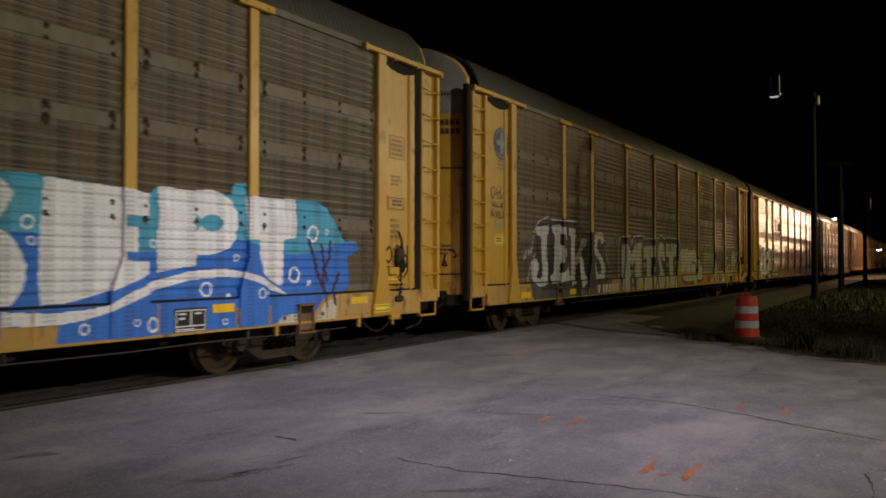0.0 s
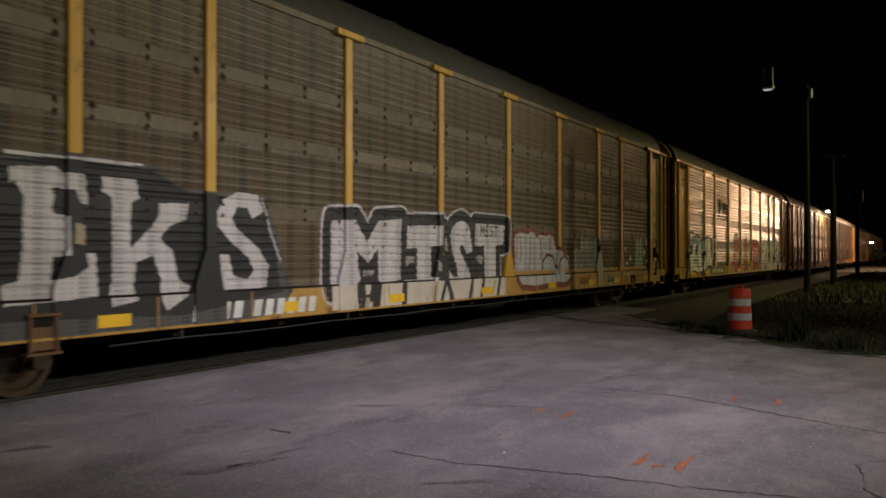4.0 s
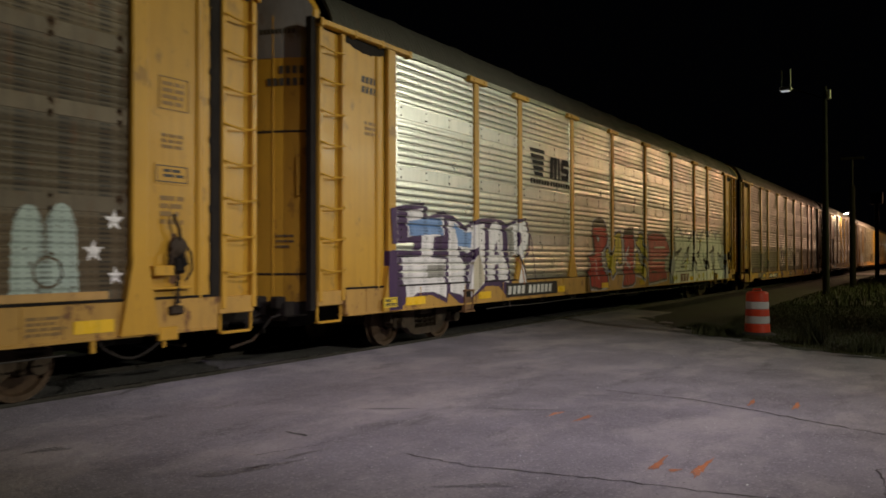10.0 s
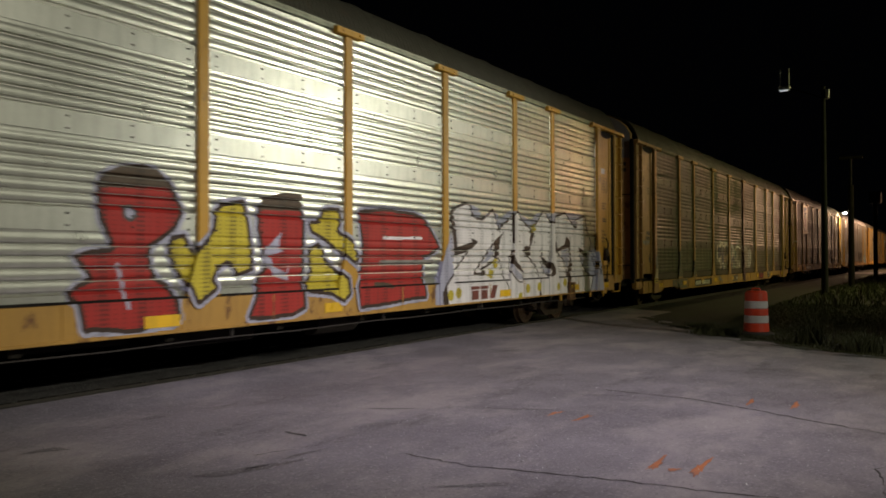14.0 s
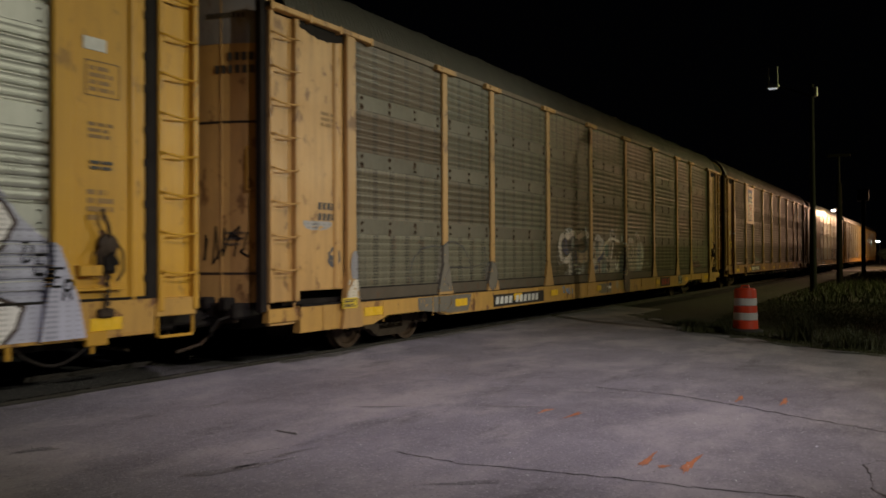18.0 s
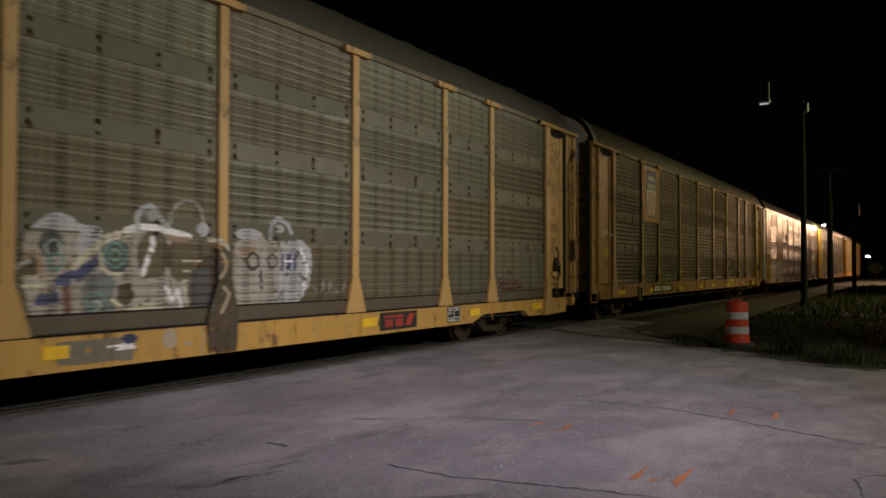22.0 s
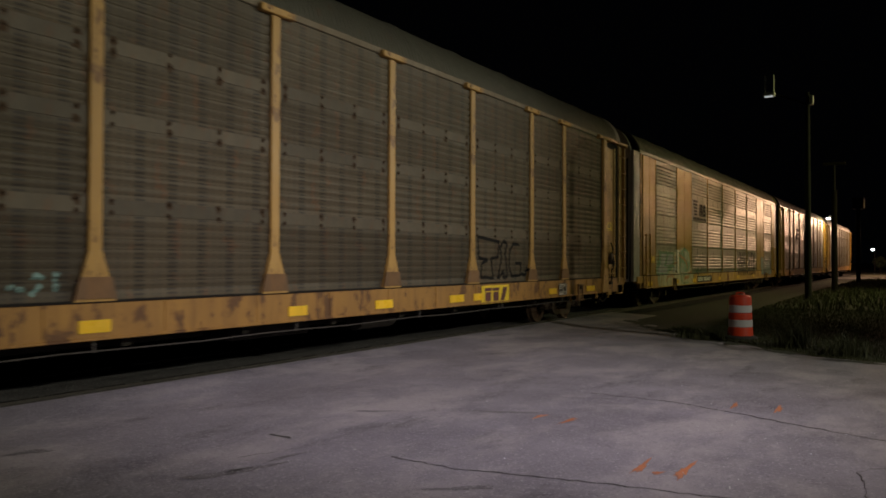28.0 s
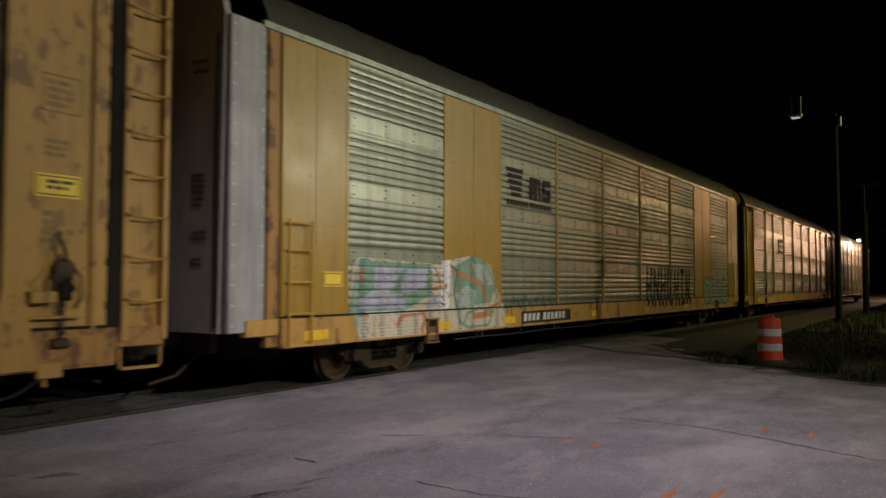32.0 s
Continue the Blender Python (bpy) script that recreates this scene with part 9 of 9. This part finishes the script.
def yard_lamp(place, label):
    ob = thing("lamp_post", (place[0] + 0.8, place[1], 0), label, "street lamp", "lit lamps of the street")
    part("pole", Geo().rod((0, 0, 0), (0, 0, place[2] + 0.5), 0.12, 12, 0.08).mesh("pole", POLE), ob)
    part("arm", Geo().rod((0, 0, place[2] + 0.45), (-0.8, 0, place[2] + 0.5), 0.035, 8).mesh("arm", POLE), ob)
    part("hood", Geo().box(-1.15, -0.5, -0.2, 0.2, place[2] + 0.34, place[2] + 0.46, 0.03).mesh("hood", HOUSING), ob)


yard_lamp(FLOOD, "tall floodlight mast beside the yard")
yard_lamp(YARD, "street lamp with a grey hood")
yard_lamp(MAIN, "white floodlight on a mast beside the yard")
yard_lamp(CROSS, "warm street lamp beyond the crossing")
yard_lamp(SODIUM_B, "orange street lamp with a grey hood")
yard_lamp(SODIUM_C, "orange street lamp with a grey hood")
yard_lamp(SODIUM, "yellow-green yard lamp with a grey hood")

# ---- far crossing and horizon ----
solo("road", Geo().add([(-60, 86, 0.004), (90, 92, 0.004), (90, 101, 0.004), (-60, 95, 0.004)], [(0, 1, 2, 3)]), ROADWAY, "pale crossing road", "road", kind="structure")
far_post = thing("street_lamp_far", (-6.75, 142.0, 0), "small lit street lamp far along the road", "street lamp")
part("pole", Geo().rod((0, 0, 0), (0, 0, 3.6), 0.08, 8).mesh("pole", POLE), far_post)
part("glowing_lens", Geo().box(-0.55, 0.0, -0.15, 0.15, 3.55, 3.70, 0.03).mesh("glowing_lens", glow("far_lens", (0.85, 0.95, 1.0), 14.0)), far_post)

LEAF = mat("dark_leaves", (0.03, 0.045, 0.015), (0.02, 0.03, 0.012), 0.8, 0, 2, 0)


def tree(x, y, h, seed):
    r = random.Random(seed)
    ob = thing("tree", (x, y, 0), "dark leafy tree against the night sky", "tree", "trees beyond the crossing")
    g = Geo().rod((0, 0, 0), (0.2, 0, h * 0.5), 0.28, 8, 0.16)
    for i in range(6):
        a = r.uniform(0, 6.28)
        z = h * r.uniform(0.3, 0.5)
        g.rod((0.1, 0, z), (0.28 * h * math.cos(a), 0.28 * h * math.sin(a), z + 0.3 * h), 0.09, 6, 0.03)
    part("trunk", g.mesh("trunk", WOOD_POLE), ob)
    g = Geo()
    for i in range(700):
        a, b, d = r.uniform(0, 6.28), r.uniform(-1, 1), r.uniform(0.3, 1) ** 0.5
        lump = 1 + 0.35 * math.sin(3 * a + seed) * math.cos(4 * b)
        p = Vector((0.36 * h * d * lump * math.cos(a) * math.sqrt(1 - b * b), 0.36 * h * d * lump * math.sin(a) * math.sqrt(1 - b * b), h * 0.64 + 0.34 * h * d * b))
        n = Vector((r.uniform(-1, 1), r.uniform(-1, 1), r.uniform(-1, 1))).normalized()
        u = n.orthogonal().normalized() * r.uniform(0.12, 0.3)
        v = n.cross(u) * 0.6
        g.add([p + u, p + v, p - u, p - v], [(0, 1, 2, 3)])
    part("crown", g.mesh("crown", LEAF, fix=False), ob)


for i, (x, y, h) in enumerate([(-6.2, 146, 2.6), (9.0, 185, 6.5), (-24, 180, 7), (16.0, 190, 7.5)]):
    tree(x, y, h, i + 3)


# ---- what moves ----
def motions():
    """The coupled cars roll past, each wheelset turning with the way travelled."""
    radius = 0.42
    for k, car in enumerate(CARS):
        rows = [(0.5 * i, pose(SIDE, gap_place(0.5 * i) + (k - 1) * PITCH, 0.0)) for i in range(65)]
        walk(car, rows)
        for n, (axle, (x, y, z)) in enumerate(WHEELS[k]):
            steps = []
            for i in range(241):
                t = 32.0 * i / 240
                turn = math.degrees((gap_place(0.0) - gap_place(t)) / radius)
                steps.append((t, pose(x, y, z, turn + 37 * n)))
            walk(axle, steps)


motions()
